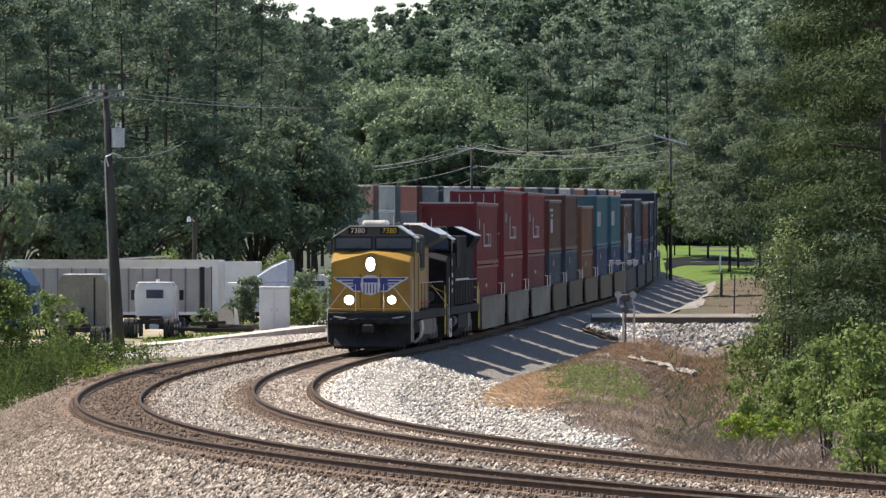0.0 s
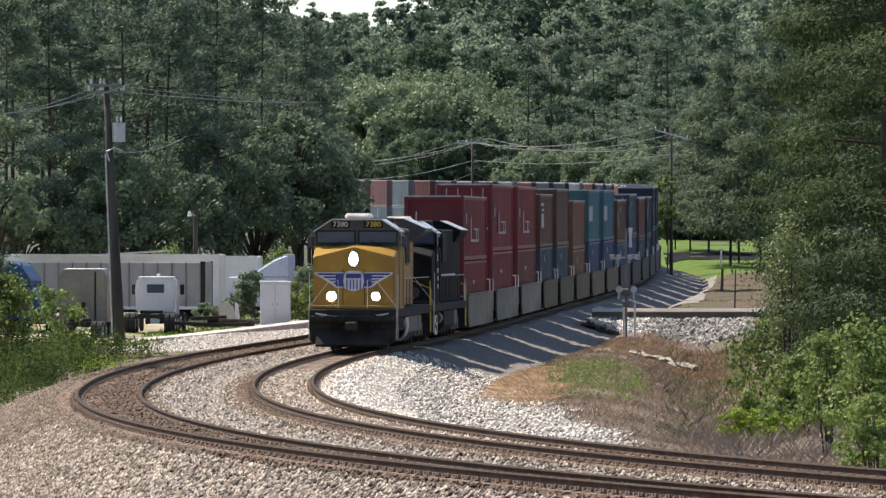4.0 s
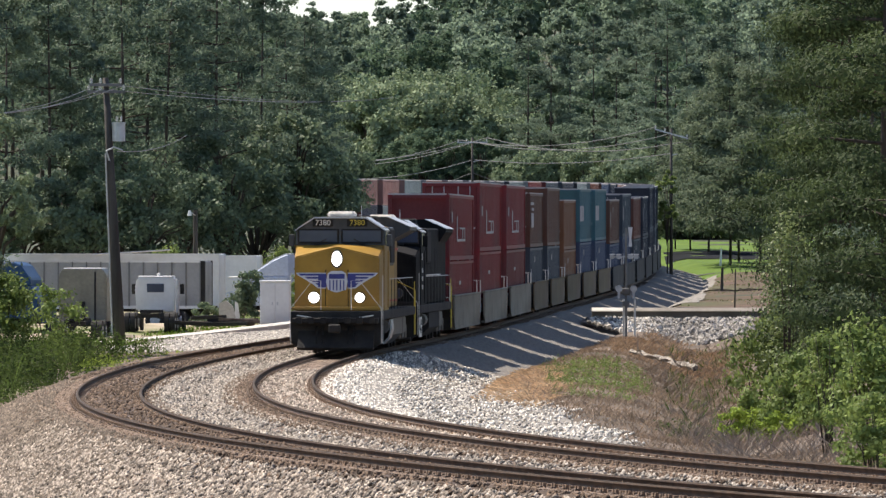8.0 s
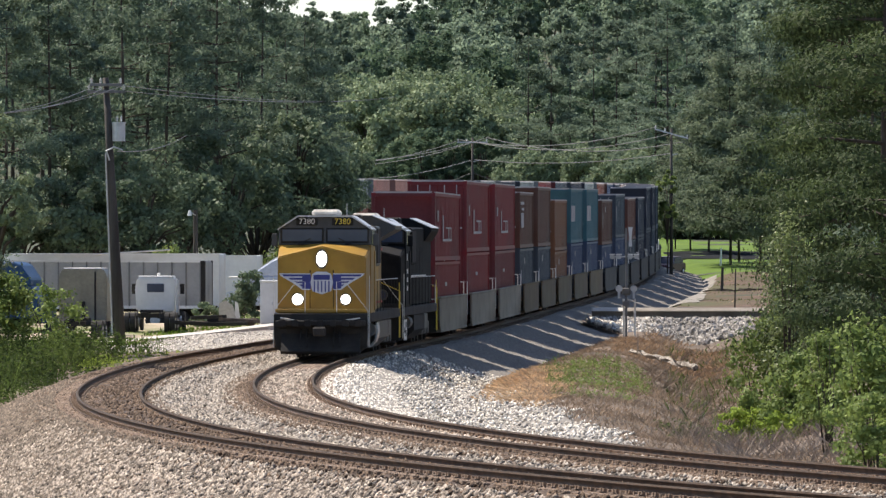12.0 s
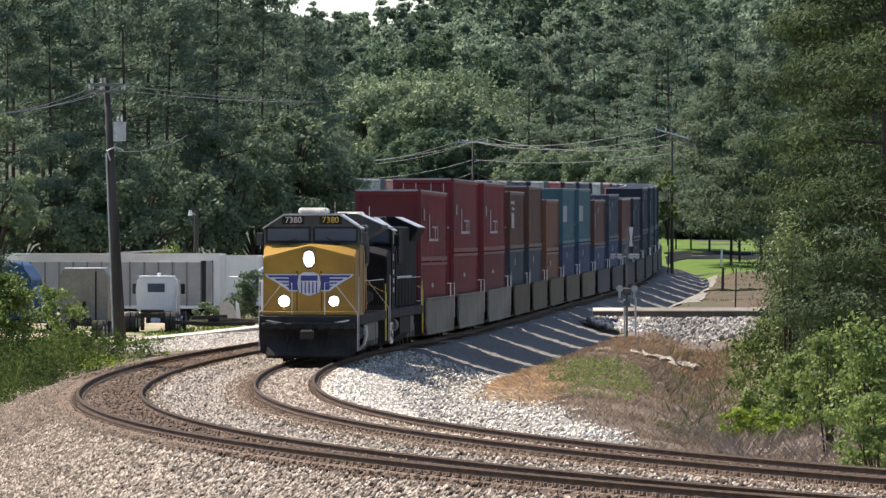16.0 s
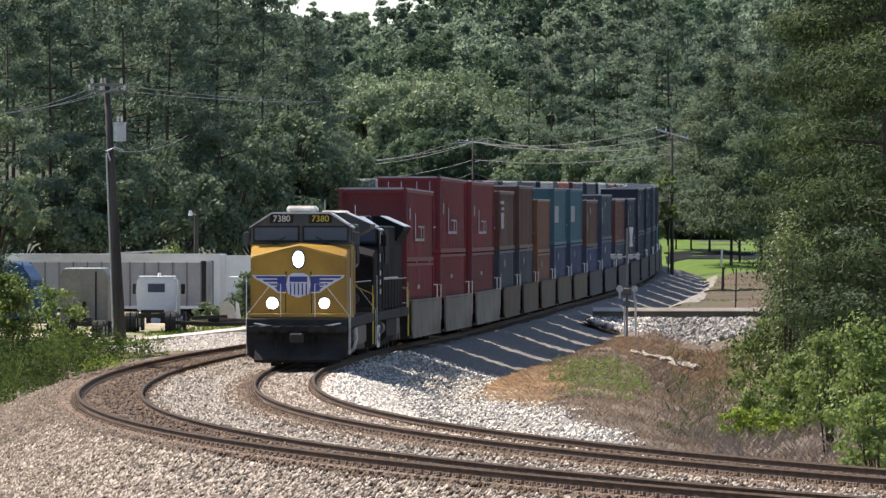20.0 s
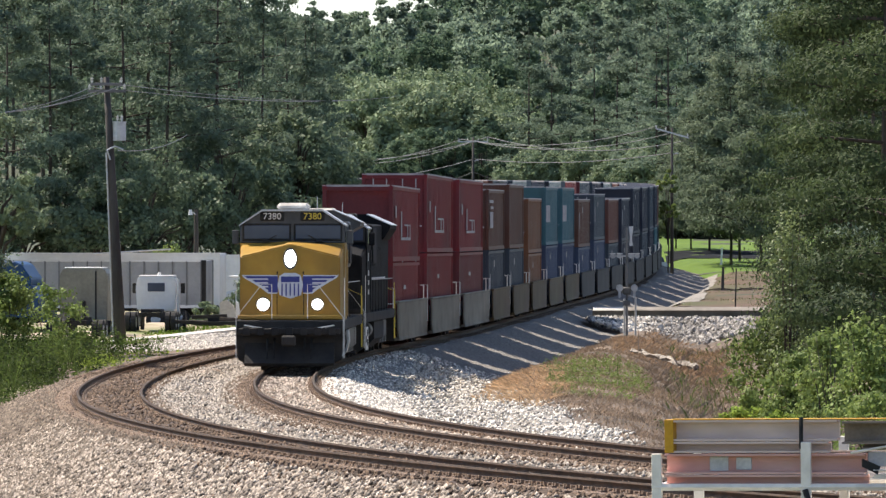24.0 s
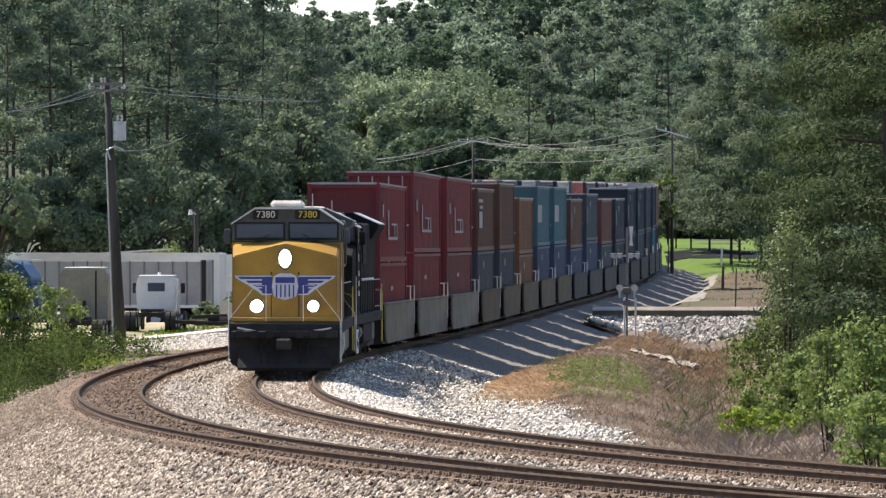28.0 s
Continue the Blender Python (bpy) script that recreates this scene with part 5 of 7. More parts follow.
            box(bm, f - 3.1, f - 2.9, side * 1.515 - 0.006, side * 1.515 + 0.006, 3.05, 3.3)
        each("lettering", bm, HANDWHITE, lo, "white lettering bars")
        for side in (-1, 1):
            bm = bmesh.new()
            y = side * 1.535
            prism(bm, [(f - 2.3, 0.28), (f - 0.8, 0.28), (f - 0.72, 0.6), (f - 0.8, 0.98), (f - 2.3, 1.0), (f - 2.42, 0.62)], "y", y - 0.012, y + 0.012)
            plate = part("step_plate", bm, HANDWHITE, lo, "white-painted step plate with dark step openings")
            bm = bmesh.new()
            for x0, z0 in ((f - 1.95, 0.42), (f - 1.95, 0.72), (f - 1.3, 0.52)):
                box(bm, x0, x0 + 0.42, y + side * 0.014 - 0.006, y + side * 0.014 + 0.006, z0, z0 + 0.2)
            each("step_opening", bm, BLACKP, plate)
            bm = bmesh.new()
            tube(bm, [(f - 5.4, side * 1.5, 2.5), (f - 14.0, side * 1.5, 2.5)], 0.03, 6)
            part("hand_rail", bm, HANDWHITE, lo, "white side handrail")
    # handrails
    for side in (-1, 1):
        y = side * 1.42
        bm = bmesh.new()
        tube(bm, [(-f + 1.0, y, 2.45), (f - 5.5, y, 2.45)], 0.014, 5)
        part("walkway_rail", bm, GALV, lo)
        for k in range(9):
            bm = bmesh.new()
            x0 = -f + 1.2 + k * 1.9
            tube(bm, [(x0, y, 1.42), (x0, y, 2.45)], 0.012, 5)
            part("rail_post", bm, RUBBER, lo)
        bm = bmesh.new()
        tube(bm, [(f - 0.62, side * 1.5, 0.35), (f - 0.62, side * 1.5, 1.5), (f - 0.62, side * 0.78, 2.42), (f - 0.62, side * 0.5, 2.42), (f - 0.7, side * 0.5, 1.45)], 0.011, 6)
        tube(bm, [(f - 1.1, side * 1.52, 0.35), (f - 1.1, side * 1.52, 2.6)], 0.012, 6)
        part("front_handrail", bm, HANDWHITE, lo, "white front handrail")
        bm = bmesh.new()
        tube(bm, [(-f + 0.9, side * 1.48, 0.4), (-f + 0.9, side * 1.48, 2.3)], 0.016, 6)
        tube(bm, [(-f + 0.35, side * 1.48, 0.4), (-f + 0.35, side * 1.48, 2.0), (-f + 0.35, side * 0.6, 2.4)], 0.016, 6)
        part("rear_handrail", bm, HANDYEL, lo, "yellow rear handrail")
        bm = bmesh.new()
        tube(bm, [(f - 0.66, side * 1.0, 1.22), (f - 0.3, side * 1.25, 1.28), (f - 0.3, side * 0.75, 1.2)], 0.02, 6)
        part("grab_iron", bm, HANDWHITE, lo)
    # tank, trucks, ends
    bm = bmesh.new()
    prism(bm, [(-1.45, 1.1), (1.45, 1.1), (1.45, 0.55), (1.1, 0.22), (-1.1, 0.22), (-1.45, 0.55)], "x", -3.0, 3.2)
    part("fuel_tank", bm, LOCOGREY if lead else GRIME, lo)
    bm = bmesh.new()
    for side in (-1, 1):
        tube(bm, [(3.6, side * 1.2, 0.85), (5.0, side * 1.2, 0.85)], 0.24, 12)
        box(bm, -5.2, -3.3, side * 1.25 - 0.2, side * 1.25 + 0.2, 0.55, 1.1, 0.03)
    each("air_reservoir", bm, SILVER, lo, "silver air tanks")
    if lead:
        for side in (-1, 1):
            bm = bmesh.new()
            prism(bm, [(1.47, 1.08), (1.50, 0.75), (1.42, 0.45), (1.22, 0.26), (1.18, 0.30), (1.37, 0.48), (1.44, 0.76), (1.41, 1.08)], "x", 3.1, 4.4)
            for v in bm.verts:
                v.co.y *= side
            bmesh.ops.recalc_face_normals(bm, faces=bm.faces[:])
            part("tank_shield", bm, GALV, lo, "pale curved tank end plate")
    loco_truck(lo, f - 4.0, SILVER)
    loco_truck(lo, -f + 4.0, SILVER)
    bm = bmesh.new()
    box(bm, -f + 0.55, -f + 0.75, -1.48, 1.48, 0.3, 1.42, 0.02)
    box(bm, -f, -f + 0.6, -0.14, 0.14, 0.76, 1.0, 0.03)
    part("rear_plate", bm, GRIME, lo)
    MOVING.append((lo, f if lead else 1.5 * L + 0.1, 6.9))


BOXPAINT = {}
for _nm, _c in (("red", (0.175, 0.013, 0.018)), ("rust", (0.115, 0.034, 0.022)), ("brown", (0.088, 0.034, 0.021)), ("orange", (0.15, 0.06, 0.026)), ("teal", (0.028, 0.10, 0.125)), ("blue", (0.022, 0.042, 0.095)),
                ("navy", (0.012, 0.017, 0.036)), ("steel", (0.028, 0.042, 0.062)), ("grey", (0.15, 0.185, 0.20)), ("pink", (0.22, 0.115, 0.105)), ("maroon", (0.13, 0.016, 0.02))):
    BOXPAINT[_nm] = mat("container_" + _nm, _c, tuple(v * 1.25 + 0.01 for v in _c), 0.8, 0.55, bscale=9, fine=0.18, c3=tuple(v * 0.7 + 0.02 for v in _c), spots=0.15)
BOXMESH = {}
# one pale tone for painted markings and for the sunlit rims of the roofs
FADED_AND_RIM = mat("faded_and_sunlit_rim", (0.34, 0.31, 0.31), (0.48, 0.45, 0.44), 2, 0.7)


def ribbed_shell(L, H):
    """Corrugated steel box: ribs across both sides and the ends."""
    bm = bmesh.new()
    W, d, pitch = 1.18, 0.036, 0.278
    n = int((L - 0.36) / pitch)
    x, prof = -n * pitch / 2, []
    for k in range(n):
        for u, o in ((0.0, 0), (0.26, 0), (0.38, -d), (0.74, -d), (0.86, 0)):
            prof.append((x + (k + u) * pitch, W + o))
    prof.append((x + n * pitch, W))
    ring = [(p[0], p[1]) for p in prof] + [(p[0], -p[1]) for p in prof[::-1]]
    lo = [bm.verts.new((p[0], p[1], 0.14)) for p in ring]
    hi = [bm.verts.new((p[0], p[1], H - 0.10)) for p in ring]
    for i in range(len(ring)):
        j = (i + 1) % len(ring)
        bm.faces.new((lo[i], lo[j], hi[j], hi[i]))
    bm.faces.new(hi)
    bm.faces.new(lo[::-1])
    me = bpy.data.meshes.new("shell")
    bm.to_mesh(me)
    bm.free()
    return me


def frame_mesh(L, H):
    bm = bmesh.new()
    a, w = L / 2, 1.22
    for sx in (-1, 1):
        for sy in (-1, 1):
            box(bm, min(sx * a, sx * (a - 0.16)), max(sx * a, sx * (a - 0.16)), min(sy * w, sy * (w - 0.13)), max(sy * w, sy * (w - 0.13)), 0, H)
        box(bm, min(sx * a, sx * (a - 0.1)), max(sx * a, sx * (a - 0.1)), -w + 0.13, w - 0.13, H - 0.14, H - 0.01)
        box(bm, min(sx * a, sx * (a - 0.1)), max(sx * a, sx * (a - 0.1)), -w + 0.13, w - 0.13, 0.01, 0.15)
    for sy in (-1, 1):
        for z0, z1 in ((0.0, 0.16), (H - 0.11, H - 0.005)):
            box(bm, -a + 0.16, a - 0.16, min(sy * w, sy * (w - 0.07)), max(sy * w, sy * (w - 0.07)), z0, z1)
    me = bpy.data.meshes.new("frame")
    bm.to_mesh(me)
    bm.free()
    return me


def end_door(L, H, sx):
    bm = bmesh.new()
    x = sx * (L / 2 - 0.05)
    for y0, y1 in ((-1.08, -0.01), (0.01, 1.08)):
        box(bm, min(x, x - sx * 0.05), max(x, x - sx * 0.05), y0, y1, 0.16, H - 0.15, 0.012)
    me = bpy.data.meshes.new("door")
    bm.to_mesh(me)
    bm.free()
    return me


def lock_rods(L, H, sx):
    bm = bmesh.new()
    x = sx * (L / 2 - 0.02)
    for y in (-0.8, -0.3, 0.3, 0.8):
        tube(bm, [(x, y, 0.12), (x, y, H - 0.1)], 0.022, 5)
        box(bm, x - 0.03, x + 0.03, y - 0.02, y + 0.22, 0.95, 1.02)
    me = bpy.data.meshes.new("lock_rods")
    bm.to_mesh(me)
    bm.free()
    return me


def corner(L, H):
    bm = bmesh.new()
    box(bm, -0.09, 0.09, -0.083, 0.083, -0.06, 0.06)
    me = bpy.data.meshes.new("corner_casting")
    bm.to_mesh(me)
    bm.free()
    return me


def coloured(kind, L, H, colour, maker, *args):
    key = (kind, L, H, colour) + args
    if key not in BOXMESH:
        base = (kind, L, H) + args
        if base not in BOXMESH:
            BOXMESH[base] = maker(L, H, *args)
        me = BOXMESH[base].copy()
        me.materials.append(BOXPAINT[colour] if colour in BOXPAINT else GALV)
        BOXMESH[key] = me
    return BOXMESH[key]


def container(colour, L, H, z, back, half, detail, emblem):
    words_ = {"red": "deep red", "rust": "rust red", "brown": "dark brown", "orange": "orange-brown", "teal": "teal blue", "blue": "dull blue", "navy": "dark navy", "steel": "slate blue", "grey": "pale grey",
              "pink": "faded pinkish red", "maroon": "dark maroon"}[colour]
    c = thing("shipping_container", "%s corrugated container, %s of two on a well car" % (words_, "upper" if z > 2 else "lower"), "container", "stacked containers")
    off = Matrix.Translation((0, 0, z))

    def put(name, me):
        o = new(name, me)
        o.parent = c
        o.matrix_local = off
        return o
    put("shell", coloured("shell", L, H, colour, ribbed_shell))
    put("frame", coloured("frame", L, H, colour, frame_mesh))
    sx = 1 if detail % 2 else -1
    door = put("door", coloured("door", L, H, colour, end_door, sx))
    if detail < 14:
        r = new("lock_rods", coloured("lock_rods", L, H, "steelwork", lock_rods, sx))
        r.parent = door
        for ax in (-1, 1):
            for ay in (-1, 1):
                for az in (0.059, H - 0.055):
                    o = new("corner_casting", coloured("corner", 1, 1, colour, corner))
                    o.parent = c
                    o.matrix_local = Matrix.Translation((ax * (L / 2 - 0.085), ay * 1.142, z + az))
    if z > 2:
        # rim light along the roof edges, put into added pale strips
        bm = bmesh.new()
        for y in (-1.2, 1.2):
            box(bm, -L / 2 + 0.2, L / 2 - 0.2, y - 0.035, y + 0.035, z + H - 0.004, z + H + 0.05)
        for x in (-L / 2 + 0.06, L / 2 - 0.06):
            box(bm, x - 0.05, x + 0.05, -1.1, 1.1, z + H - 0.008, z + H + 0.06)
        each("roof_rim_strip", bm, FADED_AND_RIM, c, "pale strip on the roof edge, sunlit rim put into colour")
    if emblem:
        for side in (1,):
            bm = bmesh.new()
            y = side * 1.225
            q = lambda x0, x1, z0, z1: box(bm, x0, x1, y - 0.006, y + 0.006, z0 + z, z1 + z)
            s0 = L / 2 - (7.2 if emblem == 1 else 4.9)
            if emblem == 1:
                # outlined two-part mark and a short bar towards the front
                q(s0 + 2.05, s0 + 2.55, 0.86, 1.75)
                q(s0 - 3.0, s0 + 2.55, 0.74, 0.84)
                q(s0 - 2.9, s0 + 0.6, 1.24, 1.30)
                q(s0 - 1.5, s0 - 1.1, 0.84, 1.24)
                q(s0 - 2.9, s0 - 2.6, 0.84, 1.24)
                q(s0 + 5.2, s0 + 5.75, 1.50, 1.92)
            elif emblem == 2:
                q(s0 + 1.4, s0 + 4.2, H - 0.55, H - 0.42)
                q(s0 + 1.4, s0 + 3.4, H - 0.82, H - 0.7)
                q(s0 + 1.6, s0 + 3.8, 0.95, 1.65)
            elif emblem == 3:
                for k in range(4):
                    q(s0 + 0.9 + k * 0.95, s0 + 1.6 + k * 0.95, 1.15, 2.0)
            elif emblem == 5:
                q(s0 + 3.3, s0 + 3.7, 0.35, 0.95)
                q(s0 + 0.9, s0 + 1.2, 0.42, 0.80)
                q(s0 - 0.6, s0 + 1.2, 0.33, 0.41)
                q(s0 - 2.0, s0 - 0.4, 0.56, 0.64)
                q(s0 - 1.2, s0 - 0.9, 0.30, 0.56)
                q(s0 - 2.4, s0 - 1.3, H - 0.95, H - 0.80)
            elif emblem == 4:
                q(s0 + 3.6, s0 + 3.85, 1.0, 1.9)
                q(s0 + 0.6, s0 + 0.9, H - 0.7, H - 0.4)
            each("marking", bm, FADED_AND_RIM, c, "pale painted marking")
    MOVING.append((c, back, half))


def well_parts(w, pitch, paint, n):
    a = pitch / 2
    e = a - 1.55
    for side in (-1, 1):
        bm = bmesh.new()
        y = side * 1.43
        prism(bm, [(-e + 0.3, 0.36), (e - 0.3, 0.36), (e, 0.62), (e, 1.56), (-e, 1.56), (-e, 0.62)], "y", y - 0.03, y + 0.03)
        s = part("side_sill", bm, paint, w)
        bm = bmesh.new()
        box(bm, -e, e, y - 0.10, y + 0.06, 1.56, 1.64, 0.015)
        box(bm, -e + 0.3, e - 0.3, y - 0.12, y + 0.05, 0.28, 0.37, 0.01)
        part("top_chord", bm, paint, s)
    bm = bmesh.new()
    for k in range(4):
        x = -e + 1.0 + k * (2 * e - 2.0) / 3
        box(bm, x - 0.25, x + 0.25, -1.4, 1.4, 0.28, 0.36)
    each("floor_beam", bm, paint, w)
    for sx in (-1, 1):
        bm = bmesh.new()
        box(bm, min(sx * e, sx * (a - 0.35)), max(sx * e, sx * (a - 0.35)), -1.15, 1.15, 0.85, 1.2, 0.02)
        box(bm, min(sx * (a - 0.6), sx * (a + 0.02)), max(sx * (a - 0.6), sx * (a + 0.02)), -0.3, 0.3, 0.8, 1.05)
        ep = part("end_platform", bm, paint, w)
        bm = bmesh.new()
        for side in (-1, 1):
            tube(bm, [(sx * (e + 0.35), side * 1.3, 0.75), (sx * (e + 0.35), side * 1.3, 2.1), (sx * (e + 0.35), side * 0.8, 2.1), (sx * (e + 0.35), side * 0.8, 1.2)], 0.02, 5)
            tube(bm, [(sx * (e + 0.35), side * 1.3, 1.55), (sx * (e + 0.35), side * 0.8, 1.55)], 0.018, 5)
        each("grab_rail", bm, HANDWHITE, ep)


def well_truck(w, x, roll):
    bm = bmesh.new()
    for side in (-1, 1):
        prism(bm, [(x - 1.2, 0.42), (x - 0.9, 0.7), (x - 0.4, 0.78), (x + 0.4, 0.78), (x + 0.9, 0.7), (x + 1.2, 0.42), (x + 0.5, 0.28), (x - 0.5, 0.28)], "y", side * 1.0 - 0.08, side * 1.0 + 0.08)
    t = part("truck", bm, GRIME, w)
    for d in (-0.89, 0.89):
        wheelset(t, x + d, 0.46, roll)


WELLPAINT = [mat("well_grey", (0.16, 0.145, 0.112), (0.25, 0.228, 0.18), 0.8, 0.7, bscale=9, c3=(0.10, 0.08, 0.06), spots=0.25, stretch=(0.6, 1, 1.5)),
             mat("well_ochre", (0.085, 0.064, 0.032), (0.13, 0.098, 0.052), 0.8, 0.75, bscale=9, c3=(0.10, 0.07, 0.045), spots=0.25),
             mat("well_dark", (0.028, 0.027, 0.027), (0.055, 0.052, 0.05), 0.8, 0.75, bscale=9)]


def train():
    loco(True)
    loco(False)
    LOW, HIGH = 2.59, 2.895
    # colour below, its height, colour above, its height, emblem above
    first = [("red", LOW, "red", LOW, 1), ("red", HIGH, "red", HIGH, 1), ("maroon", HIGH, "red", HIGH, 1),
             ("steel", HIGH, "brown", LOW, 2), ("steel", HIGH, "brown", HIGH, 0), ("orange", LOW, "orange", LOW, 0), ("blue", HIGH, "teal", HIGH, 3), ("blue", HIGH, "teal", HIGH, 3),
             ("blue", LOW, "brown", LOW, 4), ("blue", HIGH, "steel", LOW, 4), ("steel", LOW, "rust", LOW, 0), ("navy", LOW, "navy", LOW, 4), ("navy", HIGH, "navy", HIGH, 4), ("steel", HIGH, "navy", HIGH, 4),
             ("navy", HIGH, "steel", HIGH, 0), ("teal", HIGH, "navy", HIGH, 0), ("navy", HIGH, "pink", HIGH, 0), ("rust", HIGH, "pink", HIGH, 0)]
    rest = ["navy", "blue", "rust", "grey", "navy", "steel", "maroon", "grey", "navy", "grey", "steel", "rust", "grey", "pink", "pink", "grey", "grey", "pink", "steel", "grey", "pink", "grey"]
    s = 44.9
    for n in range(38):
        wide = n < 3
        pitch = 20.6 if wide else 16.46
        paint = 0 if n < 3 else 1 if n < 8 else 2
        w = thing("well_car", ("weathered grey", "dirty ochre", "dark grey")[paint] + " articulated steel well car carrying stacked containers", "well car", "well cars of the train")
        well_parts(w, pitch, WELLPAINT[paint], n)
        well_truck(w, -pitch / 2, n < 8)
        if n in (0, 3, 8):
            well_truck(w, pitch / 2 - 1.2, n < 8)
        mid = s + pitch / 2
        MOVING.append((w, mid, pitch / 2))
        if n < len(first):
            c0, h0, c1, h1, em = first[n]
        else:
            c0, c1 = rest[(n * 7) % len(rest)], rest[(n - len(first)) % len(rest)]
            h0 = h1 = HIGH
            em = 0
        L = 16.15 if wide else 12.19
        container(c0, L, h0, 0.37, mid, pitch / 2, n, 5 if n < 3 else 4 if n < 12 else 0)
        container(c1, L, h1, 0.37 + h0 + 0.05, mid, pitch / 2, n, em)
        s += pitch


def motions():
    for ob, back, half in MOVING:
        walk(ob, [(t, ride(nose_at(t) + back, half)) for t in (0, 2, 4, 6, 8, 10, 12, 14, 16, 18, 20, 22, 24, 26, 28)])
    for ob, x, r in ROLLING:
        walk(ob, [(k / 4, Matrix.Translation((x, 0, r)) @ Matrix.Rotation((nose_at(0) - nose_at(k / 4)) / r, 4, "Y")) for k in range(113)])
    for ob, rows in DRIVEN:
        walk(ob, rows)


# ---- ground sheets laid over the earth ----
def drape(name, label, category, p00, p10, p11, p01, nx, ny, material, lift=0.05, ragged=0.0, kind="structure"):
    """A sheet between four plan corners that follows the land; ragged edges where it is loose material."""
    u, v = np.meshgrid(np.linspace(0, 1, nx), np.linspace(0, 1, ny), indexing="ij")
    c = lambda k: p00[k] * (1 - u) * (1 - v) + p10[k] * u * (1 - v) + p11[k] * u * v + p01[k] * (1 - u) * v
    x, y = c(0), c(1)
    if ragged:
        x = x + bumpy(x * 3, y * 0.8, 1.3, ragged)
        y = y + bumpy(y, x * 2, 0.9, ragged * 4)
    z = land(x.ravel(), y.ravel()).reshape(x.shape) + lift
    i, j = np.meshgrid(np.arange(nx - 1), np.arange(ny - 1), indexing="ij")
    f = np.stack([i * ny + j, (i + 1) * ny + j, (i + 1) * ny + j + 1, i * ny + j + 1], -1).reshape(-1, 4)
    o = new(name, bulk(name, np.stack([x, y, z], -1).reshape(-1, 3), f, material, True))
    return tagged(o, label, category, kind=kind)


def sheets():
    drape("lawn", "bright mown green lawn rising behind the track", "lawn", (16.31, 535), (30.64, 535), (45.82, 800), (20.22, 800), 40, 50, LAWN, 0.06, 0.3)
    drape("side_road", "narrow grey road across the lawn", "road", (12.63, 572), (37.34, 572), (37.86, 580), (12.81, 580), 30, 4, ASPHALT, 0.10)
    # dark sheet laid as a drive, standing for the trees' shade on the lawn
    drape("drive_shade_band", "dark drive band on the lawn, tree shade put into its colour", "road", (19.8, 626), (36.0, 626), (38.0, 664), (20.6, 664), 30, 8, SHADETAR, 0.10)
    drape("bare_earth", "bare reddish brown earth beside the far track", "earth", (12.58, 378), (19.84, 378), (27.07, 532), (19.07, 532), 24, 40, EARTH, 0.05, 0.3)
    drape("far_shoulder", "pale gravel shoulder of the far track", "gravel", (10.6, 392), (14.3, 392), (21.3, 548), (17.6, 548), 24, 60, BALLAST2, 0.09, 0.25)
    drape("yard_gravel", "pale gravel apron beside the outer track", "gravel", (-10.75, 272), (-8.26, 262), (-5.08, 345), (-6.31, 352), 24, 30, BALLAST2, 0.06, 0.3)
    drape("yard_dirt", "sandy dirt of the truck yard", "earth", (-20.26, 300), (-6.18, 345), (-7.53, 420), (-28.36, 420), 40, 30, SAND, 0.04, 0.5)
    drape("near_road", "asphalt road below the camera", "road", (24.0, 41.0), (28.0, 47.0), (-36.0, 104.0), (-40.0, 97.0), 50, 8, ASPHALT, 0.06)
    drape("crossing_road", "asphalt road over the level crossing", "road", (-9.0, 372), (17.0, 370.5), (17.0, 376), (-9.0, 378), 30, 8, ASPHALT, 0.10)


EARTH = mat("red_earth", (0.06, 0.036, 0.024), (0.115, 0.072, 0.046), 0.4, 0.95, bscale=5, c3=(0.07, 0.072, 0.03), spots=0.35, bump=0.03)
SAND = mat("sandy_dirt", (0.30, 0.24, 0.17), (0.42, 0.35, 0.26), 0.4, 0.95, bscale=5, c3=(0.13, 0.16, 0.05), spots=0.35, bump=0.03)
TRAILERGREY = mat("trailer_aluminium", (0.27, 0.275, 0.28), (0.38, 0.385, 0.39), 0.7, 0.55, metal=0.15, bscale=7, fine=0.12, c3=(0.34, 0.34, 0.33), spots=0.2)
DULLSTONE = mat("dull_concrete", (0.15, 0.135, 0.115), (0.24, 0.215, 0.185), 0.9, 0.9, bscale=12)
RIBGREY = mat("dull_trailer_post", (0.13, 0.13, 0.13), (0.19, 0.19, 0.19), 0.7, 0.6, bscale=9)
KHAKI = mat("khaki_cab_paint", (0.20, 0.19, 0.15), (0.27, 0.26, 0.21), 0.8, 0.5, bscale=7)
DRIFTWOOD = mat("bleached_wood", (0.05, 0.04, 0.032), (0.44, 0.40, 0.35), 5, 0.9, bscale=12, fine=0.5)
BLUECAB = mat("blue_cab_paint", (0.015, 0.052, 0.13), (0.022, 0.07, 0.165), 0.8, 0.4, bscale=7)
CASE = mat("orange_yellow_plastic", (0.52, 0.25, 0.012), (0.66, 0.36, 0.03), 2, 0.5)
PALEBLUE = mat("pale_blue_paint", (0.42, 0.48, 0.60), (0.50, 0.56, 0.68), 0.8, 0.4, bscale=7)


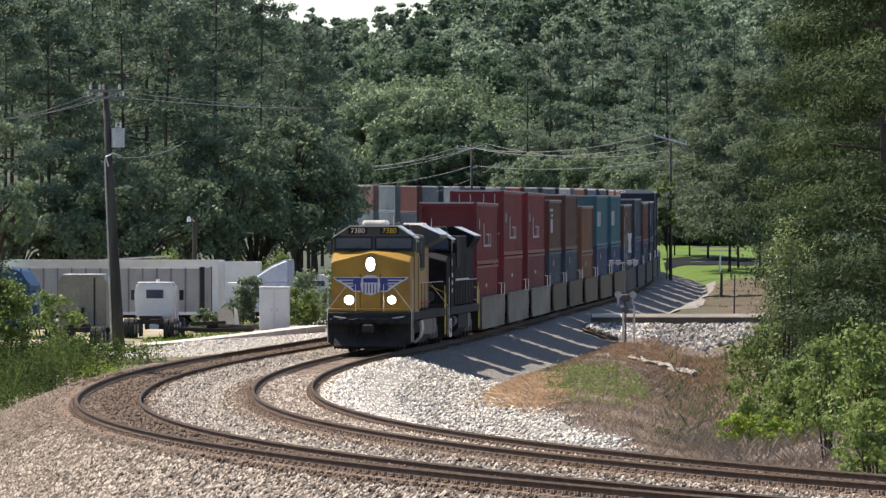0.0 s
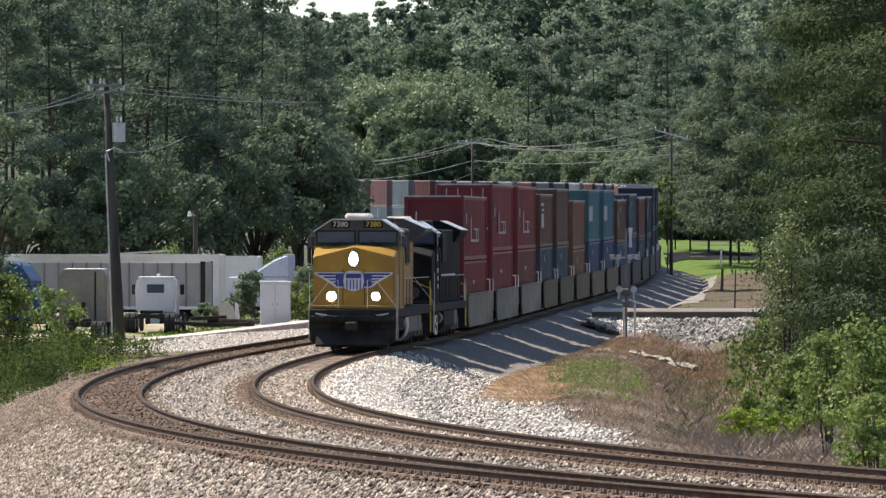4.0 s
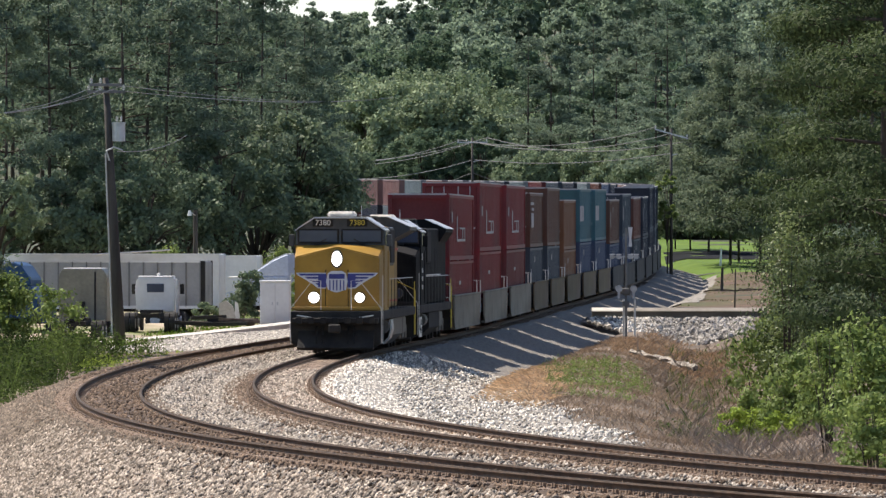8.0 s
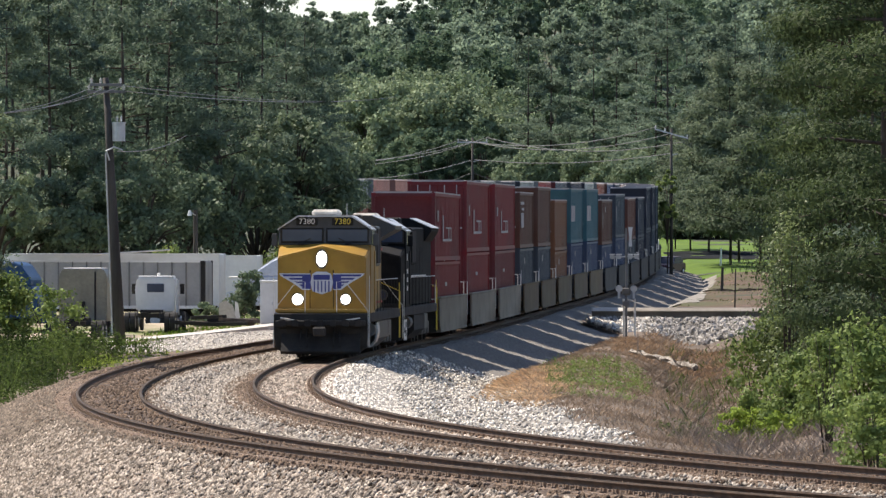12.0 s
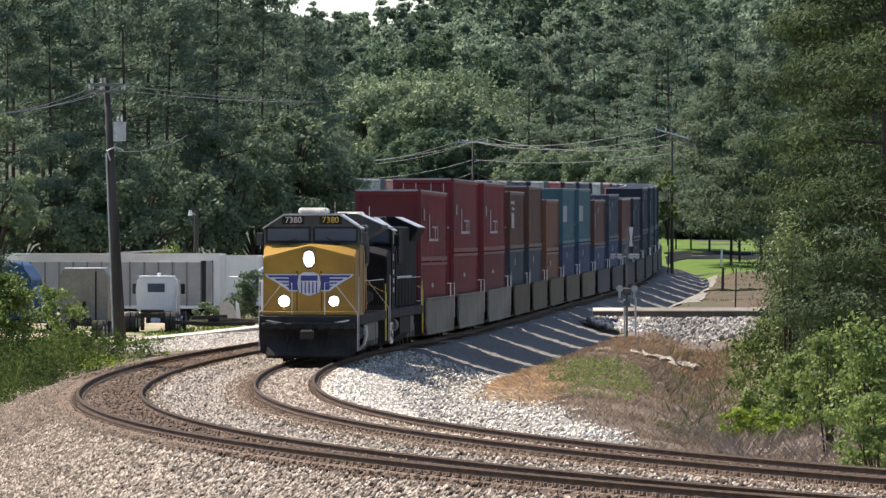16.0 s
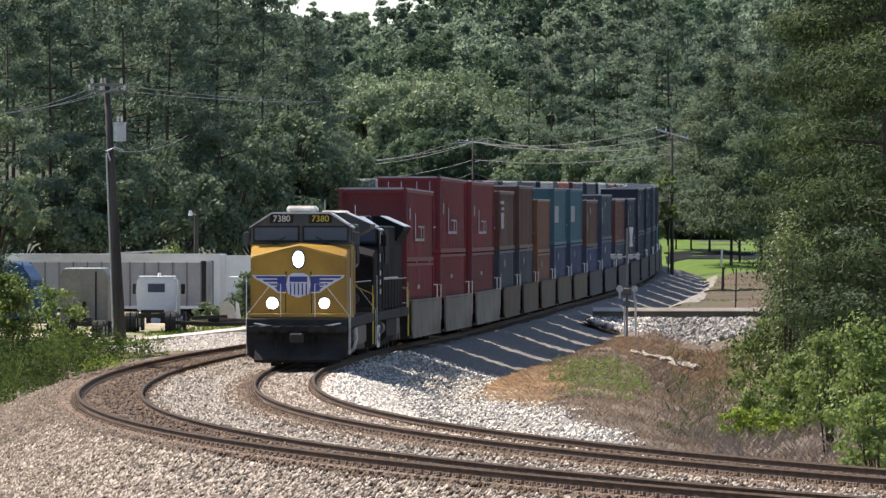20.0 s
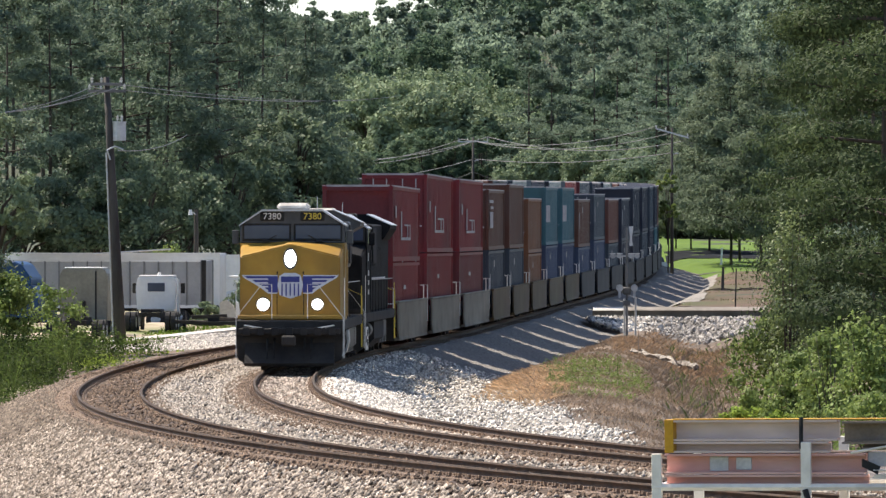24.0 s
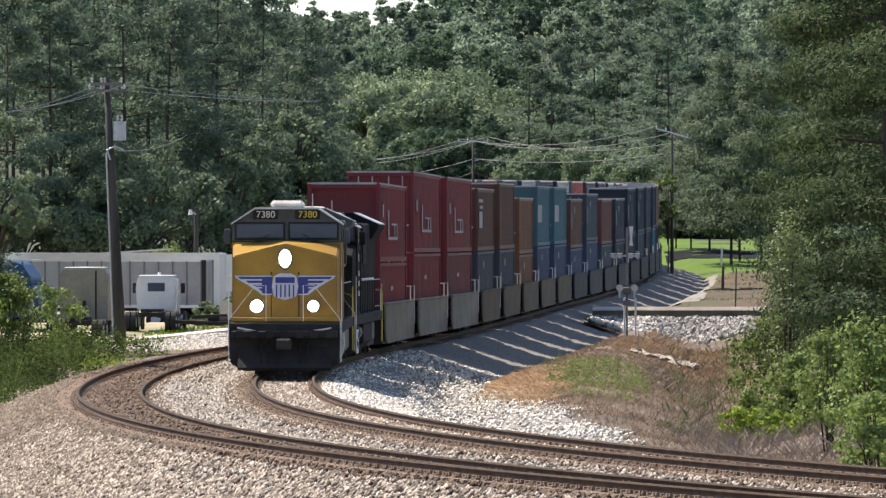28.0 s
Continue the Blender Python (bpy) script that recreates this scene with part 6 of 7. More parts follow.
# ---- the path wall, poles and wires ----
def path_wall():
    th = thing("concrete_path", "long pale concrete path edge beside the gravel", "path")
    tagged(th, kind="structure")
    n = 14
    for i in range(n):
        a, b = i / n, (i + 1) / n
        P = []
        for t in (a + 0.002, b - 0.002):
            u, v, Y = 95 + 480 * t, 614 - 48 * t ** 1.25, 284 + 46 * t
            P.append(Vector(((u - 784) * Y / FOCAL, Y, EYE - (v - 400) * Y / FOCAL)))
        d = (P[1] - P[0])
        side = Vector((-d.y, d.x, 0)).normalized() * 0.9
        bm = bmesh.new()
        vs = [P[0] - side * 0.1, P[1] - side * 0.1, P[1] + side, P[0] + side]
        top = [bm.verts.new(v + Vector((0, 0, 0.02))) for v in vs]
        low = [bm.verts.new(v - Vector((0, 0, 0.55))) for v in vs]
        bm.faces.new(top)
        bm.faces.new(low[::-1])
        for k in range(4):
            bm.faces.new((low[k], low[(k + 1) % 4], top[(k + 1) % 4], top[k]))
        bmesh.ops.recalc_face_normals(bm, faces=bm.faces[:])
        part("slab", bm, CONCRETE, th)


def insulator(parent, p, r=0.06):
    bm = bmesh.new()
    for k in range(3):
        disc(bm, (p[0], p[1], p[2] + 0.05 + k * 0.06), (0, 0, 1), r, 0.035, 8)
    tube(bm, [(p[0], p[1], p[2] - 0.02), (p[0], p[1], p[2] + 0.24)], 0.02, 5)
    part("insulator", bm, HANDWHITE, parent)


def near_pole():
    x0, y0, z0 = -13.27, 290.0, -0.99
    x1, _, z1 = -13.85, 290.0, 9.96
    h = z1 - z0
    lean = (x1 - x0) / h
    p = thing("utility_pole", "leaning weathered wooden utility pole with transformer and crossarms", "utility pole", "utility poles", Matrix.Translation((x0, y0, z0)))
    q = lambda z: (lean * z, 0, z)
    bm = bmesh.new()
    tube(bm, [q(-1.0), q(h * 0.3), q(h * 0.65), q(h)], 0.26, 10, 0.12)
    part("shaft", bm, WOOD, p, "", True)
    for z, w in ((h - 0.58, 1.42), (h - 0.3, 1.2)):
        bm = bmesh.new()
        box(bm, lean * z - w * 0.55, lean * z + w * 0.55, -0.2, -0.08, z - 0.06, z + 0.06, 0.01)
        arm = part("crossarm", bm, RIBGREY, p, "weathered grey crossarm")
        for k in (-0.5, -0.18, 0.5):
            insulator(arm, (lean * z + w * k, -0.14, z + 0.06))
    z = h - 2.25
    bm = bmesh.new()
    tube(bm, [(lean * z + 0.42, -0.1, z - 0.36), (lean * z + 0.42, -0.1, z + 0.36)], 0.27, 14)
    t = part("transformer", bm, GALV, p, "pale grey cylindrical transformer", False)
    bm = bmesh.new()
    disc(bm, (lean * z + 0.42, -0.1, z + 0.39), (0, 0, 1), 0.29, 0.06, 14)
    part("lid", bm, GALV, t)
    insulator(t, (lean * z + 0.35, -0.1, z + 0.45), 0.05)
    insulator(t, (lean * z + 0.52, -0.1, z + 0.45), 0.05)
    z = h - 3.0
    bm = bmesh.new()
    pts = [(lean * z, -0.2, z - 0.4), (lean * z - 0.12, -0.25, z), (lean * z + 0.2, -0.3, z + 0.15), (lean * z + 0.55, -0.3, z + 0.02)]
    tube(bm, pts, 0.04, 6)
    part("riser_pipe", bm, GALV, p)
    bm = bmesh.new()
    tube(bm, [(lean * 1 - 0.24, -0.1, 0.2), (lean * (h - 3) - 0.16, -0.1, h - 3.1)], 0.035, 6)
    part("conduit", bm, GALV, p)


def lamp_pole():
    x0, y0, z0 = -13.95, 398.0, 0.06
    h = 4.77 - z0
    p = thing("lamp_pole", "short wooden pole with a yard lamp", "lamp pole", "", Matrix.Translation((x0, y0, z0)))
    bm = bmesh.new()
    tube(bm, [(0, 0, -0.8), (0, 0, h)], 0.17, 8, 0.12)
    part("shaft", bm, WOOD, p)
    bm = bmesh.new()
    tube(bm, [(0, -0.1, h - 0.3), (-0.3, -0.2, h - 0.1)], 0.03, 6)
    part("arm", bm, GALV, p)
    bm = bmesh.new()
    tube(bm, [(-0.32, -0.22, h - 0.32), (-0.32, -0.22, h - 0.02)], 0.13, 10, 0.07)
    part("lamp_head", bm, WHITEP, p)


def far_pole(x, y, z0, top, tilt, name_label):
    h = top - z0
    p = thing("utility_pole", name_label, "utility pole", "utility poles", Matrix.Translation((x, y, z0)))
    bm = bmesh.new()
    tube(bm, [(0, 0, -1), (0, 0, h)], 0.14, 8, 0.09)
    part("shaft", bm, WOOD, p, "", True)
    bm = bmesh.new()
    a = math.tan(radians(tilt))
    w = 1.25
    prism(bm, [(-w, h - 0.45 + a * w), (w, h - 0.45 - a * w), (w, h - 0.33 - a * w), (-w, h - 0.33 + a * w)], "y", -0.2, -0.08)
    arm = part("crossarm", bm, GALV, p, "pale crossarm")
    for k in (-1.0, -0.4, 1.0):
        insulator(arm, (w * k * 0.95, -0.14, h - 0.33 - a * w * k * 0.95))
    bm = bmesh.new()
    tube(bm, [(0.1, -0.1, h - 2.0), (0.45, -0.3, h - 1.9)], 0.05, 6)
    part("bracket", bm, GALV, p)


def wire(a, b, sag, r=0.022):
    a, b = Vector(a), Vector(b)
    bm = bmesh.new()
    pts = []
    for i in range(17):
        t = i / 16
        q = a.lerp(b, t)
        q.z -= sag * 4 * t * (1 - t)
        pts.append(q)
    tube(bm, pts, r, 4)
    o = obj_of("overhead_wire", bm, WIRE)
    tagged(o, "thin grey overhead wire strung between poles", "wire", "overhead wires")


def poles():
    near_pole()
    lamp_pole()
    far_pole(17.19, 532.0, 0.73, 11.20, 16, "slender weathered utility pole with a tilted crossarm by the lawn")
    far_pole(2.43, 585.0, 0.60, 11.18, 0, "distant wooden utility pole behind the train")
    pa, pb = [(16.00, 532.0, 11.29), (16.94, 532.0, 10.77), (17.92, 532.0, 10.18), (17.19, 532.0, 9.33)], [(1.45, 585.0, 10.99), (2.53, 585.0, 10.81), (3.65, 585.0, 11.18), (2.53, 585.0, 9.36)]
    for k, (a, b) in enumerate(zip(pa, pb)):
        wire(a, b, 0.9 if k < 3 else 0.5, 0.028)
    for k, e in enumerate([(-12.54, 700.0, 10.32), (-12.54, 700.0, 10.04), (-12.54, 700.0, 10.49), (-12.54, 700.0, 8.81)]):
        wire(pb[k], e, 0.8, 0.030)
    for e in [(18.77, 532.0, 10.56), (18.77, 532.0, 10.01), (18.77, 532.0, 9.75)]:
        wire((17.28, 532.0, 10.77), e, 0.05, 0.02)
    for k, (u0, v0) in enumerate(((160, 156), (182, 158), (217, 152))):
        wire((-13.85 + (u0 - 187) * 0.0232, 289.9, EYE - (v0 - 400) * 0.0232), (-16.59, 240.0, 7.62), 0.3, 0.014)
        wire((-13.85 + (u0 - 187) * 0.0232, 289.9, EYE - (v0 - 400) * 0.0232), (-4.03, 600.0, 14.82), 0.5, 0.014)
    wire((-13.39, 290.0, 6.94), (-14.53, 400.0, 9.00), 0.3, 0.02)
    # guy lines over the train
    wire((2.45, 590.0, 8.32), (-0.66, 590.0, 7.18), 0.05, 0.025)
    wire((2.45, 590.0, 8.32), (5.71, 590.0, 7.18), 0.05, 0.025)


# ---- crossing signal, culvert, log, posts ----
def crossing_signal():
    x, y, z0 = 8.92, 344.0, -1.62
    top = 3.77 - z0
    s = thing("crossing_signal", "level crossing signal mast with crossbuck and flashing lamp heads", "crossing signal", "", Matrix.Translation((x, y, z0)))
    bm = bmesh.new()
    tube(bm, [(0, 0, -0.6), (0, 0, top)], 0.055, 8, 0.05)
    part("mast", bm, RIBGREY, s)
    for k in (-1, 1):
        bm = bmesh.new()
        prism(bm, [(-0.04, top - 0.9), (0.06, top - 0.9), (0.10 * k + 0.06, top + 0.05), (0.10 * k - 0.04, top + 0.05)], "y", -0.14 + 0.02 * k, -0.12 + 0.02 * k)
        o = part("crossbuck_blade", bm, WHITEP, s, "white crossbuck blade seen nearly edge-on")
        o.location.x = 0.2 - (0.05 if k > 0 else -0.03)
    z = 2.37 - z0
    bm = bmesh.new()
    tube(bm, [(-0.75, 0, z), (0.6, 0, z)], 0.035, 6)
    bar = part("lamp_bar", bm, GALV, s)
    for xx in (-0.68, -0.36, 0.2, 0.5):
        bm = bmesh.new()
        disc(bm, (xx, 0.0, z), (0, 1, 0.0), 0.12, 0.26, 12)
        h = part("lamp_head", bm, GALV, bar)
        bm = bmesh.new()
        box(bm, xx - 0.13, xx + 0.13, -0.2, 0.1, z + 0.1, z + 0.14)
        part("lamp_hood", bm, WHITEP, h)
    z = 0.72 - z0
    bm = bmesh.new()
    box(bm, -0.2, 0.2, -0.22, 0.22, z - 0.22, z + 0.14, 0.05)
    g = part("gate_mechanism", bm, SILVER, s, "weathered grey gate mechanism box")
    for xx in (-0.36, 0.36):
        bm = bmesh.new()
        disc(bm, (xx, -0.26, z + 0.1), (0, 1, 0), 0.17, 0.12, 12)
        prism(bm, [(xx - 0.05, z - 0.4), (xx + 0.05, z - 0.36), (xx + 0.06, z + 0.02), (xx - 0.06, z + 0.02)], "y", -0.3, -0.22)
        part("counterweight_arm", bm, GALV, g)
    bm = bmesh.new()
    box(bm, -0.18, 0.16, -0.16, 0.0, z - 0.75, z - 0.5, 0.02)
    part("warning_plate", bm, RIBGREY, s)
    bm = bmesh.new()
    tube(bm, [(0.42, -0.05, -0.5), (0.42, -0.05, z - 0.4)], 0.05, 6)
    tube(bm, [(-0.12, -0.05, -0.5), (-0.12, -0.05, z - 0.4)], 0.05, 6)
    each("support_leg", bm, HANDWHITE, s)


def culvert():
    h = thing("culvert_headwall", "pale concrete headwall carrying the road over a culvert", "headwall")
    tagged(h, kind="structure")
    z = -0.45
    # face on the shadow side: its shade is put into a darker concrete
    bm = bmesh.new()
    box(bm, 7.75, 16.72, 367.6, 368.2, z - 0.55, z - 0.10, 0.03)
    part("face", bm, DULLSTONE, h, "concrete face under the coping, shade put into its dark colour")
    # coping: a short pale length, then darker concrete to the right
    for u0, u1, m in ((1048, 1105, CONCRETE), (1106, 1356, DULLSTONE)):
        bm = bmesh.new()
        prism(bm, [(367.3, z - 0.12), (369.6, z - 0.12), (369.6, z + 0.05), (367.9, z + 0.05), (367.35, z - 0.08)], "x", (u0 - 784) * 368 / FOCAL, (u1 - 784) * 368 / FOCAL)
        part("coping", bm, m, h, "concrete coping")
    g = np.random.default_rng(31)
    r = thing("riprap_bank", "bank of broken grey and white riprap stones", "stones")
    n = 300
    base = []
    for k in range(8):
        bm = bmesh.new()
        bmesh.ops.create_icosphere(bm, subdivisions=1, radius=0.5)
        for v in bm.verts:
            v.co *= g.uniform(0.6, 1.15)
        me = bpy.data.meshes.new("stone")
        bm.to_mesh(me)
        bm.free()
        me.materials.append(RIPRAP if k < 6 else STONE2)
        base.append(me)
    for i in range(n):
        t = g.random()
        u = g.uniform(1045, 1330)
        low = 616 - abs(u - 1215) * 0.30
        v = 562 + (low - 562) * t
        Y = 366.5 - 14 * t + g.uniform(-0.4, 0.4)
        o = new("stone", base[i % 6 if u > 1150 else 6 + i % 2])
        o.parent = r
        k = g.uniform(0.22, 0.5)
        o.matrix_world = Matrix.LocRotScale(((u - 784) * Y / FOCAL, Y, EYE - (v - 400) * Y / FOCAL - 0.1), Euler(g.uniform(0, 6, 3)), (k, k * g.uniform(0.6, 1), k * g.uniform(0.5, 0.8)))


def log_and_posts():
    lg = thing("fallen_log", "bleached fallen log lying across the dry bank", "log")
    bm = bmesh.new()
    a, b = Vector((7.80, 292.0, -1.31)), Vector((10.04, 280.0, -1.83))
    g = random.Random(8)
    pts = [a.lerp(b, k / 16) + Vector((g.uniform(-0.07, 0.07), g.uniform(-0.2, 0.2), 0.05 + g.uniform(-0.05, 0.06))) for k in range(17)]
    tube(bm, pts, 0.06, 9, 0.11)
    for v in bm.verts:
        v.co += Vector((g.uniform(-0.06, 0.06), g.uniform(-0.05, 0.05), g.uniform(-0.055, 0.045)))
    part("trunk", bm, DRIFTWOOD, lg)
    bm = bmesh.new()
    for t, d in ((0.1, (0.0, 0.2, 0.9)), (0.35, (0.3, 0, 0.5)), (0.7, (-0.3, 0, 0.6)), (0.9, (0.5, 0, 0.35))):
        p = a.lerp(b, t)
        tube(bm, [p, p + Vector(d) * 0.6, p + Vector(d)], 0.04, 5, 0.012)
    each("branch_stub", bm, TWIG, lg)
    for u, v0, v1, Y, r in ((1277, 512, 474, 430, 0.10), (1300, 552, 476, 378, 0.045), (1275, 462, 440, 570, 0.09)):
        p = thing("fence_post", "thin weathered wooden post in bare earth", "post", "posts", Matrix.Translation(((u - 784) * Y / FOCAL, Y, EYE - (v0 - 400) * Y / FOCAL)))
        bm = bmesh.new()
        tube(bm, [(0, 0, -0.4), (0.05, 0, (v0 - v1) * Y / FOCAL)], r, 7, r * 0.8)
        part("shaft", bm, WOOD if Y < 500 else WHITEP, p)


def brush_pile():
    """Low heap of dead branches on the bare earth."""
    g = random.Random(23)
    p = thing("brush_pile", "low heap of dark dead branches on bare earth", "brush pile", "", Matrix.Translation((17.7, 431.0, height(17.7, 431.0))))
    bm = bmesh.new()
    for k in range(46):
        a = Vector((g.uniform(-1.3, 1.3), g.uniform(-0.8, 0.8), g.uniform(0.0, 0.16)))
        d = Vector((g.uniform(-0.7, 0.7), g.uniform(-0.3, 0.3), g.uniform(-0.04, 0.12)))
        tube(bm, [a - d, a + Vector((0, 0, 0.04)), a + d], g.uniform(0.02, 0.05), 5, 0.012)
    each("branch", bm, BARK, p)


def cabinet():
    x, y, z = -7.86, 331.0, -0.73
    c = thing("signal_cabinet", "white steel railway equipment cabinet beside the track", "cabinet", "", Matrix.Translation((x, y, z)))
    w, h = 0.70, 1.98
    bm = bmesh.new()
    box(bm, -w, w, -0.6, 0.6, 0.0, h, 0.03)
    b = part("body", bm, WHITEP, c)
    bm = bmesh.new()
    box(bm, -w - 0.04, w + 0.04, -0.66, 0.66, h, h + 0.07, 0.02)
    part("roof", bm, WHITEP, c)
    for k in (-1, 1):
        bm = bmesh.new()
        box(bm, k * 0.34 - 0.32, k * 0.34 + 0.32, -0.625, -0.6, 0.08, h - 0.08, 0.01)
        d = part("door", bm, WHITEP, b)
        bm = bmesh.new()
        box(bm, k * 0.12 - 0.03, k * 0.12 + 0.03, -0.66, -0.62, 0.9, 1.05)
        part("handle", bm, GALV, d)
    bm = bmesh.new()
    box(bm, -w - 0.1, w + 0.1, -0.7, 0.7, -0.5, 0.0)
    part("plinth", bm, CONCRETE, c)
    p = thing("slab_pile", "grey broken concrete slab leaning on rubble", "rubble", "", Matrix.Translation((-10.76, 355.0, -0.72)))
    bm = bmesh.new()
    prism(bm, [(-0.5, -0.3), (0.42, -0.3), (0.2, 0.55), (-0.15, 0.85), (-0.5, 0.7)], "y", -0.2, 0.25)
    part("slab", bm, CONCRETE, p)
    bm = bmesh.new()
    prism(bm, [(0.3, -0.3), (0.6, -0.35), (0.45, 0.7), (0.3, 0.8)], "y", -0.1, 0.1)
    part("shard", bm, WHITEP, p)


def timber_pile():
    """Old ties and beams dumped at the edge of the yard."""
    g = random.Random(17)
    p = thing("timber_pile", "pile of old dark timber beams on straw-littered ground", "timber", "", Matrix.Translation((-10.98, 344.0, -0.91)))
    for k in range(11):
        bm = bmesh.new()
        L = g.uniform(0.5, 1.2)
        box(bm, -L, L, -0.11, 0.11, -0.09, 0.09, 0.015)
        o = part("beam", bm, GRIME if k % 3 else TIE, p)
        o.matrix_local = Matrix.Translation((g.uniform(-1.5, 1.5), g.uniform(-0.8, 1.0), 0.02 + 0.16 * (k // 5))) @ Matrix.Rotation(g.uniform(-0.25, 0.25), 4, "Z") @ Matrix.Rotation(g.uniform(-0.06, 0.06), 4, "Y")


# ---- trucks and trailers in the yard ----
def dual_wheels(parent, x, y, r=0.52, w=0.5):
    bm = bmesh.new()
    for k in (-0.14, 0.14):
        disc(bm, (x + k, y, r), (1, 0, 0), r, w / 2 - 0.02, 18)
    t = part("wheel", bm, RUBBER, parent)
    bm = bmesh.new()
    disc(bm, (x, y, r), (1, 0, 0), r * 0.5, w + 0.04, 12)
    part("hub", bm, GALV, t)


def bobtail(name_label, at, paint, sleeper, turn=0.0):
    """Tractor unit seen from behind: +y is its front."""
    t = thing("truck_tractor", name_label, "truck", "parked trucks", Matrix.Translation(at) @ Matrix.Rotation(turn, 4, "Z"))
    bm = bmesh.new()
    for x in (-0.45, 0.45):
        box(bm, x - 0.06, x + 0.06, -2.6, 3.4, 0.75, 1.0)
    for y in (-2.4, -0.6, 0.8):
        box(bm, -0.45, 0.45, y - 0.08, y + 0.08, 0.78, 0.95)
    part("chassis", bm, GRIME, t)
    bm = bmesh.new()
    prism(bm, [(-0.5, -1.9), (0.5, -1.9), (0.55, -0.9), (0.3, -0.7), (-0.3, -0.7), (-0.55, -0.9)], "z", 1.02, 1.16)
    part("fifth_wheel", bm, GRIME, t)
    for y in (-1.9, -0.6):
        for x in (-0.98, 0.98):
            dual_wheels(t, x, y)
    for x in (-1.05, 1.05):
        dual_wheels(t, x, 3.3, 0.5, 0.3)
    if sleeper:
        bm = bmesh.new()
        prism(bm, [(-1.12, 0.95), (1.12, 0.95), (1.14, 3.1), (0.95, 3.42), (-0.95, 3.42), (-1.14, 3.1)], "y", 0.55, 2.8)
        bmesh.ops.bevel(bm, geom=bm.edges[:], offset=0.06, segments=2, affect="EDGES")
        b = part("sleeper_cab", bm, paint, t)
        bm = bmesh.new()
        box(bm, 0.55, 0.62, 0.5, 0.56, 1.0, 3.3)
        box(bm, -0.05, 0.12, 0.42, 0.55, 1.0, 1.9, 0.03)
        each("cab_trim", bm, RUBBER, b)
        bm = bmesh.new()
        box(bm, -0.9, 0.9, 0.6, 2.7, 3.42, 3.47, 0.02)
        part("roof_edge", bm, WHITEP, b)
    else:
        bm = bmesh.new()
        prism(bm, [(-0.95, 1.05), (0.95, 1.05), (1.02, 2.2), (0.92, 2.72), (-0.92, 2.72), (-1.02, 2.2)], "y", 0.9, 2.5)
        bmesh.ops.bevel(bm, geom=bm.edges[:], offset=0.07, segments=2, affect="EDGES")
        b = part("cab", bm, paint, t)
        bm = bmesh.new()
        box(bm, -0.42, 0.42, 0.86, 0.92, 2.0, 2.42, 0.02)
        part("rear_window", bm, DARKGLASS, b)
        bm = bmesh.new()
        box(bm, -0.86, 0.86, 0.95, 2.4, 2.72, 2.80, 0.03)
        disc(bm, (0.1, 1.5, 2.88), (0, 0, 1), 0.08, 0.14, 8)
        part("roof_cap", bm, WHITEP, b)
        bm = bmesh.new()
        for x in (-1.2, 1.2):
            box(bm, x - 0.1, x + 0.1, 2.2, 2.3, 1.9, 2.4, 0.02)
            tube(bm, [(x * 0.8, 2.2, 2.3), (x, 2.25, 2.3)], 0.02, 5)
        each("mirror", bm, GRIME, b)
        bm = bmesh.new()
        tube(bm, [(1.12, 0.7, 0.9), (1.12, 0.7, 2.6)], 0.08, 8)
        part("exhaust_pipe", bm, GALV, t)
    bm = bmesh.new()
    box(bm, -0.8, 0.8, 2.8 if sleeper else 2.5, 4.2, 0.9, 1.9, 0.12)
    part("bonnet", bm, paint, t)


def trailer(label, at, L, turn, paint, H=2.75, ribs=True, step=1.22, edge=0.06, end=None):
    """Box trailer: its rear end at the origin, body along +y, on wheels."""
    t = thing("box_trailer", label, "trailer", "parked trailers", Matrix.Translation(at) @ Matrix.Rotation(radians(turn), 4, "Z"))
    bm = bmesh.new()
    box(bm, -1.27, 1.27, 0, L, 1.2, 1.2 + H, 0.03)
    b = part("body", bm, paint, t)
    if ribs:
        bm = bmesh.new()
        n = int(L / step)
        for side in (1, -1):
            for k in range(n + 1):
                y = 0.2 + k * (L - 0.4) / n
                box(bm, side * 1.295 - 0.04, side * 1.295 + 0.04, y - 0.03, y + 0.03, 1.25, 1.15 + H)
        each("side_post", bm, RIBGREY, b)
    bm = bmesh.new()
    for side in (-1, 1):
        box(bm, side * 1.28 - 0.03, side * 1.28 + 0.03, 0, L, 1.12 + H, 1.22 + H)
        box(bm, side * 1.28 - 0.03, side * 1.28 + 0.03, 0, L, 1.12, 1.28)
    each("side_rail", bm, WHITEP, b)
    for k in (-1, 1):
        bm = bmesh.new()
        box(bm, k * 0.62 - 0.58, k * 0.62 + 0.58, -0.03, 0.02, 1.28, 1.12 + H, 0.01)
        part("door", bm, paint, b)
    bm = bmesh.new()
    box(bm, -1.29, 1.29, -0.06, 0.0, 1.1, 1.26)
    for x in (-1.235, 1.235):
        box(bm, x - 0.085, x + 0.085, -0.05, edge, 1.2, 1.21 + H)
    box(bm, -1.0, 1.0, -0.05, 0.03, 0.5, 0.62)
    part("rear_frame", bm, end or GRIME, b)
    bm = bmesh.new()
    for x in (-0.5, 0.5):
        box(bm, x - 0.06, x + 0.06, 0.3, L - 0.5, 0.95, 1.2)
    part("chassis", bm, GRIME, t)
    for y in (1.3, 2.6):
        for x in (-0.95, 0.95):
            dual_wheels(t, x, y)
    bm = bmesh.new()
    for x in (-0.6, 0.6):
        tube(bm, [(x, L - 2.8, 0.0), (x, L - 2.8, 1.15)], 0.07, 8)
    each("landing_leg", bm, GALV, t)


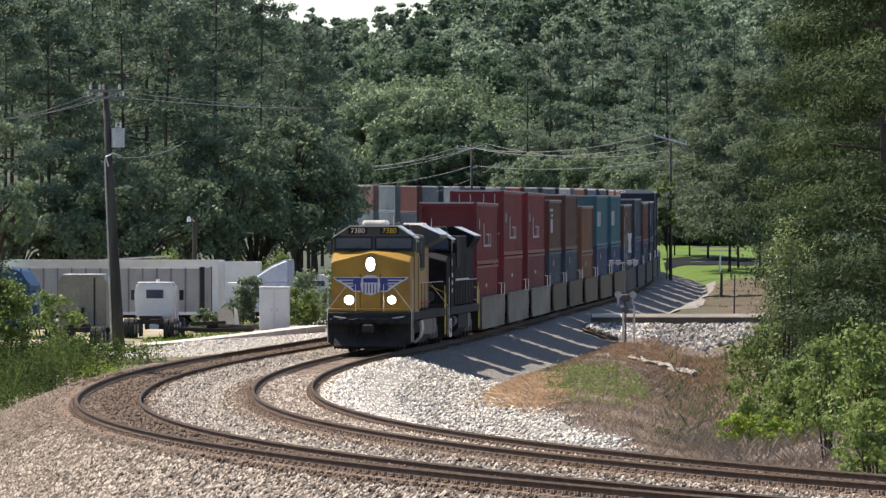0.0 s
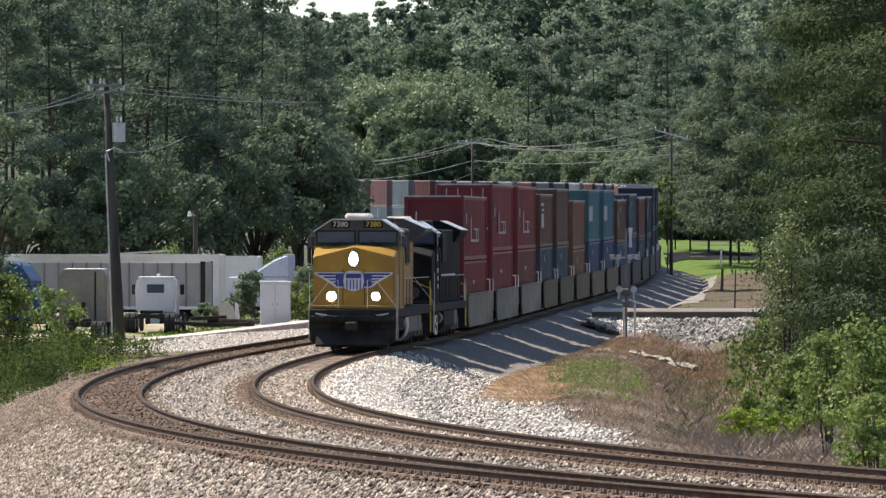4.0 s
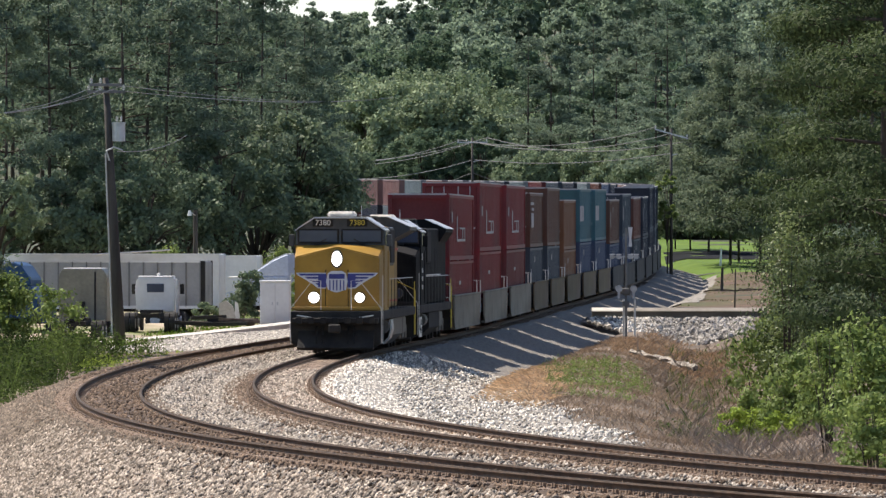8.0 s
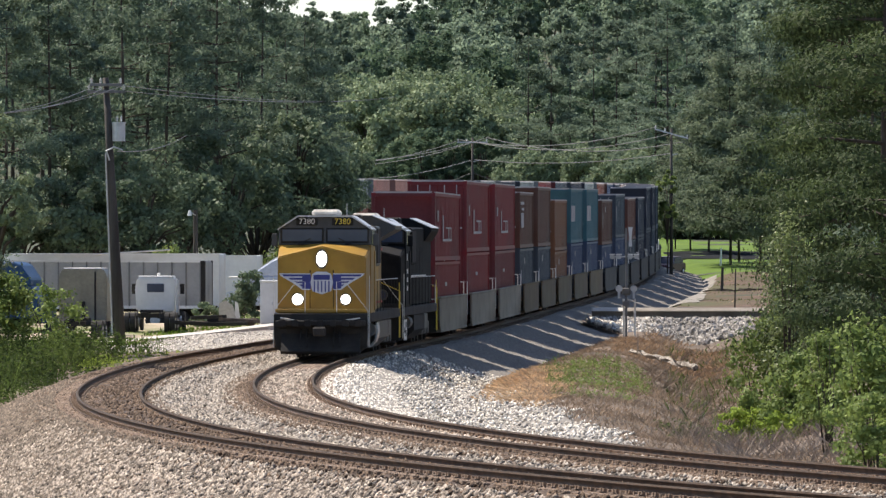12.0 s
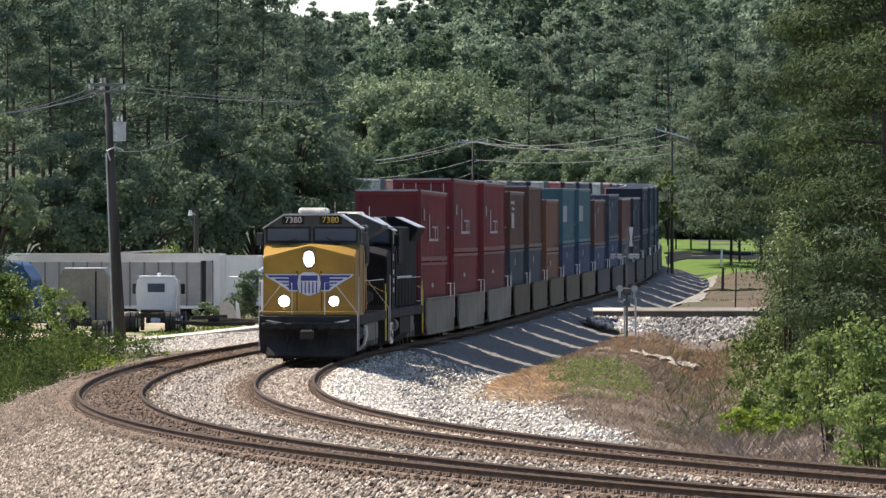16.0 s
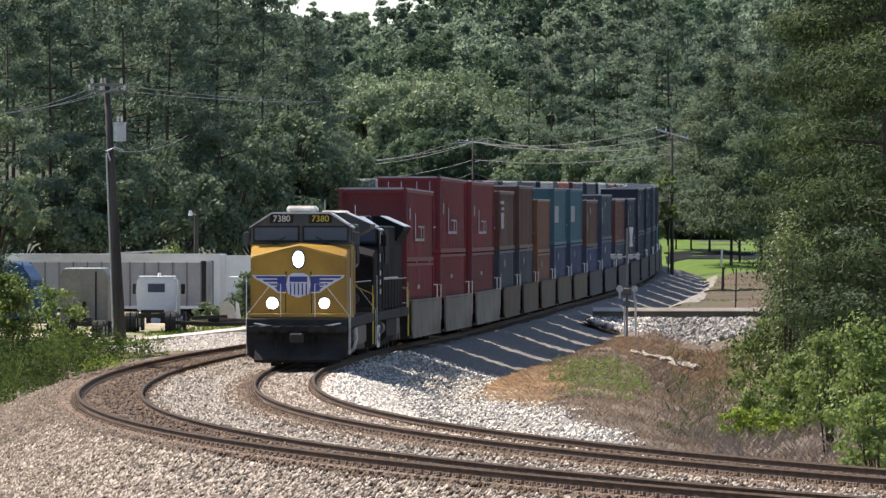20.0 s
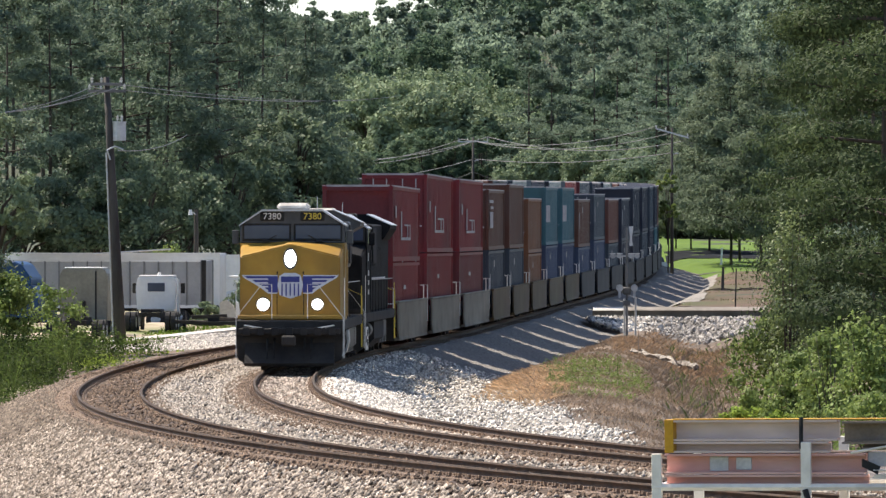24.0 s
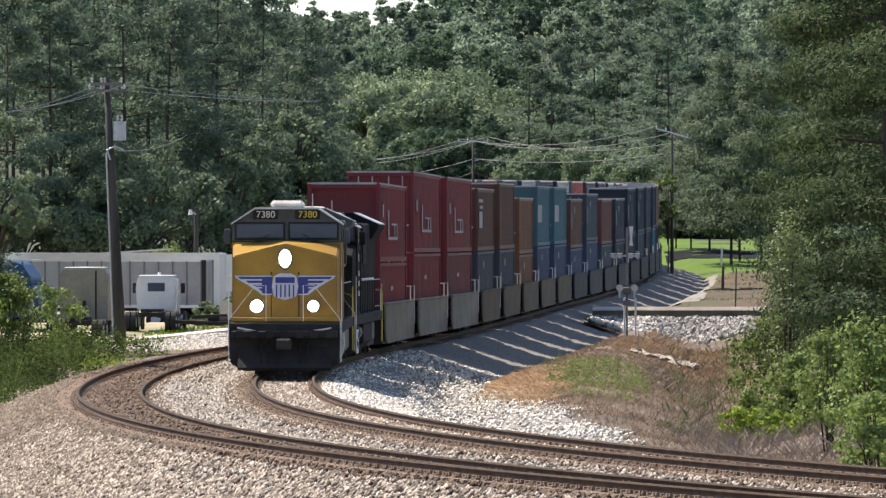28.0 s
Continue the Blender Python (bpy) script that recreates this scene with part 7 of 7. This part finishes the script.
def fairing_cab(label, at, paint, turn, steep=False):
    """Tractor with a tall roof fairing sloping to its front (+x)."""
    t = thing("truck_tractor", label, "truck", "parked trucks", Matrix.Translation(at) @ Matrix.Rotation(radians(turn), 4, "Z"))
    bm = bmesh.new()
    prism(bm, [(-1.5, 0.9), (1.1, 0.9), (1.1, 1.9), (0.75, 2.55), (-1.5, 2.55)], "y", -1.15, 1.15)
    bmesh.ops.bevel(bm, geom=bm.edges[:], offset=0.05, segments=1, affect="EDGES")
    c = part("cab", bm, paint, t)
    bm = bmesh.new()
    prism(bm, [(-1.5, 2.55), (0.72, 2.55), (0.7, 2.9), (0.2, 3.6), (-0.2, 3.75), (-1.5, 3.75)] if steep else [(-1.5, 2.55), (0.72, 2.55), (0.2, 2.95), (-0.6, 3.45), (-1.3, 3.75), (-1.5, 3.75)], "y", -1.12, 1.12)
    bmesh.ops.bevel(bm, geom=bm.edges[:], offset=0.06, segments=1, affect="EDGES")
    part("roof_fairing", bm, paint, c)
    if not steep:
        bm = bmesh.new()
        prism(bm, [(-1.48, 3.76), (-1.3, 3.77), (-0.6, 3.47), (0.2, 2.97), (0.2, 3.02), (-0.6, 3.53), (-1.3, 3.83), (-1.48, 3.83)], "y", -1.0, 1.0)
        part("fairing_top", bm, WHITEP, c)
    bm = bmesh.new()
    prism(bm, [(1.1, 0.7), (1.5, 0.7), (1.5, 1.3), (1.1, 1.4)] if steep else [(1.1, 0.7), (2.6, 0.7), (2.6, 1.5), (1.1, 1.9)], "y", -0.95, 0.95)
    part("bonnet", bm, paint, t)
    bm = bmesh.new()
    box(bm, 0.2, 0.9, -1.17, -1.14, 1.9, 2.4, 0.01)
    part("side_window", bm, DARKGLASS, c)
    if not steep:
        bm = bmesh.new()
        box(bm, 0.75, 1.9, -1.2, 1.2, 2.45, 2.55, 0.03)
        part("sun_visor", bm, WHITEP, c)
    bm = bmesh.new()
    box(bm, -4.5, 1.8, -0.5, 0.5, 0.65, 0.95)
    part("chassis", bm, GRIME, t)
    for x in (-3.8, -2.5, 2.0):
        for y in (-0.98, 0.98):
            bm = bmesh.new()
            disc(bm, (x, y, 0.5), (0, 1, 0), 0.5, 0.4, 16)
            w = part("wheel", bm, RUBBER, t)
            bm = bmesh.new()
            disc(bm, (x, y, 0.5), (0, 1, 0), 0.25, 0.44, 10)
            part("hub", bm, GALV, w)


def yard():
    bobtail("white bobtail day-cab truck tractor parked in the yard", (-14.21, 347.0, -1.39), WHITEP, False, radians(-3))
    bobtail("khaki grey sleeper-cab truck tractor parked behind weeds", (-16.95, 331.0, -1.57), KHAKI, True, radians(-4))
    trailer("ribbed grey aluminium box trailer with dark rear frame", (-12.25, 368.0, 2.05 - 3.6), 14.6, 83, TRAILERGREY, H=2.4, step=0.75, edge=0.2)
    trailer("long white box trailer parked behind the grey one", (-12.17, 388.0, 2.33 - 3.95), 14.6, 84, WHITEP, ribs=False, end=WHITEP)
    trailer("pale box trailer partly behind green shrubs", (-10.64, 408.0, 2.15 - 3.95), 14.6, 84, WHITEP, ribs=False, end=WHITEP)
    fairing_cab("blue sleeper truck tractor with a sloping roof fairing", (-21.19, 356.0, 2.11 - 3.8), BLUECAB, -12, True)
    fairing_cab("pale blue and white truck tractor with roof fairing", (-9.95, 396.0, 2.30 - 3.8), PALEBLUE, 172)
    for u, Y, z in ((512, 400, 478), (548, 404, 476)):
        c = thing("white_trailer_roof", "low white utility trailer body among weeds", "trailer", "parked trailers", Matrix.Translation((-0.00 + (u - 784) * Y / FOCAL, Y, EYE - (z - 400) * Y / FOCAL - 1.75)))
        bm = bmesh.new()
        prism(bm, [(-1.0, 0.6), (1.0, 0.6), (1.0, 1.6), (0.8, 1.75), (-0.6, 1.7), (-1.0, 1.35)], "y", 0, 3.6)
        b = part("body", bm, WHITEP, c)
        bm = bmesh.new()
        box(bm, -0.9, 0.9, -0.02, 0.02, 1.1, 1.4)
        part("window", bm, DARKGLASS, b)
        for x in (-0.9, 0.9):
            bm = bmesh.new()
            disc(bm, (x, 1.6, 0.35), (1, 0, 0), 0.35, 0.25, 14)
            part("wheel", bm, RUBBER, c)
    t = thing("overhead_boom", "long thin grey boom resting over the trailers", "boom", "", Matrix.Translation((-18.82, 380.0, 2.33)))
    bm = bmesh.new()
    tube(bm, [(0, 0, 0), (-14.71 - -18.82, 0, 0.25)], 0.05, 6)
    part("tube", bm, GALV, t)


# ---- moving road vehicles ----
DRIVEN = []


def car(label, paint, rows):
    """Small hatchback: x to its front, wheels on z = 0."""
    c = thing("car", label, "car", "passing cars")
    bm = bmesh.new()
    prism(bm, [(-2.0, 0.32), (2.05, 0.32), (2.1, 0.62), (1.95, 0.80), (1.0, 0.92), (-1.95, 0.98), (-2.08, 0.7)], "y", -0.86, 0.86)
    bmesh.ops.bevel(bm, geom=bm.edges[:], offset=0.05, segments=2, affect="EDGES")
    b = part("body", bm, paint, c)
    bm = bmesh.new()
    prism(bm, [(-1.9, 0.95), (1.0, 0.90), (0.3, 1.42), (-1.25, 1.46), (-1.7, 1.3)], "y", -0.72, 0.72)
    bmesh.ops.bevel(bm, geom=bm.edges[:], offset=0.05, segments=2, affect="EDGES")
    part("greenhouse", bm, DARKGLASS, b)
    bm = bmesh.new()
    prism(bm, [(0.25, 1.43), (-1.22, 1.47), (-1.22, 1.50), (0.25, 1.46)], "y", -0.68, 0.68)
    part("roof", bm, paint, b)
    for x in (-1.3, 1.35):
        for y in (-0.78, 0.78):
            bm = bmesh.new()
            disc(bm, (x, y, 0.31), (0, 1, 0), 0.31, 0.2, 18)
            w = part("wheel", bm, RUBBER, c)
            bm = bmesh.new()
            disc(bm, (x, y, 0.31), (0, 1, 0), 0.18, 0.22, 10)
            part("rim", bm, GALV, w)
    for y in (-0.68, 0.68):
        bm = bmesh.new()
        box(bm, -2.09, -2.0, y - 0.14, y + 0.14, 0.68, 0.86, 0.02)
        part("tail_lamp", bm, REDP, b)
        bm = bmesh.new()
        box(bm, 1.93, 2.06, y - 0.16, y + 0.16, 0.62, 0.76, 0.02)
        part("head_lamp", bm, WHITEP, b)
    DRIVEN.append((c, rows))


def van():
    """White cargo van with a loaded ladder rack; x to its front, wheels on z = 0."""
    v = thing("cargo_van", "white cargo van with a ladder rack loaded with beams and ladders", "van")
    bm = bmesh.new()
    prism(bm, [(-3.0, 0.45), (2.9, 0.45), (2.95, 0.95), (2.75, 1.15), (1.95, 1.30), (1.35, 1.82), (0.9, 1.93), (-2.9, 1.95), (-3.0, 1.8)], "y", -0.98, 0.98)
    bmesh.ops.bevel(bm, geom=bm.edges[:], offset=0.07, segments=2, affect="EDGES")
    b = part("body", bm, WHITEP, v)
    bm = bmesh.new()
    prism(bm, [(1.93, 1.33), (1.38, 1.80), (1.40, 1.83), (1.96, 1.36)], "y", -0.82, 0.82)
    part("windscreen", bm, DARKGLASS, b)
    bm = bmesh.new()
    box(bm, -0.95, -0.15, -0.5, 0.35, 1.945, 1.965)
    part("roof_panel", bm, REDP, b, "faded red roof rectangle")
    bm = bmesh.new()
    for k in range(9):
        box(bm, -2.7 + k * 0.42, -2.64 + k * 0.42, -0.85, 0.85, 1.94, 1.965)
    each("roof_rib", bm, WHITEP, b)
    for x in (-2.0, 2.0):
        for y in (-0.88, 0.88):
            bm = bmesh.new()
            disc(bm, (x, y, 0.36), (0, 1, 0), 0.36, 0.24, 18)
            w = part("wheel", bm, RUBBER, v)
            bm = bmesh.new()
            disc(bm, (x, y, 0.36), (0, 1, 0), 0.2, 0.26, 10)
            part("rim", bm, GALV, w)
    for y in (-0.985, 0.985):
        bm = bmesh.new()
        box(bm, 0.6, 1.4, y - 0.01, y + 0.01, 1.2, 1.7, 0.02)
        part("door_window", bm, DARKGLASS, b)
    # rack
    z = 1.96
    for x in (-2.0, -0.8, 1.4, 2.75):
        bm = bmesh.new()
        tube(bm, [(x, -0.88, z - 0.05 if x < 1.4 else 1.2), (x, -0.9, z + 0.13), (x, 0.9, z + 0.13), (x, 0.88, z - 0.05 if x < 1.4 else 1.2)], 0.03, 6)
        r = part("rack_bow", bm, WHITEP, v)
        for y in (-0.9, 0.9):
            bm = bmesh.new()
            box(bm, x - 0.045, x + 0.045, y - 0.02, y + 0.03, z - 0.2, z + (0.42 if x > 2 else 0.52), 0.005)
            part("upright", bm, CREAM, r)
    for y in (-0.9, 0.9):
        bm = bmesh.new()
        tube(bm, [(-2.1, y, z + 0.12), (2.78, y, z + 0.12)], 0.035, 6)
        part("rack_rail", bm, CREAM, v, "white rack side rail")
    # load on the rack: rolled channels to the front, ladders to the rear
    def channel(nm, x0, x1, z0, z1, m, lb, y0=0.74, y1=0.885):
        """A rolled channel lying on its side, flanges towards the kerb."""
        bm = bmesh.new()
        k = 0.018
        prism(bm, [(y0, z + z0), (y1, z + z0), (y1, z + z0 + k), (y0 + k, z + z0 + k), (y0 + k, z + z1 - k), (y1, z + z1 - k), (y1, z + z1), (y0, z + z1)], "x", x0, x1)
        return part(nm, bm, m, v, lb)

    channel("steel_channel", 0.88, 2.69, 0.235, 0.415, CHANNEL, "dusty red steel channel")
    channel("steel_channel", 0.86, 2.69, 0.135, 0.228, CHANNEL, "dusty red steel channel")
    channel("trim_channel", 1.12, 2.60, 0.53, 0.715, PINKGREY, "pinkish grey channel with a pale lip")
    channel("trim_channel", 1.20, 2.62, 0.425, 0.522, PINKGREY, "pinkish grey channel with a pale lip")
    channel("trim_channel", 0.64, 1.08, 0.50, 0.70, TWIG, "brown-grey channel offcut")
    channel("trim_channel", 0.12, 0.64, 0.54, 0.715, CASE, "orange-yellow channel end")
    channel("trim_channel", 0.12, 0.9, 0.45, 0.53, TWIG, "brown-grey channel offcut")
    channel("trim_channel", -0.38, 0.16, 0.14, 0.42, CHANNEL, "dusty red channel behind the boards", 0.68, 0.8)
    for nm, x0, x1, y0, y1, z0, z1, m, lb in (
            ("end_tape", 2.60, 2.68, 0.72, 0.895, 0.425, 0.722, CASE, "yellow tape round the channel ends"), ("edge_tape", 0.12, 2.60, 0.80, 0.892, 0.716, 0.728, CASE, "yellow top edge"),
            ("sticker", 2.13, 2.30, 0.759, 0.763, 0.26, 0.39, GALV, "grey sticker"), ("sticker", 1.92, 2.06, 0.759, 0.763, 0.27, 0.38, GALV, "grey sticker"),
            ("board", -0.35, 0.85, 0.70, 0.86, 0.30, 0.43, FADED_AND_RIM, "grey weathered board"), ("board", -0.1, 0.80, 0.72, 0.88, 0.19, 0.23, CREAM, "pale thin board"), ("board", -0.36, 0.5, 0.70, 0.885, 0.14, 0.165, WHITEP, "white thin board"),
            ("timber_beam", 0.3, 2.6, -0.6, -0.3, 0.17, 0.40, TIE, ""), ("steel_pipe", -2.0, 2.4, -0.2, 0.1, 0.17, 0.28, GALV, "")):
        bm = bmesh.new()
        box(bm, x0, x1, y0, y1, z + z0, z + z1, 0.004)
        part(nm, bm, m, v, lb)
    # open channel end: the shade inside it is put into a dark patch
    bm = bmesh.new()
    prism(bm, [(0.74, z + 0.30), (0.9, z + 0.37), (0.9, z + 0.30), (0.76, z + 0.23)], "y", 0.86, 0.9)
    part("channel_mouth", bm, RUBBER, v, "dark patch for the shaded inside of an open channel end")
    bm = bmesh.new()
    for (xa, za), (xb, zb) in (((0.55, 0.50), (1.0, 0.42)), ((-0.2, 0.43), (-0.05, 0.39)), ((-0.05, 0.39), (0.12, 0.44)), ((0.0, 0.24), (0.8, 0.27)), ((-0.3, 0.22), (0.6, 0.19))):
        tube(bm, [(xa, 0.89, z + za), (xb, 0.89, z + zb)], 0.012, 5)
    each("loose_strip", bm, CREAM, v, "bent pale metal strip")
    for zz, hh, x0, x1, y in ((0.37, 0.135, -2.07, 0.1, 0.80), (0.19, 0.165, -2.07, -0.4, 0.87), (0.40, 0.12, -2.83, -0.5, 0.55), (0.22, 0.12, -2.83, -0.5, 0.55)):
        lad = channel("ladder_stile", x0, x1, zz, zz + hh, LADDER, "pale aluminium ladder stile", y - 0.03, y + 0.03)
        bm = bmesh.new()
        for k in range(int((x1 - x0) / 0.3)):
            box(bm, x0 + 0.16 + k * 0.3, x0 + 0.19 + k * 0.3, y - 0.012, y + 0.02, z + zz + hh * 0.3, z + zz + hh * 0.7)
        each("rung_end", bm, TWIG, lad)
    bm = bmesh.new()
    for x in (-2.84, -2.80):
        box(bm, x - 0.02, x + 0.02, 0.5, 0.6, z + 0.2, z + 0.54)
    each("ladder_foot", bm, RUBBER, v)
    for x in (-0.37, -1.80):
        bm = bmesh.new()
        prism(bm, [(x - 0.05, z + 0.1), (x + 0.05, z + 0.1), (x + 0.03, z - 0.1), (x - 0.06, z - 0.12)], "y", 0.86, 0.93)
        part("rack_foot", bm, WHITEP, v, "chipped white rack foot")
    # cloth bunched over the rail, in a few stiff folds
    bm = bmesh.new()
    for k, (xa, xb, zb, w) in enumerate(((-2.02, -2.30, -0.12, 0.07), (-2.06, -2.38, -0.06, 0.06), (-2.10, -2.22, -0.16, 0.05), (-1.98, -2.12, -0.04, 0.05))):
        tube(bm, [(xa, 0.92, z + 0.30), ((xa + xb) / 2 - 0.03, 0.96 + 0.01 * k, z + 0.12 + zb / 2), (xb, 0.95, z + zb)], w * 0.4, 7, w)
    each("rag", bm, CLOTH, v, "pale cloth tied to the rack")
    bm = bmesh.new()
    tube(bm, [(1.44, 0.90, z + 0.74), (1.44, 0.91, z + 0.46)], 0.02, 5)
    tube(bm, [(1.40, 0.95, z + 0.1), (1.36, 0.97, z - 0.02), (1.45, 0.95, z - 0.2)], 0.03, 5)
    each("strap", bm, RUBBER, v, "black tie-down strap")
    rows = []
    # bearing of the front post and its distance, second by second
    for t, u, d in ((0, 3700, 56.0), (22.8, 3690, 56.0), (23.4, 2600, 57.5), (23.7, 1880, 59.8), (23.9, 1427, 61.6), (24.0, 1209, 62.8), (24.1, 1003, 64.4), (24.2, 811, 66.4), (24.3, 630, 68.8), (24.5, 303, 74.0), (24.7, 6, 78.2), (24.9, -278, 81.4),
                    (25.0, -412, 82.6), (25.3, -800, 85.5), (25.8, -1350, 89.0), (26.5, -1900, 92.0), (28.0, -2300, 94.0)):
        rows.append((t, pose((u - 784) * d / FOCAL + 2.67, d + 0.2, EYE - 339 * d / FOCAL - z - 0.72, 0, 0.6, 166)))
    DRIVEN.append((v, rows))


def traffic():
    dark = mat("maroon_car_paint", (0.075, 0.024, 0.034), (0.095, 0.032, 0.044), 1, 0.3)
    silv = mat("silver_car_paint", (0.38, 0.42, 0.44), (0.45, 0.49, 0.51), 1, 0.3, metal=0.3)
    Y = 572.0
    z = height(21, Y) + 0.12
    at = lambda u, dy, turn: pose((u - 784) * (Y + dy) / FOCAL, Y + dy, z, 0, 0, turn)
    car("dark red hatchback driving along the side road", dark, [(0, at(1520, 0, 262)), (8.6, at(1432, 0, 262)), (10.2, at(1312, 0, 262)), (10.6, at(1285, 0, 261)), (11.0, at(1260, 0, 260)), (11.4, at(1229, 0, 258)), (11.8, at(1198, 0, 254)), (12.2, at(1168, 0, 248)), (15, at(1100, 0, 200)), (28, at(1085, 0, 185))])
    car("silver hatchback driving along the side road", silv, [(0, at(1560, 0, 262)), (18.5, at(1500, 0, 262)), (21.0, at(1340, 0, 262)), (21.4, at(1312, 0, 262)), (22.2, at(1255, 0, 260)), (22.8, at(1205, 0, 256)), (23.3, at(1168, 0, 248)), (25, at(1128, 0, 210)), (28, at(1118, 0, 190))])
    van()


def riprap_rest():
    """Smaller broken stone that fills the bank below the headwall."""
    g = np.random.default_rng(32)
    n = 5200
    t = g.random(n)
    u = g.uniform(1040, 1335, n)
    low = 618 - np.abs(u - 1215) * 0.30
    v = 560 + (low - 560) * t
    Y = 367.0 - 14 * t + g.uniform(-0.3, 0.3, n)
    c = np.stack([(u - 784) * Y / FOCAL, Y, EYE - (v - 400) * Y / FOCAL - 0.12], -1)
    base = np.array([(1, 0, 0), (-1, 0, 0), (0, 1, 0), (0, -1, 0), (0, 0, 1), (0, 0, -1.0)])
    p = c[:, None] + base[None] * g.uniform(0.05, 0.15, (n, 6, 1)) + g.normal(size=(n, 6, 3)) * 0.025
    q = np.array([(0, 2, 4), (2, 1, 4), (1, 3, 4), (3, 0, 4), (2, 0, 5), (1, 2, 5), (3, 1, 5), (0, 3, 5)])
    o = new("small_riprap", bulk("small_riprap", p.reshape(-1, 3), (np.arange(n)[:, None, None] * 6 + q[None]).reshape(-1, 3), RIPRAP))
    tagged(o, "small broken grey stones filling the culvert bank", "stones", kind="stuff")
    # earth face under the stones
    uu, tt = np.meshgrid(np.linspace(1030, 1345, 24), np.linspace(0, 1, 8), indexing="ij")
    lo = 648 - np.abs(uu - 1235) * 0.42
    vv = 556 + (lo - 556) * tt
    yy = 367.6 - 14 * tt
    P = np.stack([(uu - 784) * yy / FOCAL, yy, EYE - (vv - 400) * yy / FOCAL - 0.25], -1).reshape(-1, 3)
    i, j = np.meshgrid(np.arange(23), np.arange(7), indexing="ij")
    f = np.stack([i * 8 + j, (i + 1) * 8 + j, (i + 1) * 8 + j + 1, i * 8 + j + 1], -1).reshape(-1, 4)
    o = new("culvert_bank", bulk("culvert_bank", P, f, BANKEARTH, True))
    tagged(o, "stony earth bank below the headwall", "bank", kind="structure")


terrain()
sheets()
ballast()
gravel_apron()
path_wall()
poles()
crossing_signal()
log_and_posts()
brush_pile()
cabinet()
timber_pile()
yard()
forest()
lawn_trees()
right_growth()
left_growth()
undergrowth()
traffic()
train()
culvert()
riprap_rest()
lines()


motions()
